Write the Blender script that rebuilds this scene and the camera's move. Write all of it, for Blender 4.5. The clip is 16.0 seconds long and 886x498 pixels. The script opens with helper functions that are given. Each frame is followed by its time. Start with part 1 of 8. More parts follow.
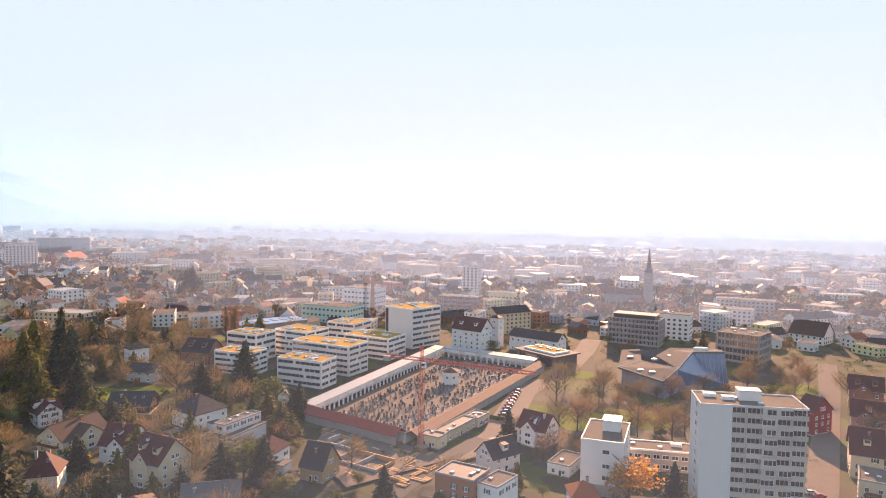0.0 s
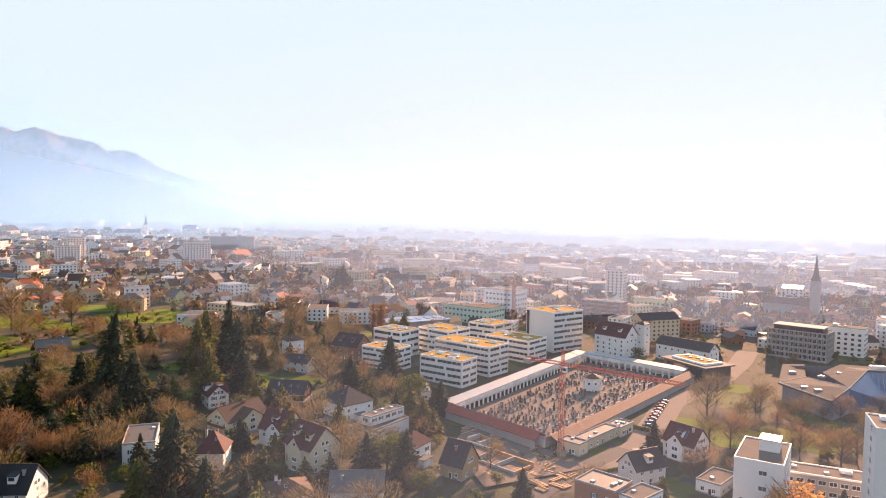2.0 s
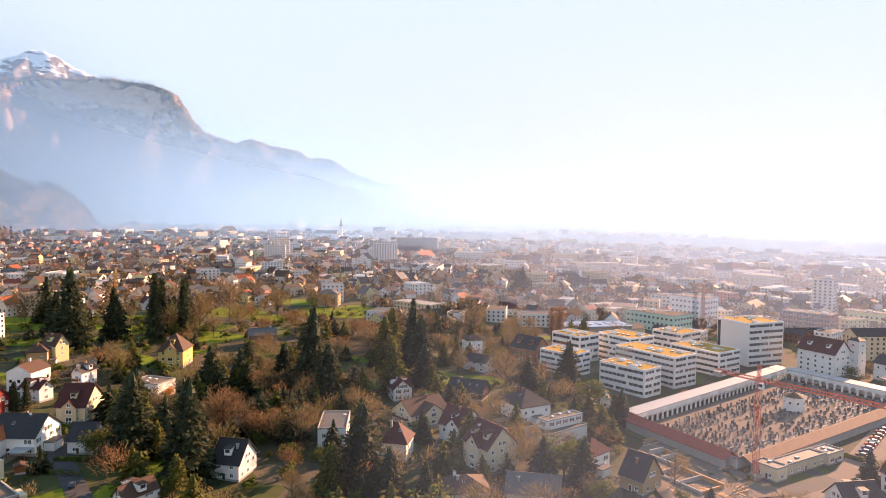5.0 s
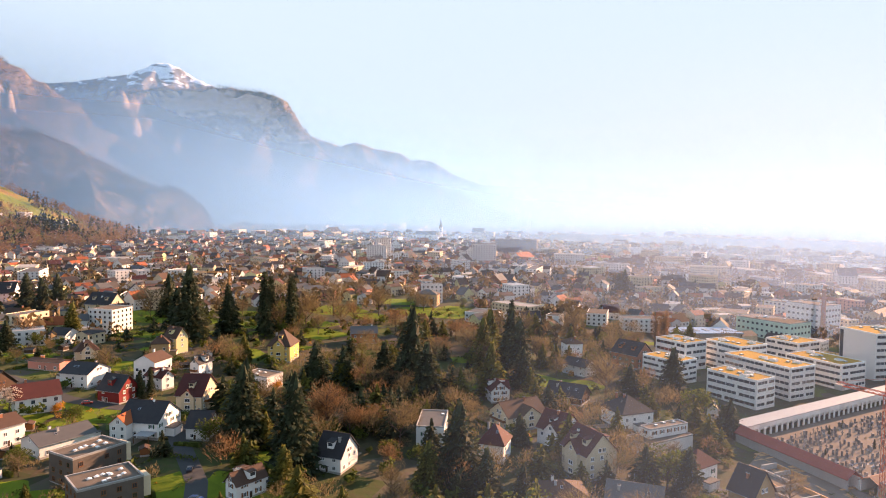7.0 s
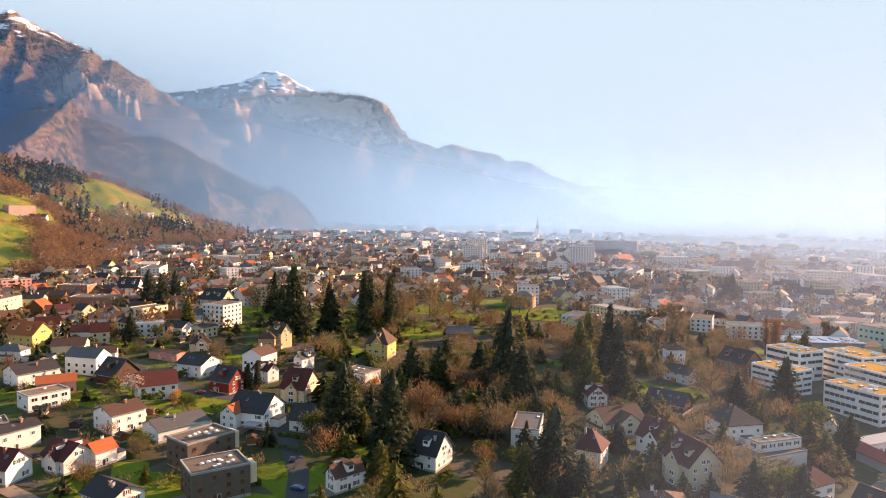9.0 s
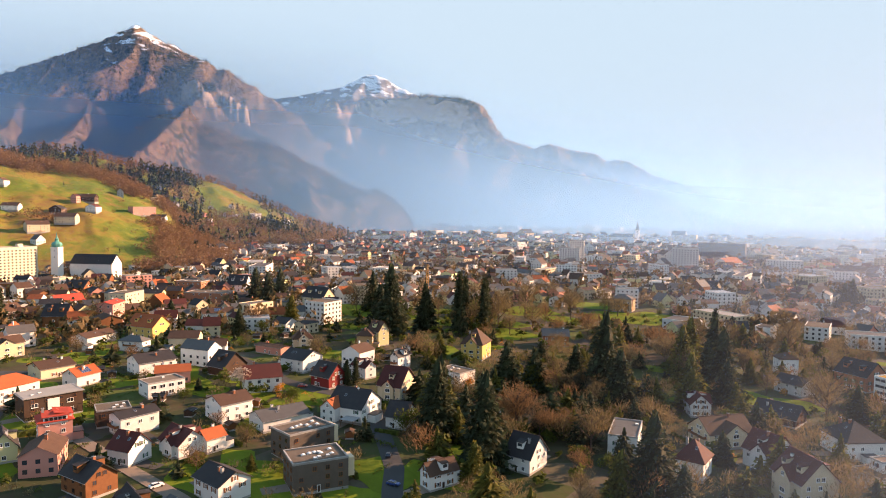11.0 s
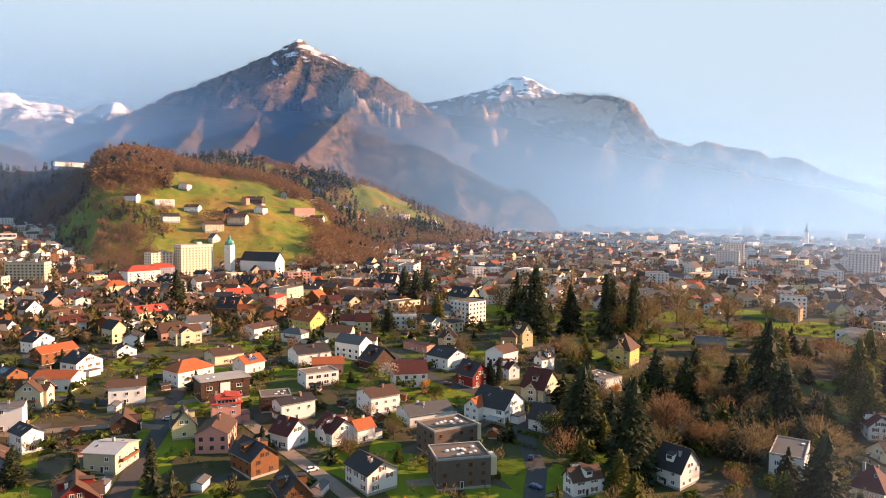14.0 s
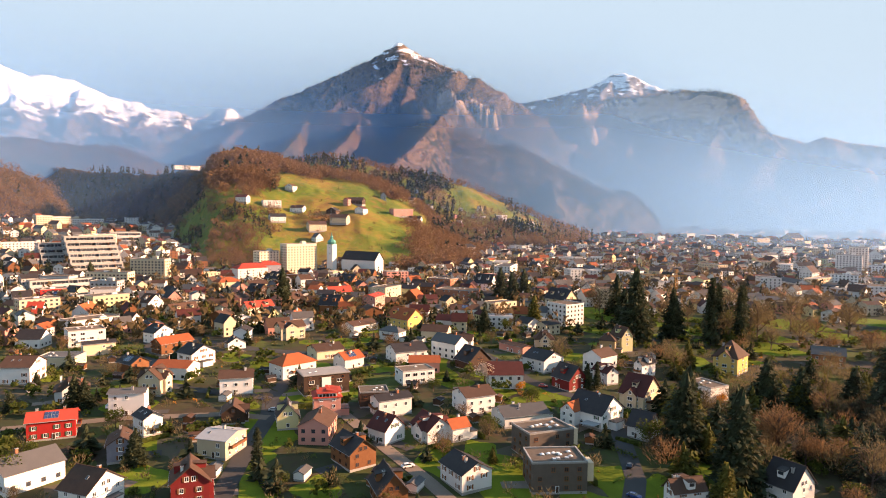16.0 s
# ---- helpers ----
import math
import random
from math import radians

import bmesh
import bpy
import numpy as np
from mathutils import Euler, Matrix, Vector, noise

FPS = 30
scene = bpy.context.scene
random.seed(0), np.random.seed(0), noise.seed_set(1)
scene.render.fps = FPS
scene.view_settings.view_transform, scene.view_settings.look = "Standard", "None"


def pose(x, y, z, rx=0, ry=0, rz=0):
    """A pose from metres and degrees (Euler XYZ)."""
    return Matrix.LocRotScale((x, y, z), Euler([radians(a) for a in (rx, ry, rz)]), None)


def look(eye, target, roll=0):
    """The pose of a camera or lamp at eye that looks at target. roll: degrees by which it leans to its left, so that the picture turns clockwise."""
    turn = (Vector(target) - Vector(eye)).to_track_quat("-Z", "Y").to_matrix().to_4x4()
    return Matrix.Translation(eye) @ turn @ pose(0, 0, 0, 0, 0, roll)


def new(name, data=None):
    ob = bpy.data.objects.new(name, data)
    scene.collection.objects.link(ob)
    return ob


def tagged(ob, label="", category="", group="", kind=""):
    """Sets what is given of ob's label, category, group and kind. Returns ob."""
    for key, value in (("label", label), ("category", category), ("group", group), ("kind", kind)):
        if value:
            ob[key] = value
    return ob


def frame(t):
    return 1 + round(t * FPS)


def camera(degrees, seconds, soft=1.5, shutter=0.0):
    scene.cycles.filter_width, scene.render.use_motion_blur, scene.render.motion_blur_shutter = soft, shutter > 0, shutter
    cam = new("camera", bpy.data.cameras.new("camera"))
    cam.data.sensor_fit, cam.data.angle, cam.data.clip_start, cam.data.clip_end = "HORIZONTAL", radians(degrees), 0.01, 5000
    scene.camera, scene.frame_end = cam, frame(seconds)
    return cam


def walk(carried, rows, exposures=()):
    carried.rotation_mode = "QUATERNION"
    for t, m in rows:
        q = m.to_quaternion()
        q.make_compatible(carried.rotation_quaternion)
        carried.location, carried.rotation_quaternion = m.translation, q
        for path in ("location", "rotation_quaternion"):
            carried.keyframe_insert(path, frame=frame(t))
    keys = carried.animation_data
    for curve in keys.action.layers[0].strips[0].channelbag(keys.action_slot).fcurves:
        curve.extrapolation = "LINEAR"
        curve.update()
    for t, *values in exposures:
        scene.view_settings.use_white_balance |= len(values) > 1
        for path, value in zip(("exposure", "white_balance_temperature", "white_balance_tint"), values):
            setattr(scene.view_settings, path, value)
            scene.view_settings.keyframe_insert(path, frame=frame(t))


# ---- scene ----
cam = camera(66.27, 16.0, soft=1.0)
EYE = 90.0
ROWS = [(0.0, -0.00, -3.35, -0.58),
        (0.5, 2.99, -3.34, -0.61),
        (1.0, 5.99, -3.34, -0.69),
        (1.5, 8.96, -3.33, -0.69),
        (2.0, 11.97, -3.33, -0.73),
        (2.5, 14.94, -3.31, -0.69),
        (3.0, 17.79, -3.33, -0.72),
        (3.5, 20.17, -3.32, -0.70),
        (4.0, 22.52, -3.31, -0.65),
        (6.5, 33.36, -3.29, -0.62),
        (7.0, 35.39, -3.28, -0.59),
        (7.5, 37.46, -3.29, -0.60),
        (8.0, 39.49, -3.29, -0.63),
        (8.5, 41.49, -3.29, -0.58),
        (9.0, 43.51, -3.29, -0.59),
        (11.5, 53.58, -3.30, -0.53),
        (12.0, 55.59, -3.31, -0.45),
        (12.5, 57.63, -3.34, -0.44),
        (13.0, 59.68, -3.33, -0.51),
        (13.5, 61.72, -3.33, -0.50),
        (14.0, 63.77, -3.33, -0.53),
        (14.5, 65.83, -3.33, -0.54),
        (15.0, 67.86, -3.33, -0.55),
        (15.5, 69.90, -3.34, -0.60),
        (16.0, 71.93, -3.35, -0.58),
]
walk(cam, [(t, pose(0, 0, EYE, 90 + pitch, roll, yaw)) for t, yaw, pitch, roll in ROWS],
     exposures=[(0.0, 1.97, 6150, 22), (4.0, 2.02, 6250, 24), (7.0, 1.96, 6100, 21), (9.0, 1.84, 6000, 18), (12.0, 1.76, 5920, 16), (16.0, 1.74, 5950, 17)])

# ---- world and sun: a low sun ahead and a little to the right of the first view ----
SUN_AZ, SUN_EL = -14.0, 18.0
world = bpy.data.worlds.new("world")
scene.world = world
world.use_nodes = True
wn = world.node_tree.nodes
sky = wn.new("ShaderNodeTexSky")
sky.sky_type, sky.sun_disc = "NISHITA", False
sky.sun_elevation, sky.sun_rotation = radians(SUN_EL), radians(-SUN_AZ)
sky.air_density, sky.dust_density, sky.ozone_density, sky.altitude = 1.4, 0.2, 1.0, 400
wn["Background"].inputs["Strength"].default_value = 0.095
veil = wn.new("ShaderNodeVectorMath")  # high thin haze evens out the brightest part of the sky
veil.operation, veil.inputs[1].default_value = "MINIMUM", (2.10, 2.50, 2.58)
thin, deep = wn.new("ShaderNodeVectorMath"), wn.new("ShaderNodeVectorMath")  # the haze is deep towards the horizon, thin overhead
thin.operation, deep.operation, deep.inputs[0].default_value = "ADD", "SCALE", (1.30, 3.15, 3.00)
way, height, lift = wn.new("ShaderNodeTexCoord"), wn.new("ShaderNodeSeparateXYZ"), wn.new("ShaderNodeMapRange")
lift.interpolation_type = "SMOOTHSTEP"
lift.inputs["From Min"].default_value, lift.inputs["From Max"].default_value = 0.20, 0.72
lift.inputs["To Min"].default_value, lift.inputs["To Max"].default_value = 1.0, 0.06
world.node_tree.links.new(way.outputs["Generated"], height.inputs[0])
world.node_tree.links.new(height.outputs["Z"], lift.inputs["Value"])
world.node_tree.links.new(lift.outputs[0], deep.inputs["Scale"])
world.node_tree.links.new(deep.outputs[0], thin.inputs[1])
world.node_tree.links.new(sky.outputs[0], thin.inputs[0])
world.node_tree.links.new(thin.outputs[0], veil.inputs[0])
world.node_tree.links.new(veil.outputs[0], wn["Background"].inputs["Color"])
sun = new("sun", bpy.data.lights.new("sun", "SUN"))
sun.data.energy, sun.data.angle, sun.data.color = 5.8, radians(0.6), (1.0, 0.575, 0.30)
to_sun = Vector((-math.sin(radians(SUN_AZ)) * math.cos(radians(SUN_EL)),
                 math.cos(radians(SUN_AZ)) * math.cos(radians(SUN_EL)), math.sin(radians(SUN_EL))))
sun.matrix_world = look(to_sun * 1000, (0, 0, 0))

# ---- small helpers ----
rng = np.random.default_rng(7)


def polar(az, r):
    """Plan place from degrees to the left of straight ahead and metres."""
    return -r * math.sin(radians(az)), r * math.cos(radians(az))


def rise(x, y):
    """The height of the town's ground, which climbs gently towards the mountains' side."""
    s = min(max(-x / 350.0, 0.0), 1.0)
    return 12.0 * s * s * (3 - 2 * s)


def mesh_from(name, verts, faces, mats=(), index=None, smooth=False):
    """A mesh from arrays; faces all of one size, or a list of lists."""
    me = bpy.data.meshes.new(name)
    me.from_pydata([tuple(v) for v in verts], [], [tuple(f) for f in faces])
    for m in mats:
        me.materials.append(m)
    if index is not None:
        me.polygons.foreach_set("material_index", np.asarray(index, dtype=np.int32))
    if smooth:
        me.polygons.foreach_set("use_smooth", np.ones(len(me.polygons), dtype=bool))
    me.update()
    return me


def part(name, me, parent, label="", m=None):
    """One mesh object under a thing or a part."""
    ob = new(name, me)
    ob.parent = parent
    if m is not None:
        ob.matrix_basis = m
    if label:
        ob["label"] = label
    return ob


class Soup:
    """Collects faces with material numbers for one mesh."""

    def __init__(self):
        self.v, self.f, self.i = [], [], []

    def face(self, pts, mat=0):
        n = len(self.v)
        self.v += [tuple(p) for p in pts]
        self.f.append(list(range(n, n + len(pts))))
        self.i.append(mat)

    def box(self, x0, y0, z0, x1, y1, z1, mat=0, top=None, bottom=True):
        a, b, c, d = (x0, y0), (x1, y0), (x1, y1), (x0, y1)
        for p, q in ((a, b), (b, c), (c, d), (d, a)):
            self.face([(*p, z0), (*q, z0), (*q, z1), (*p, z1)], mat)
        self.face([(*a, z1), (*b, z1), (*c, z1), (*d, z1)], mat if top is None else top)
        if bottom:
            self.face([(*d, z0), (*c, z0), (*b, z0), (*a, z0)], mat)

    def slab(self, quad, thick, mat=0):
        """A sloping plate: four upper corners, pushed down by its thickness."""
        low = [(p[0], p[1], p[2] - thick) for p in quad]
        self.face(quad, mat)
        self.face(low[::-1], mat)
        for k in range(len(quad)):
            j = (k + 1) % len(quad)
            self.face([low[k], low[j], quad[j], quad[k]], mat)

    def tube(self, pts, radii, sides=6, mat=0):
        ring = []
        for k, (p, r) in enumerate(zip(pts, radii)):
            a = Vector(pts[min(k + 1, len(pts) - 1)]) - Vector(pts[max(k - 1, 0)])
            q = a.to_track_quat("Z", "Y") if a.length > 1e-6 else Vector((0, 0, 1)).to_track_quat("Z", "Y")
            ring.append([tuple(Vector(p) + q @ Vector((r * math.cos(2 * math.pi * s / sides), r * math.sin(2 * math.pi * s / sides), 0)))
                         for s in range(sides)])
        for a, b in zip(ring, ring[1:]):
            for s in range(sides):
                t = (s + 1) % sides
                self.face([a[s], a[t], b[t], b[s]], mat)
        self.face(ring[-1], mat)

    def mesh(self, name, mats, smooth=False):
        return mesh_from(name, self.v, self.f, mats, self.i, smooth)


# ---- materials ----
def material(name, colour, other=None, rough=0.8, scale=1.0, fine=12.0, bump=0.15, metal=0.0, vary=0.12, island=False, spec=0.5, amount=0.6):
    """A surface of two colours mixed by coarse and fine grain, with fine relief; each object or island differs a little."""
    mat = bpy.data.materials.new(name)
    mat.use_nodes = True
    n, l = mat.node_tree.nodes, mat.node_tree.links
    b = n["Principled BSDF"]
    b.inputs["Roughness"].default_value, b.inputs["Metallic"].default_value = rough, metal
    b.inputs["Specular IOR Level"].default_value = spec
    co = n.new("ShaderNodeTexCoord")
    big, small = n.new("ShaderNodeTexNoise"), n.new("ShaderNodeTexNoise")
    big.inputs["Scale"].default_value, small.inputs["Scale"].default_value = scale, fine
    big.inputs["Detail"].default_value = 5
    l.new(co.outputs["Object"], big.inputs["Vector"]), l.new(co.outputs["Object"], small.inputs["Vector"])
    add = n.new("ShaderNodeMath")
    add.operation = "MULTIPLY_ADD"
    add.inputs[1].default_value = 0.5
    half = n.new("ShaderNodeMath")
    half.operation, half.inputs[1].default_value = "MULTIPLY", 0.5
    l.new(small.outputs["Fac"], half.inputs[0])
    l.new(big.outputs["Fac"], add.inputs[0]), l.new(half.outputs[0], add.inputs[2])
    ramp = n.new("ShaderNodeMapRange")
    ramp.inputs["From Min"].default_value, ramp.inputs["From Max"].default_value = 0.5 - 0.2 / max(amount, 0.05) * 0.6, 0.5 + 0.2 / max(amount, 0.05) * 0.6
    l.new(add.outputs[0], ramp.inputs["Value"])
    mix = n.new("ShaderNodeMix")
    mix.data_type = "RGBA"
    other = other or tuple(c * 0.72 for c in colour)
    mix.inputs["A"].default_value, mix.inputs["B"].default_value = (*colour, 1), (*other, 1)
    l.new(ramp.outputs[0], mix.inputs["Factor"])
    hsv = n.new("ShaderNodeHueSaturation")
    info = n.new("ShaderNodeNewGeometry" if island else "ShaderNodeObjectInfo")
    val = n.new("ShaderNodeMapRange")
    val.inputs["To Min"].default_value, val.inputs["To Max"].default_value = 1 - vary, 1 + vary
    l.new(info.outputs["Random Per Island" if island else "Random"], val.inputs["Value"])
    l.new(val.outputs[0], hsv.inputs["Value"])
    l.new(mix.outputs["Result"], hsv.inputs["Color"])
    l.new(hsv.outputs[0], b.inputs["Base Color"])
    if bump:
        bp = n.new("ShaderNodeBump")
        bp.inputs["Strength"].default_value, bp.inputs["Distance"].default_value = bump, 0.05
        l.new(small.outputs["Fac"], bp.inputs["Height"])
        l.new(bp.outputs[0], b.inputs["Normal"])
    return mat


def leafy(name, colour, other, vary=0.35, through_light=0.35):
    """Foliage: diffuse with some light through it; every clump differs."""
    mat = material(name, colour, other, rough=0.75, scale=0.35, fine=3.0, bump=0.0, vary=vary, island=True, spec=0.2, amount=1.0)
    n, l = mat.node_tree.nodes, mat.node_tree.links
    tr, mx = n.new("ShaderNodeBsdfTranslucent"), n.new("ShaderNodeMixShader")
    src = n["Principled BSDF"].inputs["Base Color"].links[0].from_socket
    l.new(src, tr.inputs["Color"])
    mx.inputs[0].default_value = through_light
    l.new(n["Principled BSDF"].outputs[0], mx.inputs[1]), l.new(tr.outputs[0], mx.inputs[2])
    l.new(mx.outputs[0], n["Material Output"].inputs["Surface"])
    return mat


def land(name, steps, scale, fine, rough=0.95, bump=0.4, dist=1.0, blend=0.35):
    """Ground cover: colours laid along a ramp of coarse and fine noise. steps: (position, colour)."""
    mat = bpy.data.materials.new(name)
    mat.use_nodes = True
    n, l = mat.node_tree.nodes, mat.node_tree.links
    b = n["Principled BSDF"]
    b.inputs["Roughness"].default_value, b.inputs["Specular IOR Level"].default_value = rough, 0.2
    co, mp = n.new("ShaderNodeTexCoord"), n.new("ShaderNodeMapping")
    l.new(co.outputs["Object"], mp.inputs["Vector"])
    big, small = n.new("ShaderNodeTexNoise"), n.new("ShaderNodeTexNoise")
    big.inputs["Scale"].default_value, small.inputs["Scale"].default_value = scale, fine
    big.inputs["Detail"].default_value, small.inputs["Detail"].default_value = 6, 4
    l.new(mp.outputs[0], big.inputs["Vector"]), l.new(mp.outputs[0], small.inputs["Vector"])
    add = n.new("ShaderNodeMix")
    add.inputs["Factor"].default_value = blend
    l.new(big.outputs["Fac"], add.inputs["A"]), l.new(small.outputs["Fac"], add.inputs["B"])
    ramp = n.new("ShaderNodeValToRGB")
    el = ramp.color_ramp.elements
    while len(el) < len(steps):
        el.new(0.5)
    for e, (p, c) in zip(el, steps):
        e.position, e.color = p, (*c, 1)
    l.new(add.outputs["Result"], ramp.inputs[0])
    l.new(ramp.outputs[0], b.inputs["Base Color"])
    bp = n.new("ShaderNodeBump")
    bp.inputs["Strength"].default_value, bp.inputs["Distance"].default_value = bump, dist
    l.new(small.outputs["Fac"], bp.inputs["Height"])
    l.new(bp.outputs[0], b.inputs["Normal"])
    return mat


def mountain_cover(name, woods, rock, snow_from, snow_to, grain, rock_at=0.62, patchy=9.0):
    """Woods on the slopes, bare rock where it is steep, snow on the heights."""
    mat = land(name, woods, 0.0042, grain, bump=0.6, dist=10.0, blend=0.5)
    n, l = mat.node_tree.nodes, mat.node_tree.links
    b = n["Principled BSDF"]
    cover = b.inputs["Base Color"].links[0].from_socket
    geo, sep, pos = n.new("ShaderNodeNewGeometry"), n.new("ShaderNodeSeparateXYZ"), n.new("ShaderNodeSeparateXYZ")
    l.new(geo.outputs["True Normal"], sep.inputs[0]), l.new(geo.outputs["Position"], pos.inputs[0])
    streak, mp = n.new("ShaderNodeTexNoise"), n.new("ShaderNodeMapping")
    mp.inputs["Scale"].default_value = (1, 1, 2.2)
    streak.inputs["Scale"].default_value, streak.inputs["Detail"].default_value = 0.012, 8
    l.new(geo.outputs["Position"], mp.inputs[0]), l.new(mp.outputs[0], streak.inputs["Vector"])
    steep = n.new("ShaderNodeMath")
    steep.operation, steep.inputs[1].default_value = "MULTIPLY_ADD", 0.55
    l.new(streak.outputs["Fac"], steep.inputs[0]), l.new(sep.outputs["Z"], steep.inputs[2])
    mr = n.new("ShaderNodeMapRange")
    mr.inputs["From Min"].default_value, mr.inputs["From Max"].default_value = rock_at + 0.27, rock_at + 0.16
    l.new(steep.outputs[0], mr.inputs["Value"])
    rocks = n.new("ShaderNodeMix")
    rocks.data_type = "RGBA"
    stone = n.new("ShaderNodeValToRGB")
    stone.color_ramp.elements[0].position, stone.color_ramp.elements[1].position = 0.3, 0.7
    stone.color_ramp.elements[0].color, stone.color_ramp.elements[1].color = (*(c * 0.55 for c in rock), 1), (*rock, 1)
    fine = n.new("ShaderNodeTexNoise")
    fine.inputs["Scale"].default_value, fine.inputs["Detail"].default_value = 0.05, 6
    l.new(mp.outputs[0], fine.inputs["Vector"]), l.new(fine.outputs["Fac"], stone.inputs[0])
    l.new(mr.outputs[0], rocks.inputs["Factor"]), l.new(cover, rocks.inputs["A"]), l.new(stone.outputs[0], rocks.inputs["B"])
    high = n.new("ShaderNodeMath")
    high.operation, high.inputs[1].default_value = "MULTIPLY_ADD", (snow_to - snow_from) * patchy
    l.new(streak.outputs["Fac"], high.inputs[0]), l.new(pos.outputs["Z"], high.inputs[2])
    flat = n.new("ShaderNodeMath")
    flat.operation, flat.inputs[1].default_value = "MULTIPLY_ADD", (snow_to - snow_from) * 1.2
    l.new(sep.outputs["Z"], flat.inputs[0]), l.new(high.outputs[0], flat.inputs[2])
    sn = n.new("ShaderNodeMapRange")
    sn.inputs["From Min"].default_value, sn.inputs["From Max"].default_value = snow_from + (snow_to - snow_from) * (0.5 * patchy + 0.7), snow_to + (snow_to - snow_from) * (0.5 * patchy + 0.3)
    l.new(flat.outputs[0], sn.inputs["Value"])
    white = n.new("ShaderNodeMix")
    white.data_type = "RGBA"
    white.inputs["B"].default_value = (0.82, 0.84, 0.88, 1)
    l.new(sn.outputs[0], white.inputs["Factor"]), l.new(rocks.outputs["Result"], white.inputs["A"])
    l.new(white.outputs["Result"], b.inputs["Base Color"])
    return mat


M = {}
for key, colour, other, rough, scale, fine in (
        ("white", (0.71, 0.69, 0.655), (0.62, 0.60, 0.57), 0.85, 0.4, 6),
        ("pale_cream", (0.66, 0.58, 0.42), (0.58, 0.50, 0.36), 0.85, 0.4, 6),
        ("cream", (0.60, 0.50, 0.34), (0.52, 0.43, 0.29), 0.85, 0.4, 6),
        ("mint", (0.50, 0.62, 0.52), (0.43, 0.54, 0.46), 0.85, 0.4, 6),
        ("yellow", (0.62, 0.44, 0.13), (0.55, 0.38, 0.12), 0.85, 0.4, 6),
        ("pale_yellow", (0.62, 0.58, 0.30), (0.55, 0.5, 0.27), 0.85, 0.4, 6),
        ("pink", (0.52, 0.25, 0.2), (0.45, 0.22, 0.17), 0.85, 0.4, 6),
        ("ochre", (0.40, 0.27, 0.13), (0.33, 0.22, 0.11), 0.85, 0.4, 6),
        ("grey_wall", (0.42, 0.41, 0.40), (0.34, 0.33, 0.32), 0.85, 0.4, 6),
        ("slate_blue", (0.22, 0.22, 0.26), (0.16, 0.16, 0.2), 0.8, 0.6, 8),
        ("red_wall", (0.21, 0.022, 0.02), (0.16, 0.018, 0.016), 0.75, 0.6, 8),
        ("bright_red", (0.40, 0.022, 0.016), (0.32, 0.018, 0.014), 0.7, 0.6, 8),
        ("dark_brick", (0.13, 0.105, 0.085), (0.09, 0.074, 0.062), 0.85, 0.6, 9),
        ("brick_orange", (0.33, 0.14, 0.075), (0.26, 0.11, 0.06), 0.85, 0.6, 9),
        ("wood", (0.20, 0.085, 0.032), (0.13, 0.055, 0.022), 0.8, 0.8, 10),
        ("dark_wood", (0.07, 0.042, 0.028), (0.05, 0.03, 0.02), 0.8, 0.8, 10),
        ("roof_black", (0.022, 0.020, 0.022), (0.04, 0.034, 0.032), 0.7, 0.5, 9),
        ("roof_brown", (0.085, 0.047, 0.03), (0.055, 0.032, 0.022), 0.8, 0.5, 9),
        ("roof_maroon", (0.085, 0.023, 0.018), (0.055, 0.017, 0.014), 0.8, 0.5, 9),
        ("roof_orange", (0.32, 0.09, 0.028), (0.24, 0.065, 0.022), 0.8, 0.5, 9),
        ("roof_red", (0.38, 0.055, 0.03), (0.31, 0.045, 0.025), 0.75, 0.5, 9),
        ("roof_grey", (0.075, 0.072, 0.072), (0.10, 0.095, 0.09), 0.7, 0.4, 8),
        ("gravel", (0.17, 0.135, 0.105), (0.11, 0.09, 0.072), 0.95, 0.25, 9),
        ("sedum", (0.40, 0.26, 0.035), (0.32, 0.15, 0.035), 0.95, 0.35, 4),
        ("concrete", (0.34, 0.33, 0.31), (0.26, 0.25, 0.235), 0.85, 0.3, 6),
        ("asphalt", (0.06, 0.058, 0.056), (0.045, 0.043, 0.042), 0.9, 0.15, 6),
        ("paving", (0.21, 0.165, 0.125), (0.15, 0.12, 0.095), 0.9, 0.2, 6),
        ("lawn", (0.14, 0.18, 0.013), (0.095, 0.12, 0.013), 0.95, 0.25, 3),
        ("frame_white", (0.8, 0.8, 0.78), (0.7, 0.7, 0.68), 0.6, 1, 9),
        ("shutter_green", (0.05, 0.10, 0.06), (0.04, 0.08, 0.05), 0.7, 1, 9),
        ("metal", (0.33, 0.33, 0.33), (0.26, 0.26, 0.26), 0.4, 0.6, 8),
        ("crane_red", (0.55, 0.14, 0.06), (0.45, 0.11, 0.05), 0.5, 1, 9),
        ("copper_green", (0.12, 0.33, 0.27), (0.09, 0.26, 0.22), 0.6, 1, 6),
        ("stone", (0.26, 0.245, 0.23), (0.18, 0.17, 0.16), 0.85, 1.0, 9),
        ("bark", (0.10, 0.075, 0.055), (0.07, 0.05, 0.04), 0.95, 0.8, 8)):
    M[key] = material(key, colour, other, rough, scale, fine, spec=0.06 if key in ("sedum", "gravel", "paving", "lawn") else 0.22)
M["copper_green"].node_tree.nodes["Principled BSDF"].inputs["Metallic"].default_value = 0.2
M["glass"] = material("glass", (0.025, 0.03, 0.038), (0.04, 0.045, 0.055), 0.12, 0.3, 2, bump=0.02, spec=0.8, vary=0.5)
M["solar"] = material("solar", (0.03, 0.05, 0.11), (0.04, 0.06, 0.14), 0.2, 0.5, 4, bump=0.02, spec=0.8)
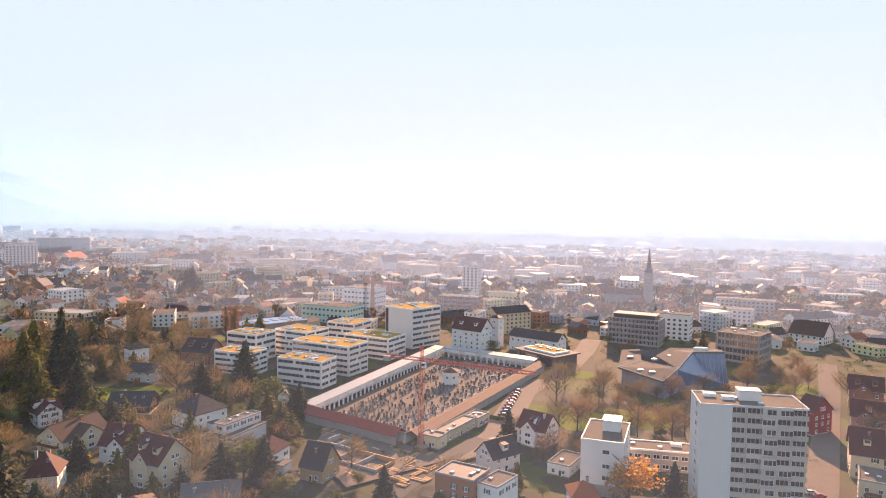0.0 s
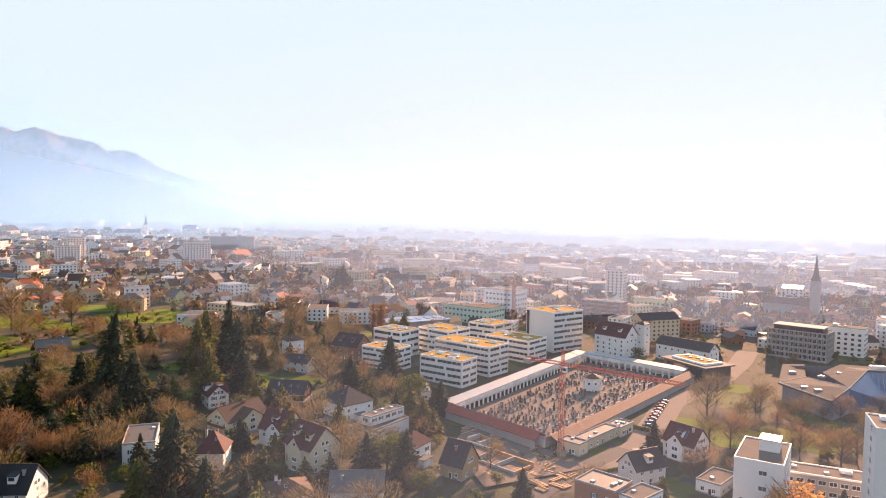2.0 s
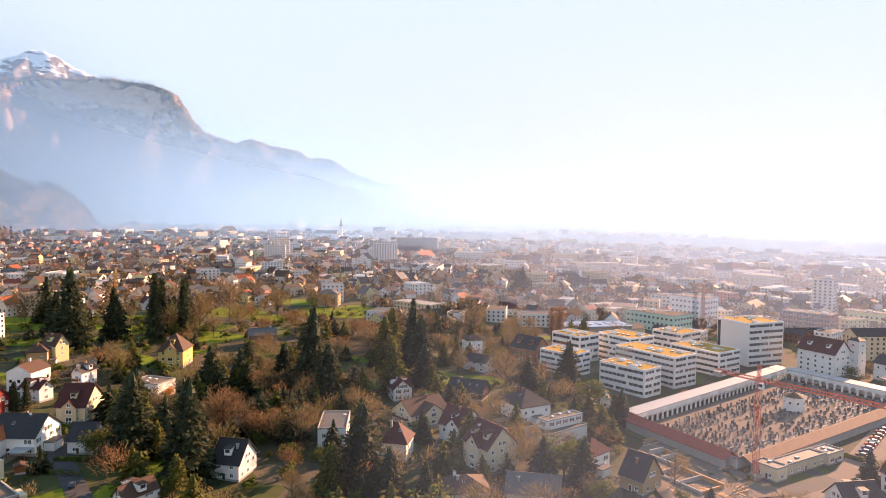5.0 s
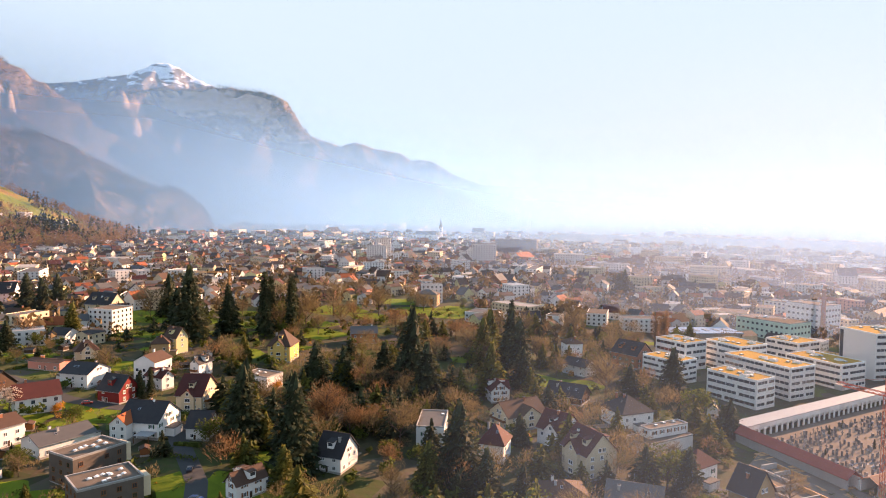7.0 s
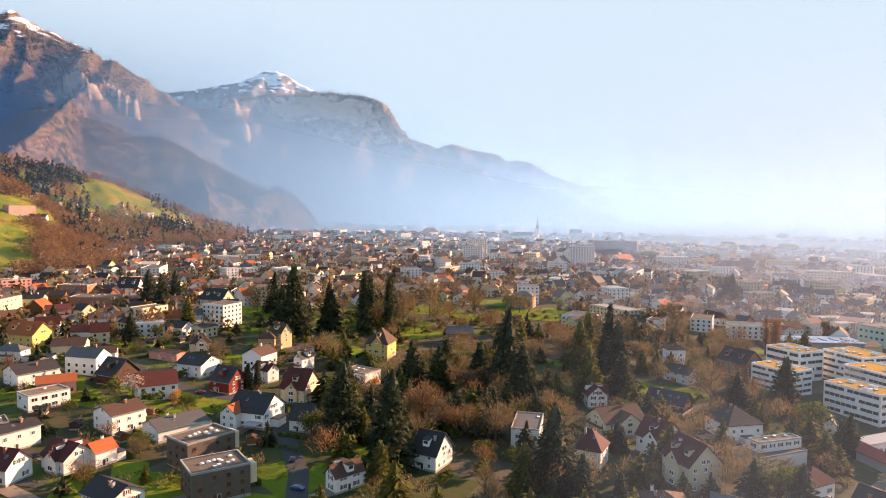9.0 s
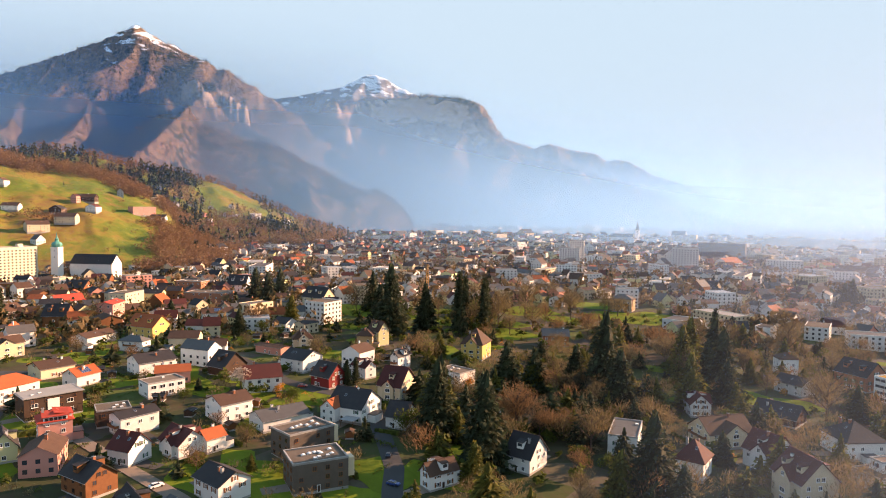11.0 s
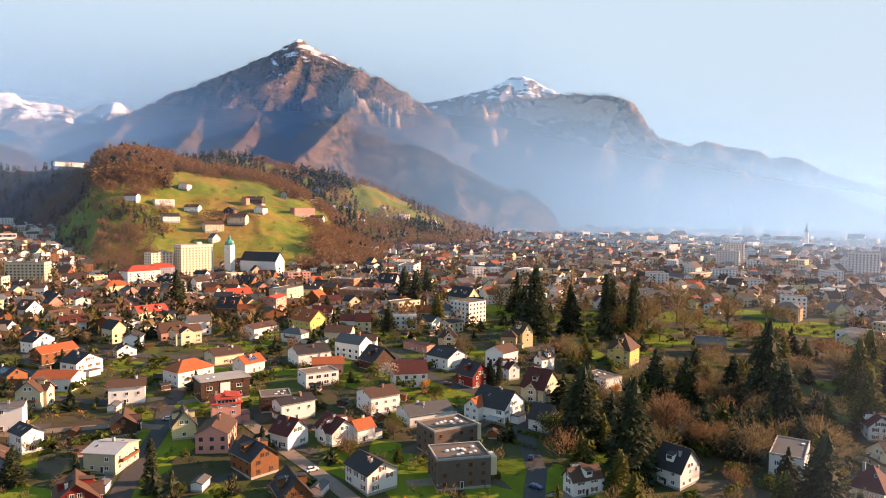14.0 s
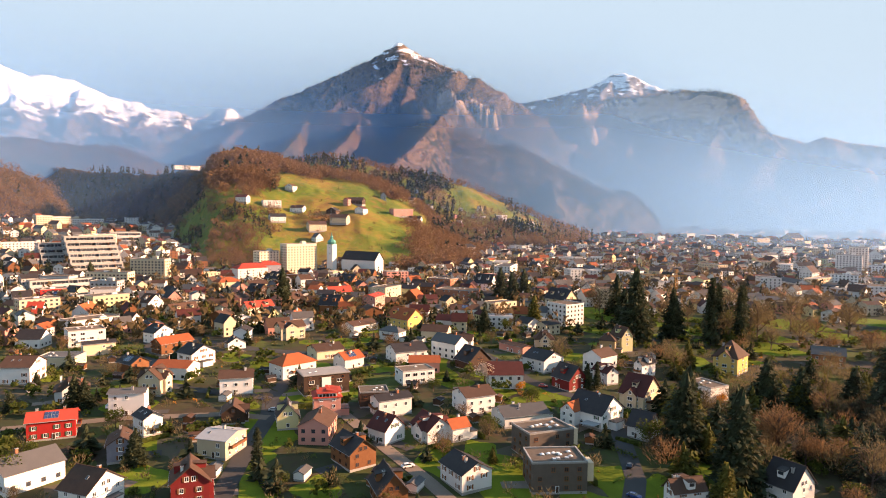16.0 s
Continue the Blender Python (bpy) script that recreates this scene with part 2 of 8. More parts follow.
M["needle"] = leafy("needle", (0.055, 0.066, 0.030), (0.031, 0.040, 0.020), 0.45, 0.4)
M["needle_light"] = leafy("needle_light", (0.15, 0.14, 0.026), (0.08, 0.084, 0.018), 0.4, 0.5)
M["twig"] = leafy("twig", (0.205, 0.158, 0.074), (0.125, 0.098, 0.05), 0.25, 0.45)
M["twig_red"] = leafy("twig_red", (0.24, 0.146, 0.066), (0.145, 0.09, 0.046), 0.25, 0.45)
M["leaf_gold"] = leafy("leaf_gold", (0.55, 0.27, 0.025), (0.42, 0.18, 0.02), 0.35, 0.5)
M["leaf_green"] = leafy("leaf_green", (0.10, 0.12, 0.018), (0.06, 0.075, 0.014), 0.4, 0.5)
M["blossom"] = leafy("blossom", (0.62, 0.50, 0.40), (0.45, 0.34, 0.25), 0.25, 0.3)

# ---- the ground: one sheet out to the horizon ----
M["ground"] = land("ground", [(0.30, (0.03, 0.03, 0.016)), (0.42, (0.05, 0.042, 0.022)), (0.50, (0.05, 0.062, 0.016)), (0.58, (0.07, 0.048, 0.03)), (0.70, (0.10, 0.078, 0.06))], 0.02, 0.35, dist=0.4)
radii = np.concatenate([[1.0], np.geomspace(15, 4950, 130)])
angles = np.radians(np.arange(0, 360, 2.0))
gv = [(0, 0, 0)] + [(-r * math.sin(a), r * math.cos(a), rise(-r * math.sin(a), 0)) for r in radii for a in angles]
na = len(angles)
gf = [(0, 1 + k, 1 + (k + 1) % na) for k in range(na)]
gf += [(1 + i * na + k, 1 + (i + 1) * na + k, 1 + (i + 1) * na + (k + 1) % na, 1 + i * na + (k + 1) % na) for i in range(len(radii) - 1) for k in range(na)]
gf[:na] = [f[::-1] for f in gf[:na]]
n, l = M["ground"].node_tree.nodes, M["ground"].node_tree.links
plot, plot_at, plots, warp = n.new("ShaderNodeTexVoronoi"), n.new("ShaderNodeMapping"), n.new("ShaderNodeValToRGB"), n.new("ShaderNodeMix")
plot.inputs["Scale"].default_value, plot.inputs["Randomness"].default_value, plot.distance = 0.055, 0.8, "MANHATTAN"
plot_at.inputs["Rotation"].default_value = (0, 0, 0.5)
l.new(n["Texture Coordinate"].outputs["Object"], plot_at.inputs[0]), l.new(plot_at.outputs[0], plot.inputs["Vector"])
for k, (at, colour) in enumerate(((0.0, (0.028, 0.03, 0.014)), (0.22, (0.045, 0.055, 0.012)), (0.42, (0.075, 0.10, 0.010)), (0.55, (0.055, 0.036, 0.022)), (0.76, (0.034, 0.036, 0.016)), (0.88, (0.095, 0.075, 0.06)))):
    e = plots.color_ramp.elements[k] if k < 2 else plots.color_ramp.elements.new(at)
    e.position, e.color = at, (*colour, 1)
plots.color_ramp.interpolation = "CONSTANT"
split = n.new("ShaderNodeSeparateColor")
l.new(plot.outputs["Color"], split.inputs[0]), l.new(split.outputs[0], plots.inputs[0])
warp.data_type = "RGBA"
warp.inputs["Factor"].default_value = 0.55
old = n["Principled BSDF"].inputs["Base Color"].links[0].from_socket
l.new(old, warp.inputs["A"]), l.new(plots.outputs[0], warp.inputs["B"]), l.new(warp.outputs["Result"], n["Principled BSDF"].inputs["Base Color"])
ground = tagged(new("ground", mesh_from("ground", gv, gf, [M["ground"]])), "mixed town ground of grass and bare soil", "ground", kind="structure")


# ---- hills: slopes that climb from a foot line to a skyline ----
class Slope:
    def __init__(self, crest, foot, far, rise, rough, wave, grain, seed):
        self.a, self.e = [c[0] for c in crest], [c[1] for c in crest]
        self.foot, self.far, self.rise, self.rough, self.wave, self.grain, self.seed = foot, far, rise, rough, wave, grain, seed

    def z(self, az, r):
        el = np.interp(az, self.a, self.e)
        t = (r - self.foot) / (self.far - self.foot)
        top = EYE + self.far * math.tan(radians(el))
        if top < 2:
            top = 2
        if t <= 0:
            return rise(*polar(az, r)) - 3.0
        tt = min(t, 1.0)
        s = np.interp(tt, self.rise[0], self.rise[1])
        x, y = polar(az, r)
        p = Vector((x, y, 0)) / self.wave
        p.z = self.seed
        gully = noise.ridged_multi_fractal(Vector((az * self.far * 0.01745 / self.wave * 1.6, r / self.wave * 0.7, self.seed)), 0.9, 2.1, 5, 1.0, 2.0) - 1.0
        lump = noise.fractal(p * 1.7, 0.9, 2.0, 4)
        bend = 4 * tt * (1 - tt)
        low = rise(*polar(az, r)) - 3.0
        z = low + (top - low) * s + self.rough * top * bend * (0.13 * gully + 0.12 * lump)
        z += self.grain * noise.fractal(Vector((x, y, self.seed * 9)) / (self.wave * 0.07), 0.8, 2.0, 3) * min(1.0, 6 * tt)
        if t > 1:
            z -= (t - 1) * (self.far - self.foot) * 0.9
        return z

    def build(self, name, mat, step, rows, label, category, kind="structure"):
        az = np.arange(self.a[0], self.a[-1] + step / 2, step)
        rr = np.concatenate([self.foot + (self.far - self.foot) * np.linspace(0, 1, rows), [self.far * 1.012, self.far * 1.03]])
        v = [(*polar(a, r), self.z(a, r)) for a in az for r in rr]
        n = len(rr)
        f = [(i * n + j, i * n + j + 1, (i + 1) * n + j + 1, (i + 1) * n + j) for i in range(len(az) - 1) for j in range(n - 1)]
        return tagged(new(name, mesh_from(name, v, f, [mat], smooth=True)), label, category, kind=kind)


def lattice_noise(u, v, seed):
    """Smooth random values from -1 to 1 over a plane, for whole arrays."""
    i, j = np.floor(u).astype(np.int64), np.floor(v).astype(np.int64)
    fu, fv = u - i, v - j
    fu, fv = fu * fu * (3 - 2 * fu), fv * fv * (3 - 2 * fv)

    def at(p, q):
        k = (p * 374761393 + q * 668265263 + seed * 1442695041) & 0xFFFFFFFF
        k = ((k ^ (k >> 13)) * 1274126177) & 0xFFFFFFFF
        return ((k ^ (k >> 16)) & 0xFFFF) / 32767.5 - 1.0
    low = at(i, j) * (1 - fu) + at(i + 1, j) * fu
    high_ = at(i, j + 1) * (1 - fu) + at(i + 1, j + 1) * fu
    return low * (1 - fv) + high_ * fv


def fractal_noise(u, v, seed, octaves=4):
    return sum(lattice_noise(u * 2.03 ** k, v * 2.03 ** k, seed + k) * 0.5 ** k for k in range(octaves))


FLANK = ([0, 120, 500, 1200, 3000], [0, 95, 400, 900, 2100])
STEEP = ([0, 60, 300, 800, 3000], [0, 60, 285, 690, 2300])
CLIFF = ([0, 55, 80, 200, 222, 330, 600, 1200, 3000], [0, 22, 170, 245, 325, 400, 570, 880, 1700])
WALL = ([0, 12, 34, 120, 600, 3000], [0, 5, 105, 150, 420, 1700])


class Range:
    """A mountain of ridges: each is a line of (degrees, elevation, metres) with a flank profile and gullies that run down it."""

    def __init__(self, az0, az1, step, r0, r1, rows, ridges, gully, wave, seed, toe=0.0):
        self.az, self.r = np.arange(az0, az1 + step / 2, step), np.linspace(r0, r1, rows)
        self.a, self.foot, self.far = (az0, az1), r0, r1
        A, R = np.meshgrid(np.radians(self.az), self.r, indexing="ij")
        X, Y = -R * np.sin(A), R * np.cos(A)
        bend = 0.35 * wave
        X2, Y2 = X + bend * fractal_noise(X / wave / 2, Y / wave / 2, seed + 40), Y + bend * fractal_noise(X / wave / 2, Y / wave / 2, seed + 60)
        best = np.full(X.shape, -60.0)
        for k, (pts, profile, scale) in enumerate(ridges):
            run = 0.0
            p = [(*polar(a, r), EYE + r * math.tan(radians(e))) for a, e, r in pts]
            for (x0, y0, z0), (x1, y1, z1) in zip(p, p[1:]):
                dx, dy = x1 - x0, y1 - y0
                ln = math.hypot(dx, dy)
                near = np.clip(((X - x0) * dx + (Y - y0) * dy) / ln ** 2, 0, 1)
                d = np.hypot(X - x0 - near * dx, Y - y0 - near * dy)
                mixed = np.clip(d / 150, 0, 1)
                t2 = np.clip(((X2 - x0) * dx + (Y2 - y0) * dy) / ln ** 2, 0, 1)
                d2 = d * (1 - mixed) + np.hypot(X2 - x0 - t2 * dx, Y2 - y0 - t2 * dy) * mixed
                s_ = run + ((X2 - x0) * dx + (Y2 - y0) * dy) / ln
                rib = 1.0 - np.abs(fractal_noise(s_ / wave, d / wave * 0.33, seed + 7 * k, 3)) * 1.6
                z = z0 + (z1 - z0) * near - scale * np.interp(d2, *profile) + gully * (rib - 0.75) * np.clip(d / 260, 0, 1)
                best = np.maximum(best, z)
                run += ln
        best += 0.11 * gully * fractal_noise(X / wave * 4, Y / wave * 4, seed + 90, 4)
        if toe:  # the foot dips under the plain before the sheet ends
            best -= 260 * np.clip((r0 + toe - R) / toe, 0, 1)
        self.grid, self.x, self.y = best, X, Y

    def z(self, az, r):
        i = min(max((az - self.az[0]) / (self.az[1] - self.az[0]), 0), len(self.az) - 1.001)
        j = min(max((r - self.r[0]) / (self.r[1] - self.r[0]), 0), len(self.r) - 1.001)
        a, b = int(i), int(j)
        u, v, g = i - a, j - b, self.grid
        return (g[a, b] * (1 - v) + g[a, b + 1] * v) * (1 - u) + (g[a + 1, b] * (1 - v) + g[a + 1, b + 1] * v) * u

    def build(self, name, mat, label):
        na_, nr = self.grid.shape
        v = np.stack([self.x, self.y, self.grid], 2).reshape(-1, 3)
        k = np.arange(na_ * nr).reshape(na_, nr)
        f = np.stack([k[:-1, :-1], k[:-1, 1:], k[1:, 1:], k[1:, :-1]], 2).reshape(-1, 4)
        keep = v[f][:, :, 2].max(1) > -8
        return tagged(new(name, mesh_from(name, v.tolist(), f[keep].tolist(), [mat], smooth=True)), label, "mountain", kind="structure")


woods = [(0.36, (0.018, 0.026, 0.014)), (0.44, (0.040, 0.040, 0.020)), (0.485, (0.20, 0.13, 0.075)), (0.525, (0.055, 0.048, 0.026)), (0.57, (0.25, 0.165, 0.10)), (0.63, (0.032, 0.034, 0.019))]
M["alp_near"] = mountain_cover("alp_near", woods, (0.42, 0.33, 0.25), 985, 1080, 0.035, 0.30, 11.0)
M["alp_cliff"] = mountain_cover("alp_cliff", woods, (0.46, 0.34, 0.23), 1500, 1800, 0.03, 0.31)
M["alp_snow"] = mountain_cover("alp_snow", woods, (0.20, 0.20, 0.21), 600, 720, 0.03, 0.56, 4.5)
M["alp_summit"] = mountain_cover("alp_summit", woods, (0.30, 0.28, 0.28), 885, 965, 0.03, 0.74, 9.0)
M["alp_far"] = mountain_cover("alp_far", woods, (0.3, 0.28, 0.27), 2000, 2400, 0.02, 0.5)
peak = Range(52, 112, 0.13, 1750, 4080, 165, [
    ([(57, 0.0, 3950), (62, 4.8, 3850), (66.1, 8.7, 3780), (68.9, 10.3, 3800), (71.3, 11.6, 3850), (74.1, 12.7, 3880), (75.7, 13.5, 3900), (76.9, 12.9, 3880), (78.8, 11.8, 3850),
      (80.6, 10.9, 3820), (84.3, 9.2, 3750), (88.3, 7.3, 3650), (93.8, 5.0, 3500), (98, 4.4, 3400), (105, 3.2, 3300), (112, 2.5, 3250)], FLANK, 1.0),
    ([(70.3, 10.4, 3800), (69.9, 9.5, 3400), (68.9, 8.9, 3360), (67.6, 8.1, 3330)], WALL, 1.0),
    ([(69.9, 9.5, 3400), (71.4, 8.6, 3230), (73.0, 6.9, 2950), (74.8, 5.0, 2600), (76.5, 3.4, 2300), (79, 1.9, 1950)], STEEP, 1.05),
    ([(75.7, 13.5, 3900), (77.0, 10.4, 3600), (78.8, 7.7, 3250), (80.2, 5.4, 2900), (82.5, 3.4, 2450)], STEEP, 1.0),
    ([(80.6, 10.9, 3820), (82.6, 8.2, 3450), (84.0, 5.9, 3050), (86, 3.6, 2600)], STEEP, 1.0),
    ([(88.3, 7.3, 3650), (89.6, 5.2, 3200), (91.0, 3.6, 2800), (94, 2.0, 2400)], STEEP, 1.0),
    ([(64.6, 7.4, 3700), (63.6, 4.9, 3350), (63.0, 2.6, 2950), (62.5, 0.9, 2500)], STEEP, 1.0)], 72, 400, 3)
peak.build("mountain_peak", M["alp_near"], "steep wooded pyramid mountain with a little snow on top and a pale rock band")
massif = Range(26, 68, 0.12, 3000, 4400, 140, [
    ([(47.5, 6.2, 4000), (48.3, 7.8, 4100), (49, 9.0, 4170), (50.2, 9.3, 4200), (53, 9.35, 4230), (55.3, 9.25, 4230), (58, 9.1, 4220), (59.7, 8.9, 4220), (61.9, 7.7, 4220), (66, 5.0, 4200)], CLIFF, 1.0),
    ([(47.5, 6.2, 4000), (44.6, 4.5, 3930), (41.3, 3.85, 3850), (36.6, 2.4, 3750), (30.5, 0.1, 3650), (27, -1, 3600)], FLANK, 1.0),
    ([(59.2, 8.9, 4200), (60.0, 8.4, 4060), (60.6, 6.6, 3860), (60.8, 4.4, 3640), (59.6, 2.2, 3420), (58, 0.2, 3240)], CLIFF, 0.6),
    ([(56.3, 6.6, 4000), (57.0, 4.6, 3700), (57.0, 1.8, 3400)], STEEP, 1.0),
    ([(53.2, 6.4, 3980), (54.3, 4.0, 3680), (55.2, 1.4, 3380)], STEEP, 1.0),
    ([(49.9, 6.7, 3980), (51.0, 4.6, 3720), (51.6, 2.2, 3440), (52, 0.0, 3220)], STEEP, 0.9),
    ([(45.6, 4.9, 3940), (47.2, 3.2, 3650), (48.2, 1.5, 3430), (49, 0.0, 3220)], STEEP, 1.0),
    ([(47.6, 0.9, 3420), (46.4, 1.9, 3500), (45.6, 1.2, 3480), (43.6, 0.8, 3480), (42.3, 2.0, 3560), (40.9, 2.3, 3620), (39.6, 0.9, 3650)], WALL, 1.0)], 85, 300, 5, 420)
massif.build("mountain_cliffs", M["alp_cliff"], "broad rocky massif with banded cliffs and woods")
summit = Range(49, 71, 0.14, 4300, 4760, 40, [
    ([(50, 7.0, 4650), (53.5, 9.4, 4650), (55.7, 10.3, 4650), (56.6, 10.8, 4650), (57.2, 11.0, 4650), (58.4, 10.9, 4650), (59.0, 10.4, 4650), (60.1, 10.0, 4650), (62.9, 9.3, 4650), (66.1, 8.7, 4650), (70, 8.0, 4650)], STEEP, 1.0),
    ([(58.0, 10.9, 4650), (58.6, 10.2, 4560), (59.2, 9.4, 4450)], STEEP, 1.0), ([(61.4, 9.6, 4650), (61.8, 9.0, 4540), (62.4, 8.3, 4430)], STEEP, 1.0)], 60, 150, 2)
summit.build("mountain_summit", M["alp_summit"], "snow-streaked summit behind the cliffs")
haze_ridge = Range(20, 52, 0.2, 4500, 4900, 24, [
    ([(20, -0.9, 4780), (24, -0.5, 4780), (27, 0.2, 4780), (31.3, 1.9, 4780), (34.5, 3.0, 4780), (36.2, 4.0, 4780), (37, 4.2, 4780), (38.2, 4.1, 4780), (38.9, 4.7, 4780), (41.3, 5.1, 4780), (42.8, 5.6, 4780), (44.0, 5.2, 4780), (45.0, 5.5, 4780), (46.9, 6.1, 4780), (50, 6.5, 4780)], STEEP, 1.0)], 40, 160, 6)
haze_ridge.build("mountain_ridge", M["alp_far"], "distant pale mountain ridge along the valley")
snowy = Range(83, 118, 0.14, 3400, 4880, 90, [
    ([(83, 5.3, 4700), (87, 6.4, 4700), (88.2, 7.2, 4700), (89.3, 7.9, 4700), (90.6, 7.5, 4700), (92.1, 7.0, 4700), (94.6, 7.5, 4700), (97.7, 8.1, 4700), (99.2, 8.8, 4700), (101.4, 9.4, 4700), (103, 9.2, 4700), (104.8, 9.8, 4700), (110, 9.3, 4700), (118, 8.0, 4700)], FLANK, 1.0),
    ([(89.3, 7.9, 4700), (90.2, 6.2, 4450), (91.5, 4.4, 4100), (92.5, 3.2, 3750)], FLANK, 1.0), ([(95.2, 7.6, 4700), (96.2, 6.0, 4450), (97, 4.6, 4100), (98, 3.4, 3750)], FLANK, 1.0),
    ([(99.6, 8.9, 4700), (100.6, 6.8, 4450), (101.6, 4.8, 4100), (102, 3.6, 3750)], FLANK, 1.0), ([(104.6, 9.7, 4700), (105.2, 7.4, 4450), (106, 5.2, 4100), (107, 3.8, 3750)], FLANK, 1.0)], 110, 240, 9)
snowy.build("mountain_snow", M["alp_snow"], "snow-covered mountain range with dark wooded foot")

# ---- nearer hills in front of the mountains ----
M["meadow"] = land("meadow", [(0.34, (0.16, 0.09, 0.025)), (0.44, (0.18, 0.14, 0.018)), (0.5, (0.125, 0.14, 0.012)), (0.58, (0.075, 0.115, 0.009)), (0.68, (0.15, 0.10, 0.022))], 0.009, 0.09, dist=1.0)
M["wood_floor"] = land("wood_floor", [(0.3, (0.03, 0.02, 0.012)), (0.5, (0.055, 0.035, 0.018)), (0.7, (0.04, 0.036, 0.016))], 0.01, 0.1, dist=2.0)
dome = ([0, 0.15, 0.45, 0.8, 1.0], [0, 0.10, 0.50, 0.88, 1.0])
hill = Slope([(67, -3.7), (69.2, -3.2), (72.1, -1.7), (74, 0.2), (75.9, 1.3), (78.8, 2.4), (82.5, 2.8), (86, 3.5), (88.7, 3.9), (90.3, 3.3), (91.0, 2.2), (91.6, 0.7), (92.5, -0.4), (94, -1.6), (95.5, -2.6), (97, -3.4), (98, -3.8)],
             830, 1350, dome, 0.34, 260, 1.6, 4.4)
hill.build("hill_meadow", M["meadow"], 0.25, 60, "green meadow hill with woods on its crest", "hill")
spur = Slope([(57, -2.6), (59, -2.4), (61, -1.8), (64, -0.7), (67, 0.7), (69.5, 1.8), (71.2, 2.2), (75, 2.8), (78.7, 3.7), (82, 4.1), (85, 3.4)],
             1350, 2050, dome, 0.6, 300, 4, 7.7)
spur.build("hill_spur", M["meadow"], 0.3, 40, "second meadow slope with scattered houses", "hill")
VALE = ([0, 60, 300, 800, 3000], [0, 36, 175, 420, 1500])
back_hill = Range(86, 116, 0.2, 1240, 2950, 110, [
    ([(89.3, 3.5, 1380), (91.5, 3.0, 1600), (95, 2.5, 1900), (99, 2.6, 2150), (103, 3.0, 2350), (116, 3.4, 2500)], VALE, 1.55),
    ([(94, 3.0, 2650), (95.5, 3.9, 2700), (97.5, 4.6, 2720), (100, 4.5, 2720), (103, 4.8, 2750), (116, 5.0, 2800)], VALE, 1.0)], 26, 170, 21)
tagged(back_hill.build("hill_back", M["wood_floor"], "dark wooded hills behind the valley mouth"), category="hill")
edge_hill = Slope([(99.3, -1.2), (100.4, -0.8), (101.2, 0.3), (102, 1.4), (103.5, 2.2), (105, 2.7), (109, 3.2), (116, 3.2)],
                  1200, 1650, dome, 0.6, 260, 4, 6.1)
edge_hill.build("hill_edge", M["wood_floor"], 0.3, 40, "wooded brown slope at the town's edge", "hill")
vale = Slope([(90, -3.6), (92.5, -2.2), (94, -1.6), (97, -1.3), (104, -1.0), (116, -0.8)], 700, 1330, ([0, 0.3, 0.7, 1.0], [0, 0.5, 0.85, 1.0]), 0.1, 260, 0.5, 2.4)
vale.build("ground_vale", M["ground"], 0.4, 30, "town ground that climbs into the side valley", "ground")

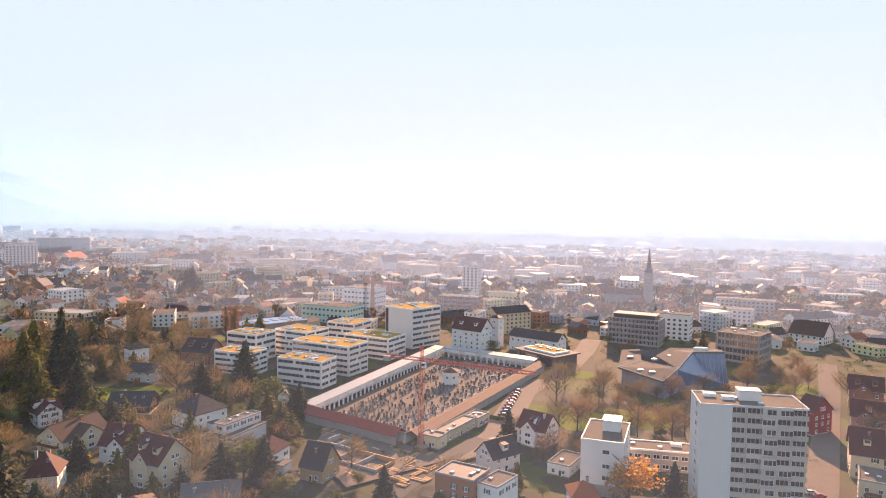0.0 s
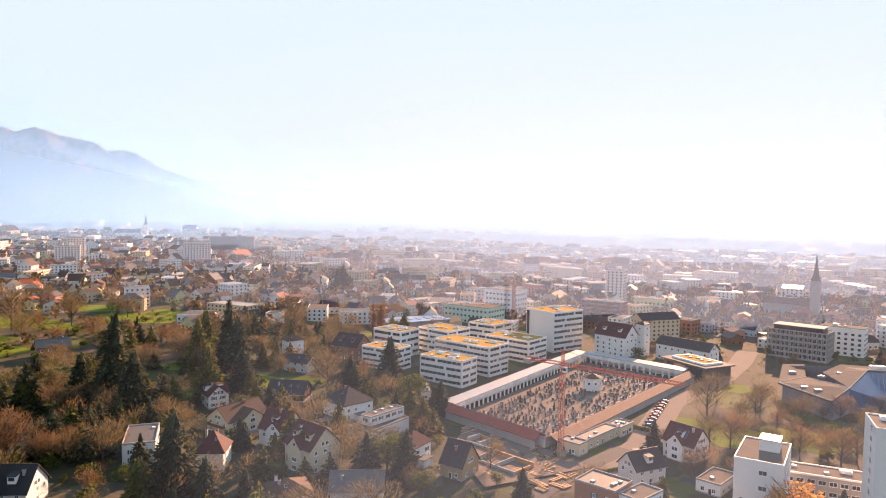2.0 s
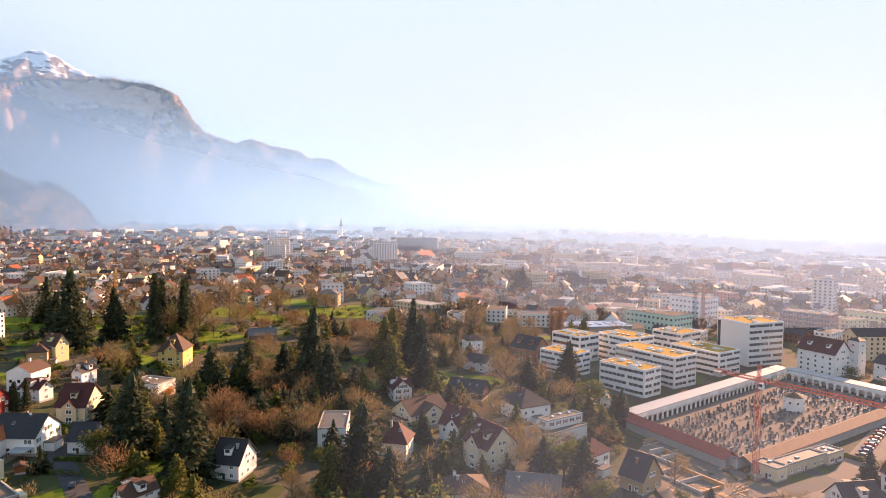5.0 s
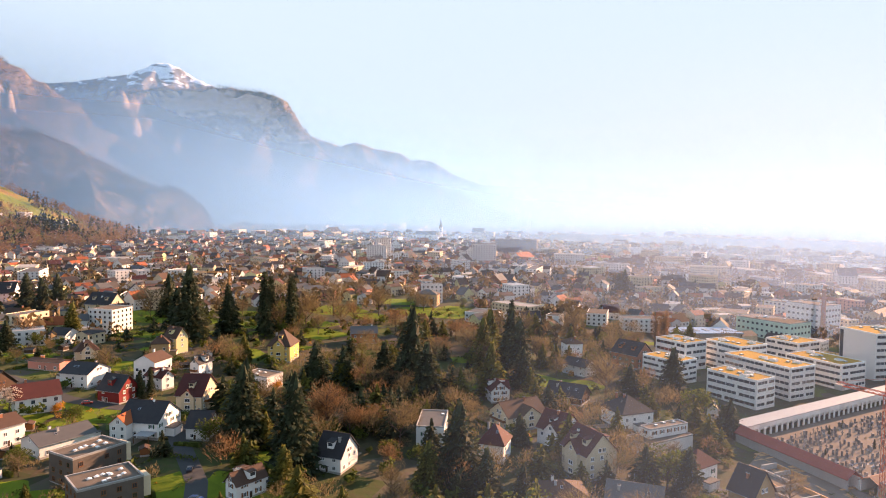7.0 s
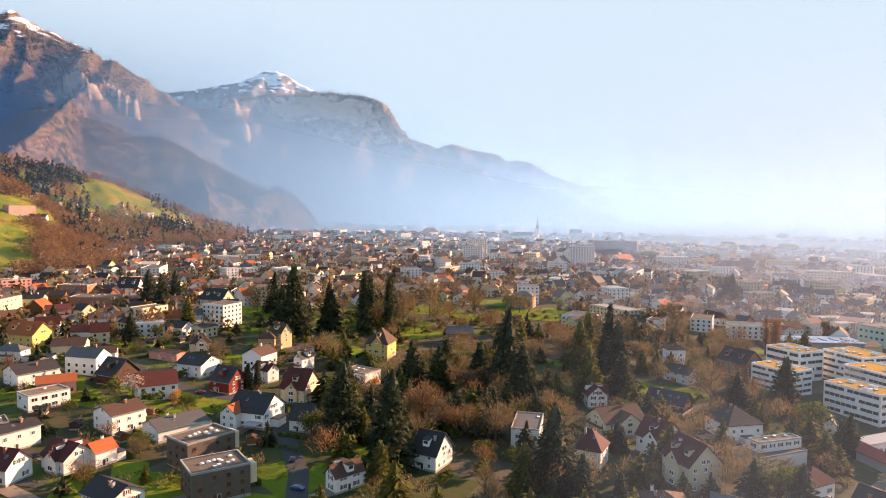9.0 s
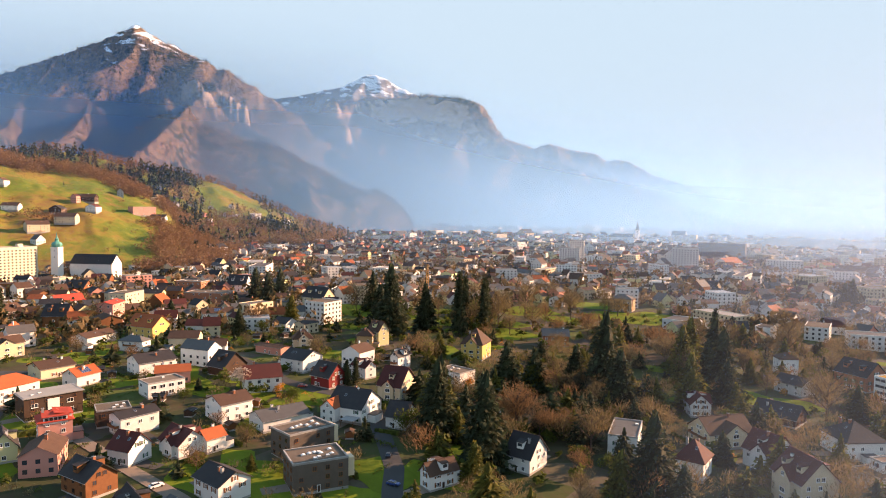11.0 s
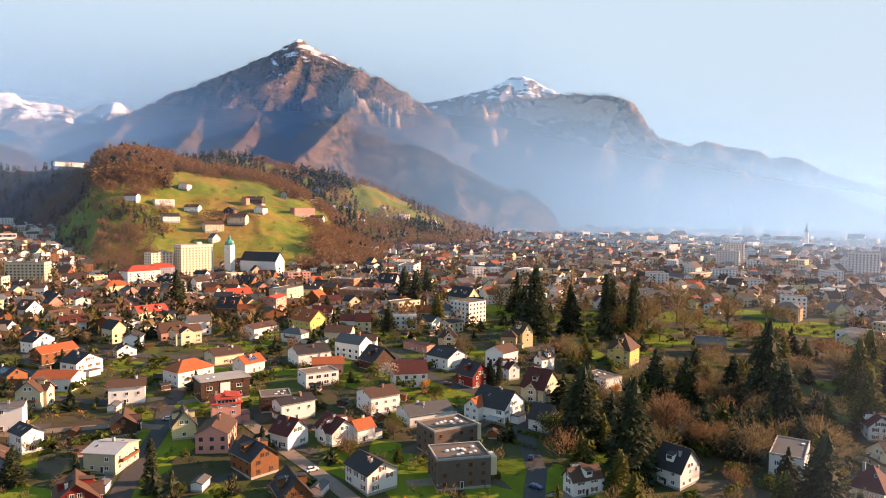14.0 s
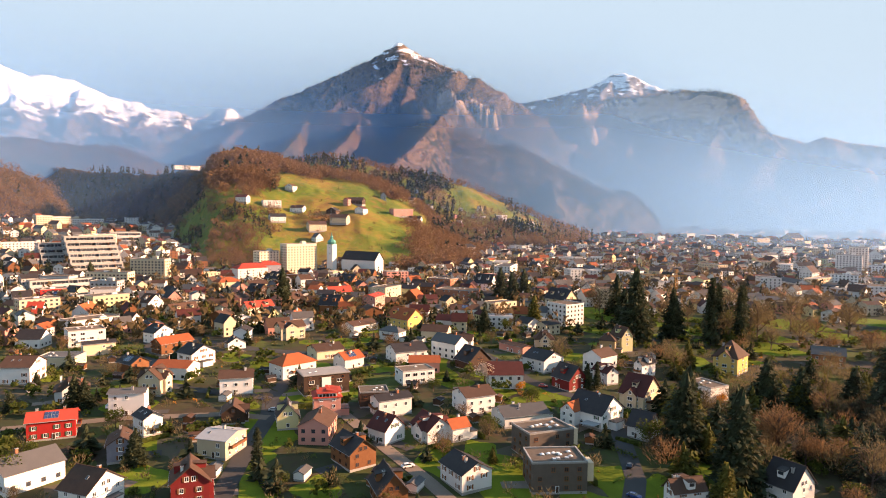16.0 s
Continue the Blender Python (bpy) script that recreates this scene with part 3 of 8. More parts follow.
# ---- distance haze: added see-through sheets imitate it, lit by the sun and sky alone ----
def haze_sheet(name, radius, opacity, height, over_plain, slope_side, colour, last):
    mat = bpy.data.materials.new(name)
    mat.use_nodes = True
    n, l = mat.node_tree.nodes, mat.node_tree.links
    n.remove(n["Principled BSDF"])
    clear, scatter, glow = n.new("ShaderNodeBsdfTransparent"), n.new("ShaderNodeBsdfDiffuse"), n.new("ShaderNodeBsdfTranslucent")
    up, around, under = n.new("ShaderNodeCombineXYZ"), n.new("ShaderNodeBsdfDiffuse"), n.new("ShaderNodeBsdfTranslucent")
    for k in range(3):  # a shading normal set at the sun stands in for droplets' all-round scatter
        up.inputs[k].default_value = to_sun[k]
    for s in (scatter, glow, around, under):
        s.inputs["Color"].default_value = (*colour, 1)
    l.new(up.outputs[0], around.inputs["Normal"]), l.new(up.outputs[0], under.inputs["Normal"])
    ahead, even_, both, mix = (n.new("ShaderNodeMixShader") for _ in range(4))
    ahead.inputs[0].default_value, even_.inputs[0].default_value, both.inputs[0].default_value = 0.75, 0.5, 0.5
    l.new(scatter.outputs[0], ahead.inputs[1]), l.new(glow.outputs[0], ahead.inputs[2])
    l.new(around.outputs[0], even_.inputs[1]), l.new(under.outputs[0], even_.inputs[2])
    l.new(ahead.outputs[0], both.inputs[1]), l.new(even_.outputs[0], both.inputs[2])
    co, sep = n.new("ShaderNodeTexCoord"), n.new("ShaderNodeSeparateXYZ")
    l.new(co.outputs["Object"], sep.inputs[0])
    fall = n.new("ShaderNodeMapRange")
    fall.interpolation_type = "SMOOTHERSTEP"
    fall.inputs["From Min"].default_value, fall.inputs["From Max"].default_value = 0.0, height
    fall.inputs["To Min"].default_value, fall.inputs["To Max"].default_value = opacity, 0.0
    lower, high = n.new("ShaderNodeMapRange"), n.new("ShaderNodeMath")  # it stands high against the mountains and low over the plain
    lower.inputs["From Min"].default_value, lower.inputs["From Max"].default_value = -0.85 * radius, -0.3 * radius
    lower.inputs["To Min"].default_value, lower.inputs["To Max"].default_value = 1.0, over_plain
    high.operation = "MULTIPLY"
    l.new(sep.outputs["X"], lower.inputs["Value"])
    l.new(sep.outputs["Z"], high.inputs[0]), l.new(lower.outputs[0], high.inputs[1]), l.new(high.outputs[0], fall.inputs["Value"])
    plain, dense = n.new("ShaderNodeMapRange"), n.new("ShaderNodeMath")  # thicker over the plain than over the near town: imitates glare towards the sun
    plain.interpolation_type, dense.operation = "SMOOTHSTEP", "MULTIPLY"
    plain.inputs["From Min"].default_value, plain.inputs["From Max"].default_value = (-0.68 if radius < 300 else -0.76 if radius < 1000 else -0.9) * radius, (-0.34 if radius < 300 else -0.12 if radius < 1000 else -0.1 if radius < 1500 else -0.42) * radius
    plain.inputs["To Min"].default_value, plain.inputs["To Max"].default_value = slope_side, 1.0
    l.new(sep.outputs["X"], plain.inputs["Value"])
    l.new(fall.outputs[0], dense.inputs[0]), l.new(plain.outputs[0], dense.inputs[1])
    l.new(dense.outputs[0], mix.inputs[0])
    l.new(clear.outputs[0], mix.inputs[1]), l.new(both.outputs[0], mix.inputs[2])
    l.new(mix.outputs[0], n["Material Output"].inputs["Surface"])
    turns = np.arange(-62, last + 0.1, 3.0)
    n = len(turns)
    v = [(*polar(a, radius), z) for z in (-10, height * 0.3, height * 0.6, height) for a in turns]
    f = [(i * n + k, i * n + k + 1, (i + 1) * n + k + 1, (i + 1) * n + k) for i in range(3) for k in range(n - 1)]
    return tagged(new("backdrop_haze_sheet", mesh_from(name, v, f, [mat], smooth=True)), "see-through sheet that imitates haze", "haze", kind="structure")


NEAR_HAZE, MILK, BLUE = (0.30, 0.43, 0.73), (0.205, 0.415, 0.78), (0.235, 0.50, 1.0)
# the 158 m sheet imitates glare in the lens; the others, haze of distance
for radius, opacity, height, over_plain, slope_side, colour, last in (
        (158, 0.075, 130, 1.0, 0.0, NEAR_HAZE, 44), (540, 0.20, 320, 1.0, 0.06, NEAR_HAZE, 125), (830, 0.25, 380, 1.0, 0.18, NEAR_HAZE, 125), (1190, 0.34, 420, 1.2, 0.20, MILK, 125),
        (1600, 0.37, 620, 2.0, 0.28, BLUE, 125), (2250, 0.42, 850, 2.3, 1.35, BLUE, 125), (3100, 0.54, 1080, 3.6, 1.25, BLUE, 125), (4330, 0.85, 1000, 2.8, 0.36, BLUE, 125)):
    haze_sheet("haze_sheet", radius, opacity, height, over_plain, slope_side, colour, last)


def ground_at(x, y):
    """The height of the town's ground, with the climb into the side valley."""
    az, r = math.degrees(math.atan2(-x, y)), math.hypot(x, y)
    return max(rise(x, y), vale.z(az, r)) if 90 < az < 116 and vale.foot < r < vale.far else rise(x, y)

# ---- things: windows, houses, trees ----
taken = []  # plan circles that are already built on


def free(x, y, r):
    return all((x - a) ** 2 + (y - b) ** 2 > (r + c) ** 2 for a, b, c in taken)


def window_mesh(name, w, h, shutters=None, frame_key="frame_white"):
    s = Soup()
    f = 0.11
    for x0, x1, z0, z1 in ((-w / 2, -w / 2 + f, 0, h), (w / 2 - f, w / 2, 0, h), (-w / 2 + f, w / 2 - f, 0, f), (-w / 2 + f, w / 2 - f, h - f, h), (-0.04, 0.04, f, h - f)):
        s.box(x0, -0.09, z0, x1, 0.03, z1, 0, bottom=True)
    s.face([(-w / 2 + f, -0.03, f), (w / 2 - f, -0.03, f), (w / 2 - f, -0.03, h - f), (-w / 2 + f, -0.03, h - f)], 1)
    s.box(-w / 2 - 0.1, -0.18, -0.09, w / 2 + 0.1, 0.03, 0, 0)
    if shutters:
        for d in (-1, 1):
            a, b = sorted((d * (w / 2 + 0.02), d * (w / 2 + 0.02 + w * 0.46)))
            s.box(a, -0.1, 0, b, 0.02, h, 2)
    return s.mesh(name, [M[frame_key], M["glass"], M[shutters or "wood"]])


WIN = {"plain": window_mesh("window", 1.25, 1.4), "wood": window_mesh("window_shuttered", 1.15, 1.4, "wood"), "green": window_mesh("window_green", 1.1, 1.4, "shutter_green"),
       "brown": window_mesh("window_brown", 1.3, 1.4, None, "wood"), "wide": window_mesh("window_wide", 2.3, 1.5)}
s = Soup()
s.box(-0.55, -0.1, 0, 0.55, 0.03, 2.1, 0)
s.box(-0.42, -0.13, 0.08, 0.42, -0.1, 2.0, 1)
DOOR = s.mesh("door", [M["frame_white"], M["dark_wood"]])
s = Soup()
s.box(-0.38, -0.38, -1.5, 0.38, 0.38, 1.0, 0)
s.box(-0.46, -0.46, 1.0, 0.46, 0.46, 1.14, 1)
s.box(-0.2, -0.2, 1.14, 0.2, 0.2, 1.32, 2)
CHIMNEY = {k: s.mesh("chimney", [M[k], M["concrete"], M["roof_black"]]) for k in ("white", "brick_orange", "concrete")}
NAMES = {"white": "white-plastered", "cream": "cream-plastered", "yellow": "yellow-plastered", "pale_yellow": "pale yellow", "pink": "pink-plastered", "ochre": "ochre-plastered", "grey_wall": "grey-plastered",
         "slate_blue": "slate-blue clad", "red_wall": "dark red timber", "bright_red": "bright red timber", "dark_brick": "dark brick", "brick_orange": "orange brick", "wood": "brown timber", "dark_wood": "dark timber",
         "roof_black": "black tiled", "roof_brown": "brown tiled", "roof_maroon": "maroon tiled", "roof_orange": "orange tiled", "roof_red": "red tiled", "roof_grey": "grey", "gravel": "gravelled", "metal": "pale metal", "sedum": "yellow sedum", "concrete": "concrete"}
pick = random.Random(11)
s = Soup()
s.box(0, 0, 0, 1.05, 1.65, 0.06, 1)
s.box(0.04, 0.04, 0.06, 1.01, 1.61, 0.08, 0)
SOLAR = s.mesh("solar_panel", [M["solar"], M["metal"]])


def roof_mesh(kind, w, d, h, pitch, key, over=0.6):
    """A roof over a w by d house whose walls end at h; the ridge runs along w."""
    s, t = Soup(), 0.22
    k = math.tan(radians(pitch))
    top = h + d / 2 * k
    x, y = w / 2 + over, d / 2 + over
    low = h - over * k
    if kind == "gable":
        s.slab([(-x, -y, low + t), (x, -y, low + t), (x, 0, top + t), (-x, 0, top + t)], t, 0)
        s.slab([(x, y, low + t), (-x, y, low + t), (-x, 0, top + t), (x, 0, top + t)], t, 0)
        s.box(-x, -0.14, top + t - 0.05, x, 0.14, top + t + 0.07, 0)
        for yy in (-y, y):
            s.box(-x, yy - 0.08, low + 0.02, x, yy + 0.08, low + 0.16, 1)
    elif kind == "hip":
        r = max(w / 2 - d / 2, 0.05)
        s.slab([(-x, -y, low + t), (x, -y, low + t), (r, 0, top + t), (-r, 0, top + t)], t, 0)
        s.slab([(x, y, low + t), (-x, y, low + t), (-r, 0, top + t), (r, 0, top + t)], t, 0)
        s.slab([(x, -y, low + t), (x, y, low + t), (r, 0, top + t)], t, 0)
        s.slab([(-x, y, low + t), (-x, -y, low + t), (-r, 0, top + t)], t, 0)
    else:
        e, p = 0.3, 0.45
        x, y = w / 2 + 0.05, d / 2 + 0.05
        s.face([(-x + e, -y + e, h + 0.08), (x - e, -y + e, h + 0.08), (x - e, y - e, h + 0.08), (-x + e, y - e, h + 0.08)], 0)
        s.box(-x, -y, h - 0.1, x, -y + e, h + p, 1), s.box(-x, y - e, h - 0.1, x, y, h + p, 1)
        s.box(-x, -y + e, h - 0.1, -x + e, y - e, h + p, 1), s.box(x - e, -y + e, h - 0.1, x, y - e, h + p, 1)
    return s.mesh("roof", [M[key], M["metal" if kind != "flat" else "concrete"]])


def wall_mesh(kind, w, d, h, pitch, key, base_key=None):
    s = Soup()
    x, y, low = w / 2, d / 2, -2.5
    s.box(-x, -y, low, x, y, 0.5, 1)
    s.box(-x, -y, 0.5, x, y, h, 0)
    if kind == "gable":
        top = h + d / 2 * math.tan(radians(pitch))
        for e in (-x, x):
            s.face([(e, -y, h), (e, y, h), (e, 0, top)] if e > 0 else [(e, y, h), (e, -y, h), (e, 0, top)], 0)
    return s.mesh("wall", [M[key], M[base_key or "concrete"]])


def facade_windows(root, w, d, h, style, spacing=3.3, storey=2.75, first=0.95, thin=0.24, gable_top=0.0, roll=None):
    """Windows as separate parts on all four walls."""
    roll = roll or pick
    rows = max(1, int((h - 0.2) / storey + 0.25))
    distant = root.matrix_basis.translation.xy.length > 430
    many = Soup()

    def put(m):
        if not distant:
            return part("window", WIN[style], root, m=m)
        for x0, x1, y0, z0, z1, k in ((-0.65, 0.65, -0.05, 0, 1.4, 0), (-0.52, 0.52, -0.08, 0.12, 1.28, 1)):
            t = Soup()
            t.box(x0, y0, z0, x1, 0.03, z1, k)
            n0 = len(many.v)
            many.v.extend(tuple(m @ Vector(q)) for q in t.v)
            many.f.extend([i + n0 for i in f] for f in t.f)
            many.i.extend(t.i)

    for side, (length, off) in enumerate(((w, d / 2), (d, w / 2), (w, d / 2), (d, w / 2))):
        n = max(1, int((length - 1.2) / spacing))
        faces = math.atan2(root.matrix_basis[1][0], root.matrix_basis[0][0]) + radians(90 * side - 90)
        away = Vector((math.cos(faces), math.sin(faces))).dot(root.matrix_basis.translation.xy.normalized())  # sides towards the open fields have fewer windows
        for row in range(rows):
            z = first + row * storey
            if z + 1.5 > h:
                continue
            for c in range(n):
                if roll.random() < thin or (away > 0.35 and (c + row) % 2):
                    continue
                u = (c + 0.5) / n * (length - 0.8) - (length - 0.8) / 2
                put(pose(0, 0, 0, 0, 0, 90 * side) @ Matrix.Translation((u, -off, z)))
        if gable_top and side in (1, 3):
            for u in ((-0.9, 0.9) if gable_top > 3.2 else (0,)):
                put(pose(0, 0, 0, 0, 0, 90 * side) @ Matrix.Translation((u, -off, h + 0.25)))
    if many.f:
        tagged(part("glazing", many.mesh("glazing", [M["frame_white"], M["glass"]]), root), kind="stuff")


def house(x, y, rot, w, d, h, kind, pitch, wall, roof, style=None, z=None):
    root = new("house")
    root.matrix_basis = pose(x, y, ground_at(x, y) if z is None else z, 0, 0, rot)
    taken.append((x, y, 0.5 * max(w, d)))
    over = 0.7 if kind != "flat" else 0.0
    w, d = max(w - 2 * over, 4.5), max(d - 2 * over, 4.5)
    h0 = h + over * math.tan(radians(pitch))
    shape = {"gable": "gabled", "hip": "hipped", "flat": "flat"}[kind]
    tagged(root, "%s house with a %s %s roof" % (NAMES[wall], shape, NAMES[roof]), "house", "houses of the town")
    part("wall", wall_mesh(kind, w, d, h0, pitch, wall), root)
    r = part("roof", roof_mesh(kind, w, d, h0, pitch, roof), root)
    ridge = h0 + d / 2 * math.tan(radians(pitch))
    style = style or ("brown" if wall in ("wood", "dark_wood", "dark_brick") else pick.choice(["plain", "plain", "wood", "green", "wide" if kind == "flat" else "plain"]))
    facade_windows(root, w, d, h0, style, 3.4 if w < 18 else 4.0, gable_top=(ridge - h0 if kind == "gable" and ridge - h0 > 2.3 else 0))
    part("door", DOOR, root, m=pose(0, 0, 0, 0, 0, pick.choice([0, 90, 180, 270])) @ Matrix.Translation((pick.uniform(-0.8, 0.8), -d / 2 - 0.02 if d < w else -w / 2 - 0.02, 0.1)) if abs(w - d) < 0.1 else pose(pick.uniform(-1, 1), -d / 2 - 0.02, 0.1))
    if kind != "flat":
        for _ in range(pick.choice([1, 1, 2])):
            cx, cy = pick.uniform(-0.35, 0.35) * w, pick.uniform(0.05, 0.22) * d * pick.choice([-1, 1])
            part("chimney", CHIMNEY[pick.choice(["white", "brick_orange", "concrete"])], root, m=pose(cx, cy, ridge - abs(cy) * math.tan(radians(pitch)) + 0.35))
        if pitch >= 38 and w > 9:
            s, dw, dh = Soup(), 1.1, 1.5
            s.box(-dw, -2.2, -0.6, dw, 0.6, dh, 0)
            s.slab([(-dw - 0.25, -2.5, dh + 0.12), (dw + 0.25, -2.5, dh + 0.12), (dw + 0.25, 1.6, dh + 0.6), (-dw - 0.25, 1.6, dh + 0.6)], 0.14, 1)
            s.box(-0.8, -2.25, 0.25, 0.8, -2.19, 1.25, 2)
            me = s.mesh("dormer", [M[wall], M[roof], M["glass"]])
            for sx in ((-0.25, 0.25) if w > 13 else (0,)):
                for a in (0, 180):
                    part("dormer", me, root, m=pose(0, 0, 0, 0, 0, a) @ Matrix.Translation((sx * w, -d * 0.2, h0 + d * 0.22 * math.tan(radians(pitch)))))
        elif pick.random() < 0.6:
            s = Soup()
            s.box(-0.4, -0.6, 0, 0.4, 0.6, 0.08, 0)
            s.box(-0.3, -0.5, 0.08, 0.3, 0.5, 0.1, 1)
            me = s.mesh("skylight", [M["metal"], M["glass"]])
            for _ in range(2):
                a = pick.choice([-1, 1])
                yy = -d * 0.22
                part("skylight", me, root, m=pose(0, 0, 0, 0, 0, 0 if a < 0 else 180) @ pose(pick.uniform(-0.3, 0.3) * w, yy, ridge + yy * math.tan(radians(pitch)) + 0.25, pitch))
    else:
        s = Soup()
        s.box(-0.6, -0.6, 0, 0.6, 0.6, 0.35, 0)
        s.box(-0.5, -0.5, 0.35, 0.5, 0.5, 0.5, 1)
        me = s.mesh("rooflight", [M["concrete"], M["frame_white"]])
        for _ in range(pick.choice((1, 2, 3, 4))):
            part("rooflight", me, root, m=pose(pick.uniform(-0.35, 0.35) * w, pick.uniform(-0.3, 0.3) * d, h0 + 0.08))
    if roof in ("roof_maroon", "roof_brown") and kind != "flat" and w > 10.5 and d > 8 and pitch >= 30 and math.hypot(x, y) < 420:
        cw, cl = min(w * 0.5, d * 0.8), d / 2 + 1.2  # a cross gable towards the yard
        for turn in ((0,) if pick.random() < 0.6 else (0, 180)):
            q = pose(0, 0, 0, 0, 0, turn) @ pose(pick.uniform(-0.12, 0.12) * w, -cl / 2, 0, 0, 0, 90)
            part("gable_wing", wall_mesh("gable", cl, cw, h0, pitch, wall), root, m=q)
            part("roof", roof_mesh("gable", cl, cw, h0, pitch, roof, 0.45), root, m=q)
            part("window", WIN["plain"], root, m=q @ pose(0, 0, 0, 0, 0, 270) @ Matrix.Translation((0, -cl / 2, h0 + 0.1)))
            for zz in (0.95, 3.7):
                if zz + 1.6 < h0:
                    part("window", WIN["wide"], root, m=q @ pose(0, 0, 0, 0, 0, 270) @ Matrix.Translation((0, -cl / 2, zz)))
    if h0 > 5 and (wall in ("wood", "bright_red", "red_wall", "white", "cream") and pick.random() < 0.75):
        bl = d * 0.7 if kind == "gable" else w * 0.5
        s = Soup()
        s.box(-bl / 2, -1.4, 0, bl / 2, 0.05, 0.16, 0)
        s.box(-bl / 2, -1.4, 0.16, bl / 2, -1.32, 1.1, 1)
        s.box(-bl / 2, -1.32, 0.16, -bl / 2 + 0.08, 0, 1.1, 1), s.box(bl / 2 - 0.08, -1.32, 0.16, bl / 2, 0, 1.1, 1)
        me = s.mesh("balcony", [M["concrete"], M["wood" if wall != "white" or pick.random() < 0.5 else "frame_white"]])
        side = pick.choice([90, 270]) if kind == "gable" else pick.choice([0, 180])
        part("balcony", me, root, m=pose(0, 0, 0, 0, 0, side) @ Matrix.Translation((0, -(w if side in (90, 270) else d) / 2 - 0.02, 3.0)))
    if math.hypot(x, y) < 430 and z is None:
        house_yard(x, y, rot, w, d)
        if kind != "flat" and pick.random() < 0.3:
            s, gl = Soup(), pick.uniform(4.5, 6.5)
            s.box(w / 2, -gl / 2, -2, w / 2 + 3.4, gl / 2, 2.6, 0)
            s.box(w / 2, -gl / 2 - 0.2, 2.6, w / 2 + 3.6, gl / 2 + 0.2, 2.85, 1)
            s.box(w / 2 + 3.38, -1.2, 0, w / 2 + 3.46, 1.2, 2.1, 2)
            part("garage", s.mesh("garage", [M[wall], M["roof_grey"], M["frame_white"]]), root)
    if pitch >= 12 and kind == "gable" and pick.random() < 0.14 and z is None:
        spin = pose(0, 0, 0, 0, 0, pick.choice((0, 180))) @ pose(0, -d * 0.26, h0 + d * 0.24 * math.tan(radians(pitch)) + 0.27, pitch)
        for i in range(4):
            for j in range(2):
                part("solar_panel", SOLAR, root, m=spin @ Matrix.Translation((-2.2 + i * 1.1, -1.6 + j * 1.7, 0)))
    return root


def hedge(x, y, rot, length, tall=1.5):
    """A clipped hedge with an uneven face."""
    rnd = random.Random(int(x * 7 + y))
    s, n = Soup(), max(3, int(length / 0.8))
    rows = []
    for k in range(n + 1):
        u = -length / 2 + length * k / n
        rows.append([(u, q * 0.55 + rnd.uniform(-0.14, 0.14), z + rnd.uniform(-0.12, 0.12)) for q, z in ((-1, -0.3), (-1.05, tall * 0.6), (-0.6, tall), (0.6, tall), (1.05, tall * 0.6), (1, -0.3))])
    for a, b in zip(rows, rows[1:]):
        for j in range(5):
            s.face([a[j], b[j], b[j + 1], a[j + 1]], 0)
    s.face(rows[0], 0), s.face(rows[-1][::-1], 0)
    ob = new("hedge", s.mesh("hedge", [M["leaf_green"]]))
    ob.matrix_basis = pose(x, y, rise(x, y), 0, 0, rot)
    return tagged(ob, "clipped green hedge round a garden", "hedge", "garden hedges")


def house_yard(x, y, rot, w, d):
    """The paved yard, hedges and now and then a garage beside a house."""
    side = pick.choice((0, 90, 180, 270))
    m = pose(x, y, 0, 0, 0, rot + side)
    depth = (d if side in (0, 180) else w) / 2
    v = [m @ Vector((a, b, 0)) for a, b in ((-2.6, -depth + 0.3), (-2.2, -depth - 8), (2.2, -depth - 8), (2.6, -depth + 0.3))]
    tagged(new("pavement", mesh_from("pavement", [(q.x, q.y, rise(q.x, q.y) + 0.092 + 0.0012 * (len(taken) % 10)) for q in v], [(0, 1, 2, 3)], [M["paving" if pick.random() < 0.5 else "asphalt"]])), "paved house yard", "pavement", kind="structure")
    for k in range(pick.choice((0, 1, 1))):
        ln = pick.uniform(8, 15)
        q = m @ Vector((pick.choice((-1, 1)) * pick.uniform(0, 5), depth + pick.uniform(3.5, 6), 0))
        if free(q.x, q.y, 3):
            hedge(q.x, q.y, rot + side, ln, pick.uniform(1.2, 2.0))


# ---- trees ----
def limb_set(s, height, spread, rnd, first=0.3, count=9, mat=0):
    tips = []
    for k in range(count):
        a = 2.4 * k + rnd.uniform(-0.5, 0.5)
        z0 = height * (first + 0.5 * k / count)
        ln = spread * rnd.uniform(0.6, 1.0) * (1 - 0.35 * k / count)
        mid = (math.cos(a) * ln * 0.5, math.sin(a) * ln * 0.5, z0 + ln * 0.45)
        end = (math.cos(a) * ln, math.sin(a) * ln, z0 + ln * rnd.uniform(0.75, 1.15))
        s.tube([(0, 0, z0), mid, end], [height * 0.011, height * 0.007, height * 0.003], 4, mat)
        tips += [mid, end]
        for _ in range(2):
            b = a + rnd.uniform(-0.9, 0.9)
            e2 = (mid[0] + math.cos(b) * ln * 0.5, mid[1] + math.sin(b) * ln * 0.5, mid[2] + ln * rnd.uniform(0.2, 0.6))
            s.tube([mid, e2], [height * 0.005, height * 0.002], 3, mat)
            tips.append(e2)
    return tips


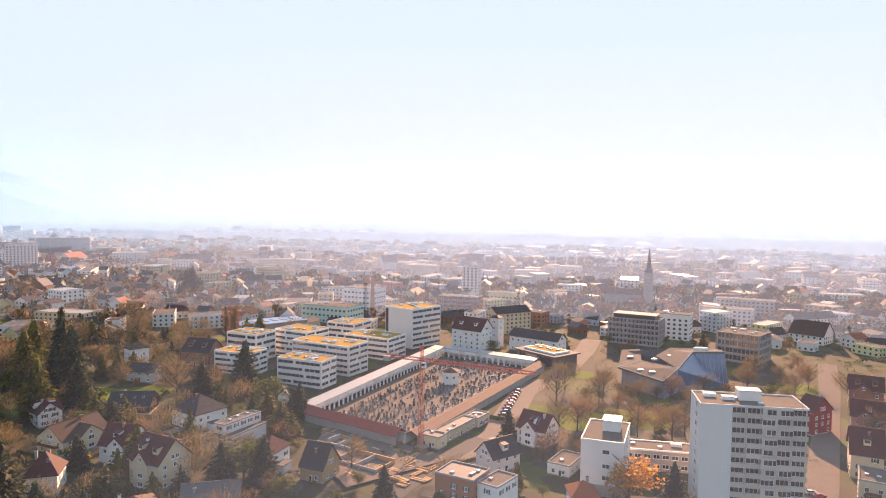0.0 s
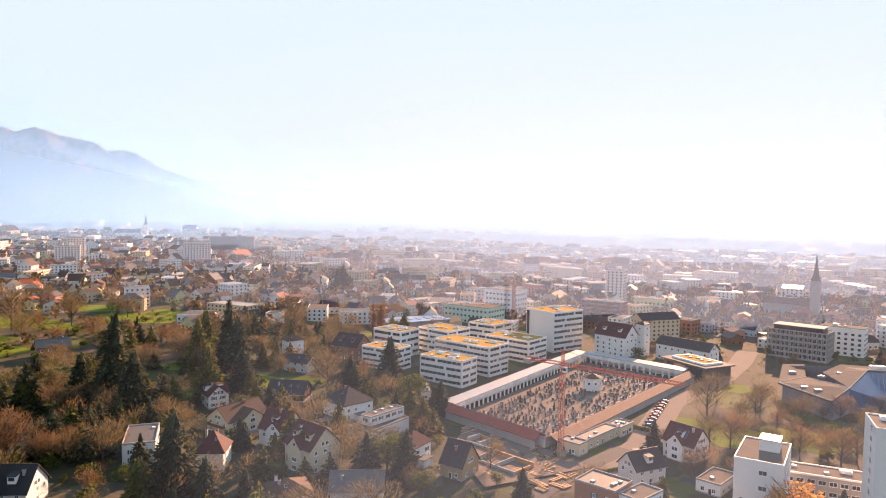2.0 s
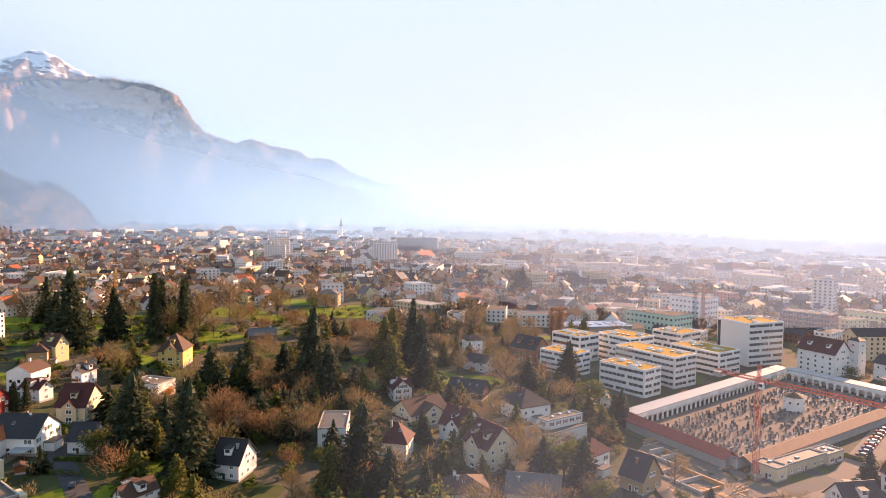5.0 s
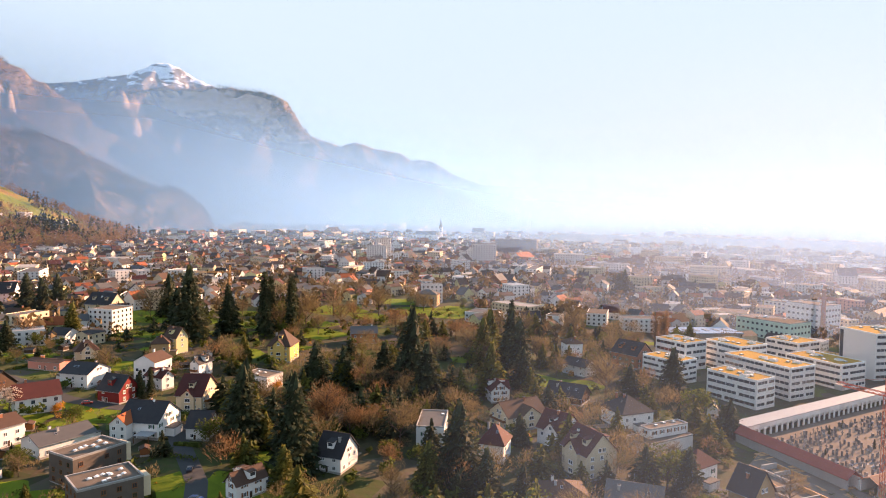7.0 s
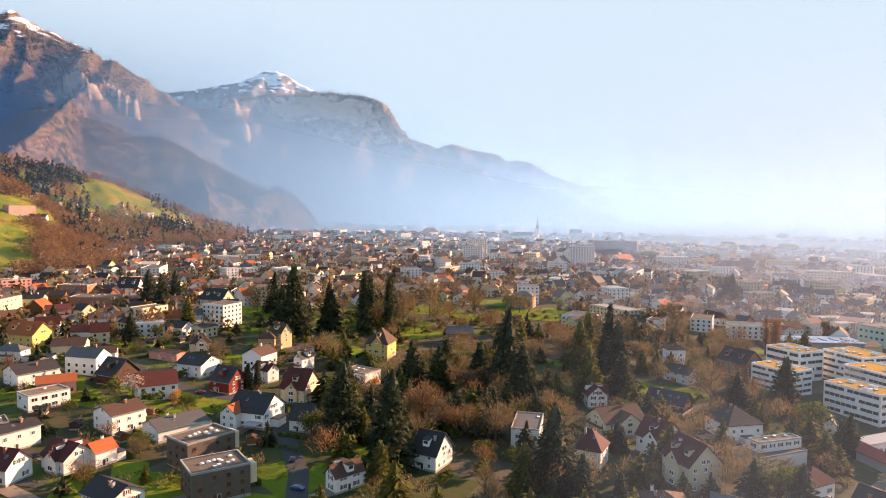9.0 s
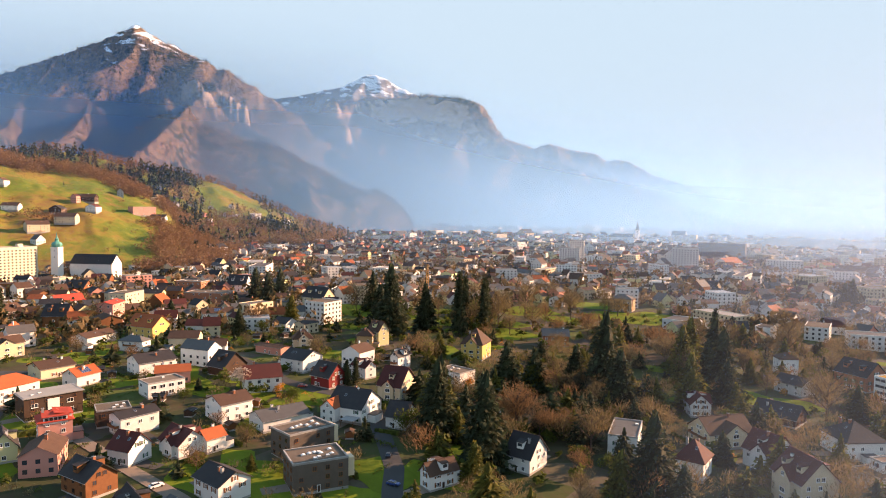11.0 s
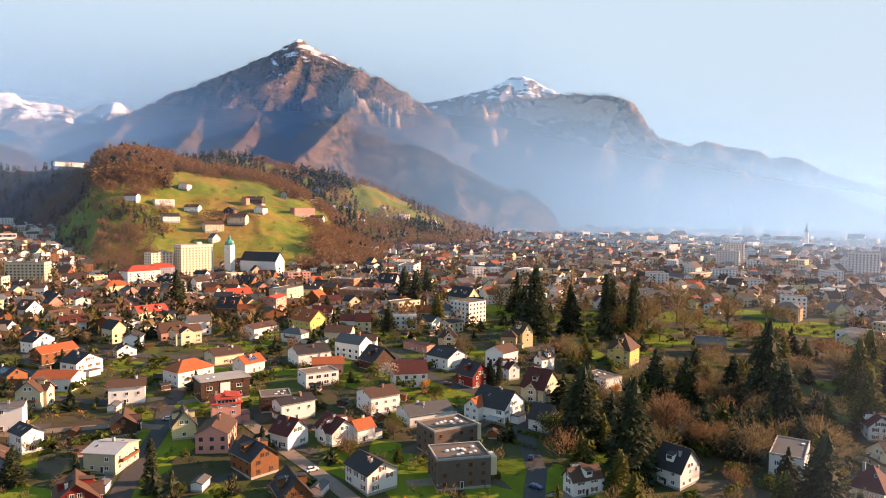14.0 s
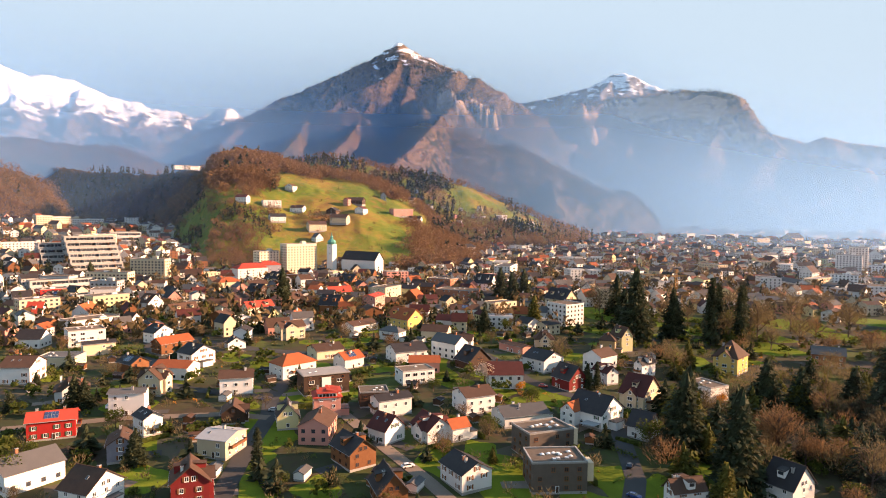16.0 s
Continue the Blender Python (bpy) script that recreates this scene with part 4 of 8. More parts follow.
def make_tree(kind, seed, clumps, grow=1.0):
    """A tree 10 m tall: trunk and limbs, with a crown of many small clumps."""
    rnd = random.Random(seed)
    t, c = Soup(), Soup()
    t.tube([(0, 0, -0.6), (rnd.uniform(-0.1, 0.1), rnd.uniform(-0.1, 0.1), 4), (0, 0, 8.6 if kind != "dec" else 7.2)], [0.24 if kind != "slim" else 0.2, 0.15, 0.03], 7)
    if kind in ("con", "slim", "light"):
        width = {"con": 3.5, "slim": 1.6, "light": 3.4}[kind]
        rings = []  # the dark, dense heart of the crown
        for k in range(7):
            z = 0.6 + 8.8 * k / 6
            r = (width * (1 - (z - 0.3) / 9.8) ** (0.72 if kind != "slim" else 0.5) + 0.05) * (0.66 if grow == 1.0 else 0.48)
            rings.append([(math.cos(j * 0.7854 + k) * r * rnd.uniform(0.75, 1.2), math.sin(j * 0.7854 + k) * r * rnd.uniform(0.75, 1.2), z + rnd.uniform(-0.4, 0.4)) for j in range(8)])
        for lo, hi in zip(rings, rings[1:]):
            for j in range(8):
                c.face([lo[j], lo[(j + 1) % 8], hi[(j + 1) % 8], hi[j]])
        for k in range(clumps):  # sprays fill a ragged cone, denser towards its skin
            u = rnd.random()
            z = 0.5 + 9.3 * (1 - math.sqrt(1 - 0.985 * u)) if kind != "slim" else 0.5 + 9.3 * u
            a = rnd.uniform(0, 6.283)
            ragged = 0.84 + 0.13 * math.sin(2 * a + 1.1 * z + seed) + 0.10 * math.sin(3 * a - 2.3 * z) + 0.12 * math.sin(5.2 * z + a)
            r = (width * (1 - (z - 0.3) / 9.8) ** (0.72 if kind != "slim" else 0.5) + 0.14) * ragged * rnd.uniform(0.45, 1.06) ** 0.6
            p = Vector((math.cos(a) * r, math.sin(a) * r, z - 0.10 * r))
            out = Vector((math.cos(a), math.sin(a), rnd.uniform(-0.75, 0.35))).normalized()
            side = out.cross(Vector((rnd.gauss(0, 0.5), rnd.gauss(0, 0.5), 1))).normalized()
            sz = rnd.uniform(0.34, 0.66) * (0.75 if kind == "slim" else 1.0) * (1.1 - 0.05 * z) * grow
            c.face([p - out * sz * 0.7, p - side * sz * 0.5, p + out * sz, p + side * sz * 0.5])
    else:
        tips = limb_set(t, 10, 4.2 if kind != "poplar" else 1.0, rnd, 0.16, 12)
        rx, rz, cz = (4.4, 4.4, 5.4) if kind != "poplar" else (1.25, 4.6, 5.3)
        if kind == "bush":
            rx, rz, cz = 4.6, 4.4, 4.6
        lobes = [(rnd.uniform(-1, 1) * rx * 0.55, rnd.uniform(-1, 1) * rx * 0.55, cz + rnd.uniform(-0.8, 0.8) * rz * 0.55, rnd.uniform(0.42, 0.68)) for _ in range(11)]
        thin = kind in ("dec", "poplar")
        for k in range(clumps):
            lx, ly, lz, ls = rnd.choice(lobes)
            v = Vector((rnd.gauss(0, 1), rnd.gauss(0, 1), rnd.gauss(0, 1))).normalized() * rnd.uniform(0.45, 1.0) ** 0.6
            p = Vector((lx + v.x * rx * ls, ly + v.y * rx * ls, lz + v.z * rz * ls * 0.85))
            if p.z < 1.2:
                continue
            if thin:
                g = Vector((p.x * 0.35 + rnd.gauss(0, 0.4), p.y * 0.35 + rnd.gauss(0, 0.4), 1.0 + rnd.random())).normalized()
                ln, wd = rnd.uniform(0.45, 0.95) * grow ** 0.5, rnd.uniform(0.018, 0.05) * grow
                o = g.cross(Vector((rnd.gauss(0, 1), rnd.gauss(0, 1), rnd.gauss(0, 1)))).normalized() * wd
                c.face([p - o, p + o, p + g * ln])
            else:
                a = Vector((rnd.gauss(0, 1), rnd.gauss(0, 1), rnd.gauss(0, 0.7))).normalized()
                b = a.cross(Vector((rnd.gauss(0, 1), rnd.gauss(0, 1), rnd.gauss(0, 1)))).normalized()
                sz = rnd.uniform(0.16, 0.36) * grow
                c.face([p - a * sz, p - b * sz * 0.7, p + a * sz, p + b * sz * 0.7])
    return t, c


TREE_KINDS = {"con": ("con", 1300, "needle", "dark green conifer with drooping branches", "conifer"), "slim": ("slim", 1100, "needle", "tall slim dark conifer", "conifer"),
              "light": ("light", 1200, "needle_light", "yellow-green conifer with loose branches", "conifer"), "dec": ("dec", 1700, "twig", "bare brown broadleaf tree in early spring", "broadleaf tree"),
              "red": ("dec", 1700, "twig_red", "bare reddish-brown broadleaf tree", "broadleaf tree"), "gold": ("leafy", 1300, "leaf_gold", "broadleaf tree with golden leaves", "broadleaf tree"),
              "green": ("leafy", 1300, "leaf_green", "rounded evergreen garden tree", "broadleaf tree"), "blossom": ("leafy", 1100, "blossom", "pale blossoming fruit tree", "broadleaf tree"),
              "poplar": ("poplar", 1400, "twig_red", "narrow reddish-brown bare poplar", "broadleaf tree"), "bush": ("bush", 380, "leaf_green", "rounded green garden shrub", "shrub"),
              "gold_bush": ("bush", 380, "leaf_gold", "rounded golden garden shrub", "shrub")}
tree_meshes = {}
for key, (shape, clumps, mat, label, category) in TREE_KINDS.items():
    tree_meshes[key] = []
    for k in range(3):
        t, c = make_tree(shape, 31 * k + 7 + len(key), clumps)
        tree_meshes[key].append((t.mesh("trunk", [M["bark"]], True), c.mesh("crown", [M[mat]])))


def tree(key, x, y, h, wide=1.0, z=None):
    trunk, crown = pick.choice(tree_meshes[key])
    shrub = key in ("bush", "gold_bush")
    root = new("shrub" if shrub else "conifer" if key in ("con", "slim", "light") else "tree")
    k = h / 10
    wide *= min(1.0, (22 / h) ** 0.4) if h > 20 else 1.0
    root.matrix_basis = pose(x, y, rise(x, y) if z is None else z, 0, 0, pick.uniform(0, 360)) @ Matrix.Diagonal((k * wide, k * wide, k, 1))
    part("trunk", trunk, root), part("crown", crown, root)
    tagged(root, TREE_KINDS[key][3], TREE_KINDS[key][4], "trees and shrubs of the town")
    return root

# ---- roads, paths and lawns ----
ROADS = []


def road(key, width, *pts):
    """A strip that follows the ground along a line of places."""
    p = [Vector(q) for q in pts]
    line = []
    for a, b in zip(p, p[1:]):
        n = max(2, int((b - a).length / 8))
        line += [a.lerp(b, k / n) for k in range(n)]
    line.append(p[-1])
    ROADS.append((line, width))
    v = []
    for k, q in enumerate(line):
        t = (line[min(k + 1, len(line) - 1)] - line[max(k - 1, 0)]).normalized()
        o = Vector((-t.y, t.x)) * width / 2
        for e in (q + o, q + o * 0.33, q - o * 0.33, q - o):
            v.append((e.x, e.y, rise(e.x, e.y) + 0.11 + 0.008 * len(ROADS)))
    f = [(4 * k + j, 4 * k + j + 1, 4 * k + j + 5, 4 * k + j + 4) for k in range(len(line) - 1) for j in range(3)]
    return tagged(new("road", mesh_from("road", v, f, [M[key]])), "grey asphalt road" if key == "asphalt" else "pale paved way", "road", kind="structure")


def on_road(x, y):
    return any((q.x - x) ** 2 + (q.y - y) ** 2 < (w / 2 + 1.5) ** 2 + 16 for line, w in ROADS for q in line)


LAWNS = []


def lawn(x, y, r, seed=0):
    n = 28
    lift = 0.03 + 0.004 * (len(LAWNS) % 14)
    LAWNS.append((x, y, r))
    v = [(x, y, rise(x, y) + lift)]
    for ring in (0.35, 0.7, 1.0):
        for k in range(n):
            a = 2 * math.pi * k / n
            rr = r * ring * (1 + 0.25 * noise.noise(Vector((math.cos(a) * 1.3 + seed, math.sin(a) * 1.3, x)))) / (math.cos(a - seed) ** 6 + math.sin(a - seed) ** 6) ** (1 / 6)
            px, py = x + math.cos(a) * rr * 1.15, y + math.sin(a) * rr * 0.85
            v.append((px, py, rise(px, py) + lift))
    f = [(0, 1 + k, 1 + (k + 1) % n) for k in range(n)] + [(1 + i * n + k, 1 + (i + 1) * n + k, 1 + (i + 1) * n + (k + 1) % n, 1 + i * n + (k + 1) % n) for i in range(2) for k in range(n)]
    return tagged(new("lawn", mesh_from("lawn", v, f, [M["lawn"]])), "bright green mown lawn", "lawn", kind="structure")


KEEPOUT = [(0.0, 330.0, 62.0), (-20.0, 290.0, 45.0), (25, 365, 50), (120, 360, 55), (150, 395, 45), (-75, 385, 60), (-30, 430, 50)]


def in_keepout(x, y):
    return any((x - a) ** 2 + (y - b) ** 2 < c * c for a, b, c in KEEPOUT)


road("paving", 10, (230, 400), (198.4, 341.9), (160.8, 278.3), (126.3, 219.5), (98, 172))
road("paving", 13, (10, 235), (22.6, 267.0), (40.3, 330.7), (70.0, 379.2), (91.9, 430.8), (105, 470))
road("asphalt", 7, (-34, 178), (-14.1, 209.3), (-3.8, 230.8), (16.2, 262.4))
road("asphalt", 6.5, (-330, 60), (-318, 30), (-286.0, 19.1), (-261.7, 16.4), (-235.3, 8.2), (-203.0, -0.1), (-170, -6))
road("asphalt", 6.5, (-263, 141), (-240.7, 153.4), (-215.0, 139.7), (-193.9, 130.0), (-178.2, 122.4), (-165.5, 112.9), (-140, 96))
road("asphalt", 7, (-370, 130), (-320.7, 135.0), (-285.5, 134.6), (-263.3, 140.6))
road("paving", 5, (-262, 44), (-218.6, 53.4), (-194.9, 59.2), (-179.2, 62.1), (-150, 66))
road("paving", 5, (-272.9, -75), (-272.9, -55.5), (-274.8, -39.0), (-270, 0), (-261.7, 16.4))
road("asphalt", 6.5, (-420, -40), (-360, -32), (-318.9, -24.7), (-306.6, -12.5), (-286.0, 19.1))
road("asphalt", 9, (-640, -110), (-551.3, -65.4), (-470.1, -42.7), (-425.4, -23.3), (-380, 20), (-352, 60), (-330, 60))
for k, (x, y, r) in enumerate(((-281, 7.7, 7), (-290, 55, 9), (-206, 67, 8), (-332, 44, 8), (-298, 122, 9), (-172, 129, 6), (-175, 149, 9), (-367, 4.6, 9), (-345, 20, 8), (-518, -43, 14), (-196, 26, 7), (-204, 10, 7))):
    lawn(x, y, r, k)
for k, (x, y, r) in enumerate(((-371, 377, 22), (-452, 269, 26), (-600, 262, 26), (-213, 84, 6), (-306, 417, 24), (-151, 304, 11), (-136, 313, 8), (-126, 224, 7), (48, 300, 9), (60, 288, 14), (75, 368, 9), (85, 290, 14), (184, 341, 11), (-310, 300, 16))):
    lawn(x, y, r, k + 20)
PARK_LAWNS = [((-358, 447), 19), ((-303, 445), 13), ((-407, 324), 12), ((-375, 388), 13), ((-332, 326), 11), ((-328.0, 370.7), 13), ((-360.2, 292.0), 11), ((-450.0, 268.3), 12), ((-179.4, 153.4), 8), ((-290.2, 264.2), 8), ((-396.9, 286.7), 9), ((-204.3, 308.3), 7), ((-127.0, 213.1), 6), ((-135.6, 314.4), 7), ((-140.6, 438.2), 6), ((-166.2, 272.7), 6)]
GLADES = [(x, y, r + 2) for (x, y), r in PARK_LAWNS] + [(-371, 377, 16), (-306, 417, 14), (-151, 304, 10), (-310, 300, 14), (-175, 149, 8), (-126, 224, 6)]
glade = random.Random(3)
for k in range(85):
    az, r = glade.uniform(50, 104), glade.uniform(190, 520)
    x, y = polar(az, r)
    lawn(x, y, glade.uniform(5, 11), k + 50)

for k, ((x, y), r) in enumerate(PARK_LAWNS):
    lawn(x, y, r, k + 120)

# ---- houses ----
house(-262.1, -56.2, 95, 16.2, 10.5, 6.3, "gable", 25, "bright_red", "roof_red")
house(-331.0, 446.0, 25, 19.0, 13.0, 9.0, "hip", 28, "ochre", "roof_brown")
house(-303.3, -57.9, 99, 13.4, 11.0, 5.0, "hip", 38, "white", "roof_brown")
house(-280.3, -34.2, 84, 14.0, 9.0, 8.7, "gable", 12, "white", "roof_grey")
house(-306.1, -26.9, 157, 12.0, 10.7, 6.5, "gable", 40, "cream", "roof_brown")
house(-256.8, -25.3, -151, 10.0, 8.2, 6.0, "gable", 30, "white", "roof_black")
house(-236.3, -31.2, -177, 12.0, 9.2, 5.5, "gable", 32, "slate_blue", "roof_brown")
house(-201.3, -9.0, -178, 12.0, 11.5, 6.0, "gable", 40, "red_wall", "roof_brown")
house(-205.8, -34.9, 51, 11.8, 14.0, 5.0, "gable", 35, "white", "roof_brown")
house(-232.7, -0.3, 57, 11.8, 14.0, 6.0, "gable", 12, "cream", "metal")
house(-298.5, 5.7, 86, 14.7, 11.0, 7.0, "gable", 25, "white", "roof_brown")
house(-319.6, 31.2, 117, 19.3, 13.2, 6.5, "hip", 30, "white", "roof_orange")
house(-291.3, 41.3, 97, 19.8, 12.0, 8.4, "flat", 0, "dark_wood", "gravel")
house(-260.6, 38.3, 86, 11.5, 11.0, 7.7, "hip", 30, "pink", "roof_red")
house(-251.8, 22.6, 177, 11.0, 9.0, 4.0, "gable", 50, "pale_yellow", "roof_black")
house(-262.9, 3.9, 176, 12.0, 9.7, 3.5, "gable", 35, "dark_wood", "roof_brown")
house(-255.6, 62.7, 102, 15.3, 10.0, 6.5, "gable", 18, "white", "roof_black")
house(-268.3, 58.4, 83, 11.6, 10.0, 6.0, "flat", 0, "dark_wood", "gravel")
house(-229.4, 54.7, 30, 10.0, 10.9, 4.5, "gable", 42, "white", "roof_maroon")
house(-213.3, 39.9, -161, 14.0, 10.9, 5.0, "gable", 38, "wood", "roof_black")
house(-185.2, 44.9, -179, 13.0, 9.7, 4.0, "gable", 50, "wood", "roof_black")
house(-227.7, 70.7, -166, 13.0, 11.2, 4.0, "gable", 38, "white", "roof_maroon")
house(-224.4, 79.1, 102, 8.4, 8.0, 4.5, "gable", 35, "white", "roof_orange")
house(-189.6, 70.0, -168, 14.0, 11.9, 5.5, "gable", 28, "white", "roof_black")
house(-205.2, 103.4, 95, 17.1, 12.2, 9.0, "flat", 0, "dark_brick", "gravel")
house(-182.1, 96.0, 77, 16.7, 12.9, 9.0, "flat", 0, "dark_brick", "gravel")
house(-234.4, 108.4, 92, 19.9, 13.5, 4.0, "gable", 22, "white", "roof_grey")
house(-226.8, 136.7, 27, 16.5, 17.0, 5.4, "gable", 35, "white", "roof_black")
house(-252.1, 95.9, 99, 14.3, 13.5, 6.6, "gable", 22, "white", "roof_brown")
house(-269.0, 148.3, 16, 12.5, 12.0, 4.6, "gable", 45, "red_wall", "roof_black")
house(-300.7, 151.1, 22, 15.4, 16.0, 6.0, "gable", 25, "white", "roof_black")
house(-346.3, 174.4, 68, 12.0, 10.0, 5.0, "hip", 45, "cream", "roof_brown")
house(-339.9, 153.5, 20, 20.1, 8.0, 4.0, "gable", 12, "pink", "roof_brown")
house(-239.6, 165.6, 27, 12.2, 16.3, 5.5, "gable", 42, "cream", "roof_maroon")
house(-209.7, 146.9, 32, 9.5, 12.1, 4.0, "gable", 40, "white", "roof_black")
house(-160.5, 126.8, 87, 11.6, 6.8, 4.5, "gable", 46, "white", "roof_brown")
house(-155.4, 159.7, 15, 10.5, 13.0, 4.8, "gable", 45, "white", "roof_black")
house(-273.6, 241.0, 29, 13.3, 16.0, 8.0, "hip", 45, "yellow", "roof_brown")
house(-242.1, 200.6, 9, 14.8, 10.9, 6.0, "flat", 0, "white", "gravel")
house(-276.8, 193.3, 110, 12.0, 6.1, 6.0, "gable", 45, "white", "roof_black")
house(-272.7, 169.2, -173, 12.0, 7.8, 5.0, "gable", 40, "white", "roof_maroon")
house(-327.1, 212.9, -174, 11.0, 9.0, 8.0, "gable", 52, "pale_yellow", "roof_brown")
house(-325.3, 203.0, 50, 10.0, 10.0, 7.0, "hip", 40, "ochre", "roof_brown")
house(-473.5, 252.5, 21, 22.0, 16.0, 9.0, "gable", 45, "cream", "roof_black")
house(-600.2, 239.0, 46, 18.8, 16.0, 8.0, "gable", 48, "white", "roof_black")
house(-536.6, 189.1, 47, 32.6, 18.0, 11.0, "flat", 0, "brick_orange", "gravel")
house(-617.0, 202.3, 39, 25.1, 14.0, 12.0, "flat", 0, "brick_orange", "gravel")
house(-453.4, 165.0, 76, 21.3, 11.0, 7.0, "gable", 30, "white", "roof_brown")
house(-356.7, 127.7, 62, 14.6, 11.0, 5.0, "gable", 28, "white", "roof_brown")
house(-312.2, 118.2, -162, 13.0, 14.9, 4.0, "gable", 42, "dark_wood", "roof_black")
house(-428.5, 114.3, 28, 22.0, 16.0, 6.5, "gable", 40, "yellow", "roof_orange")
house(-390.1, 96.4, 39, 15.6, 9.0, 5.5, "hip", 30, "white", "roof_grey")
house(-335.1, 90.2, 97, 18.4, 16.0, 6.0, "gable", 22, "white", "roof_black")
house(-295.5, 83.6, 96, 15.4, 10.5, 6.0, "flat", 0, "white", "gravel")
house(-329.7, 59.3, 116, 12.7, 11.1, 4.5, "gable", 30, "white", "roof_orange")
house(-354.5, 51.5, 105, 16.3, 14.7, 4.5, "gable", 20, "cream", "roof_brown")
house(-411.3, 38.5, 110, 16.7, 11.0, 7.0, "gable", 32, "cream", "roof_brown")
house(-408.4, 11.5, 165, 12.0, 9.9, 6.5, "gable", 25, "white", "roof_black")
house(-388.1, 6.7, -162, 7.0, 11.3, 3.5, "gable", 30, "white", "roof_black")
house(-456.7, 21.4, 112, 14.9, 9.0, 4.5, "gable", 18, "white", "roof_brown")
house(-507.4, 24.7, 115, 22.0, 11.0, 6.0, "gable", 38, "cream", "roof_red")
house(-549.0, 51.7, 127, 22.0, 13.0, 5.0, "gable", 40, "dark_wood", "roof_brown")
house(-480.6, 48.9, 111, 17.7, 8.0, 5.0, "gable", 20, "white", "roof_black")
house(-603.4, 29.2, -127, 14.0, 16.0, 6.0, "gable", 38, "dark_wood", "roof_black")
house(-689.1, 52.8, -140, 16.0, 16.0, 8.0, "gable", 40, "cream", "roof_black")
house(-734.1, 10.7, 111, 21.6, 11.0, 7.0, "hip", 30, "white", "roof_orange")
house(-580.5, 95.7, 106, 22.0, 14.0, 6.0, "gable", 35, "white", "roof_red")
house(-499.0, 77.3, -123, 16.0, 16.0, 7.0, "gable", 42, "wood", "roof_black")
house(-488.3, 106.1, 144, 19.8, 12.1, 14.0, "gable", 15, "pink", "roof_red")
house(-425.2, 83.5, 122, 22.0, 12.9, 4.5, "gable", 20, "white", "roof_brown")
house(-663.6, 118.0, 42, 22.0, 14.0, 7.0, "gable", 42, "wood", "roof_black")
house(-563.5, 133.8, 134, 25.1, 14.0, 12.0, "flat", 0, "cream", "gravel")
house(-340.7, -84.1, 77, 13.9, 16.0, 7.5, "gable", 25, "white", "roof_brown")
house(-369.9, -74.6, 75, 17.7, 12.0, 5.0, "flat", 0, "cream", "roof_grey")
house(-393.7, -62.2, 107, 16.8, 10.0, 6.0, "gable", 12, "cream", "roof_black")
house(-422.1, -73.5, 109, 18.8, 14.0, 9.0, "flat", 0, "white", "gravel")
house(-493.2, -79.0, 90, 27.5, 14.0, 5.0, "flat", 0, "pink", "gravel")
house(-594.7, -88.4, 88, 18.6, 18.0, 12.5, "flat", 0, "white", "gravel")
house(-536.0, -49.6, -138, 13.0, 14.4, 8.0, "gable", 40, "white", "roof_brown")
house(-506.8, -27.0, 126, 22.0, 14.0, 5.0, "gable", 38, "cream", "roof_brown")
house(-419.7, -34.7, -139, 11.0, 15.0, 6.0, "gable", 30, "white", "roof_black")
house(-388.8, -25.5, 125, 19.9, 11.0, 5.5, "gable", 30, "wood", "roof_orange")
house(-355.0, -12.3, 38, 12.7, 15.1, 6.2, "gable", 28, "white", "roof_black")
house(-344.2, -39.9, -140, 12.0, 11.0, 5.0, "gable", 30, "wood", "roof_black")
house(-522.4, -120.3, 86, 10.7, 16.0, 5.0, "gable", 42, "white", "roof_red")
house(-705.7, -142.3, 69, 26.9, 18.0, 13.0, "flat", 0, "grey_wall", "gravel")
house(-628.0, -129.0, 86, 16.1, 16.0, 4.0, "gable", 25, "white", "roof_brown")
house(-148.1, 203.2, 31, 10.2, 20.4, 7.0, "flat", 0, "white", "roof_grey")
house(-120.4, 202.5, 16, 10.4, 12.0, 6.0, "hip", 45, "white", "roof_maroon")
house(-155.1, 261.0, 139, 14.0, 9.6, 5.0, "gable", 42, "white", "roof_maroon")
house(-131.4, 238.6, 66, 19.7, 14.6, 5.0, "gable", 35, "cream", "roof_brown")
house(-109.0, 230.0, -10, 13.0, 12.5, 6.0, "gable", 45, "white", "roof_maroon")
house(-89.6, 212.9, -29, 15.0, 13.9, 8.0, "gable", 45, "cream", "roof_maroon")
house(-97.5, 270.1, -34, 16.7, 16.2, 6.5, "hip", 35, "white", "roof_black")
house(-77.8, 251.1, -24, 11.4, 23.2, 5.0, "flat", 0, "white", "gravel")
house(-77.1, 254.0, -28, 5.2, 18.9, 8.5, "flat", 0, "white", "gravel")
house(-58.0, 227.5, -20, 7.9, 14.4, 6.5, "hip", 35, "white", "roof_maroon")
house(-40.2, 222.2, -23, 10.0, 11.8, 4.0, "gable", 52, "ochre", "roof_black")
house(-130.3, 283.3, 5, 18.4, 14.0, 3.0, "gable", 35, "dark_wood", "roof_black")
house(-86.2, 184.6, 37, 15.4, 14.0, 4.0, "hip", 25, "white", "roof_brown")
house(-66.9, 194.2, 15, 17.1, 13.0, 4.0, "gable", 35, "white", "roof_grey")
house(-161.5, 355.7, 46, 10.8, 10.0, 10.0, "hip", 30, "white", "roof_brown")
house(-145.3, 330.1, -12, 15.5, 11.6, 5.0, "gable", 30, "white", "roof_black")
house(-131.9, 370.9, -16, 18.2, 16.0, 7.0, "gable", 40, "brick_orange", "roof_black")
house(-327.9, 440.9, 33, 16.3, 12.0, 10.0, "hip", 30, "ochre", "roof_grey")
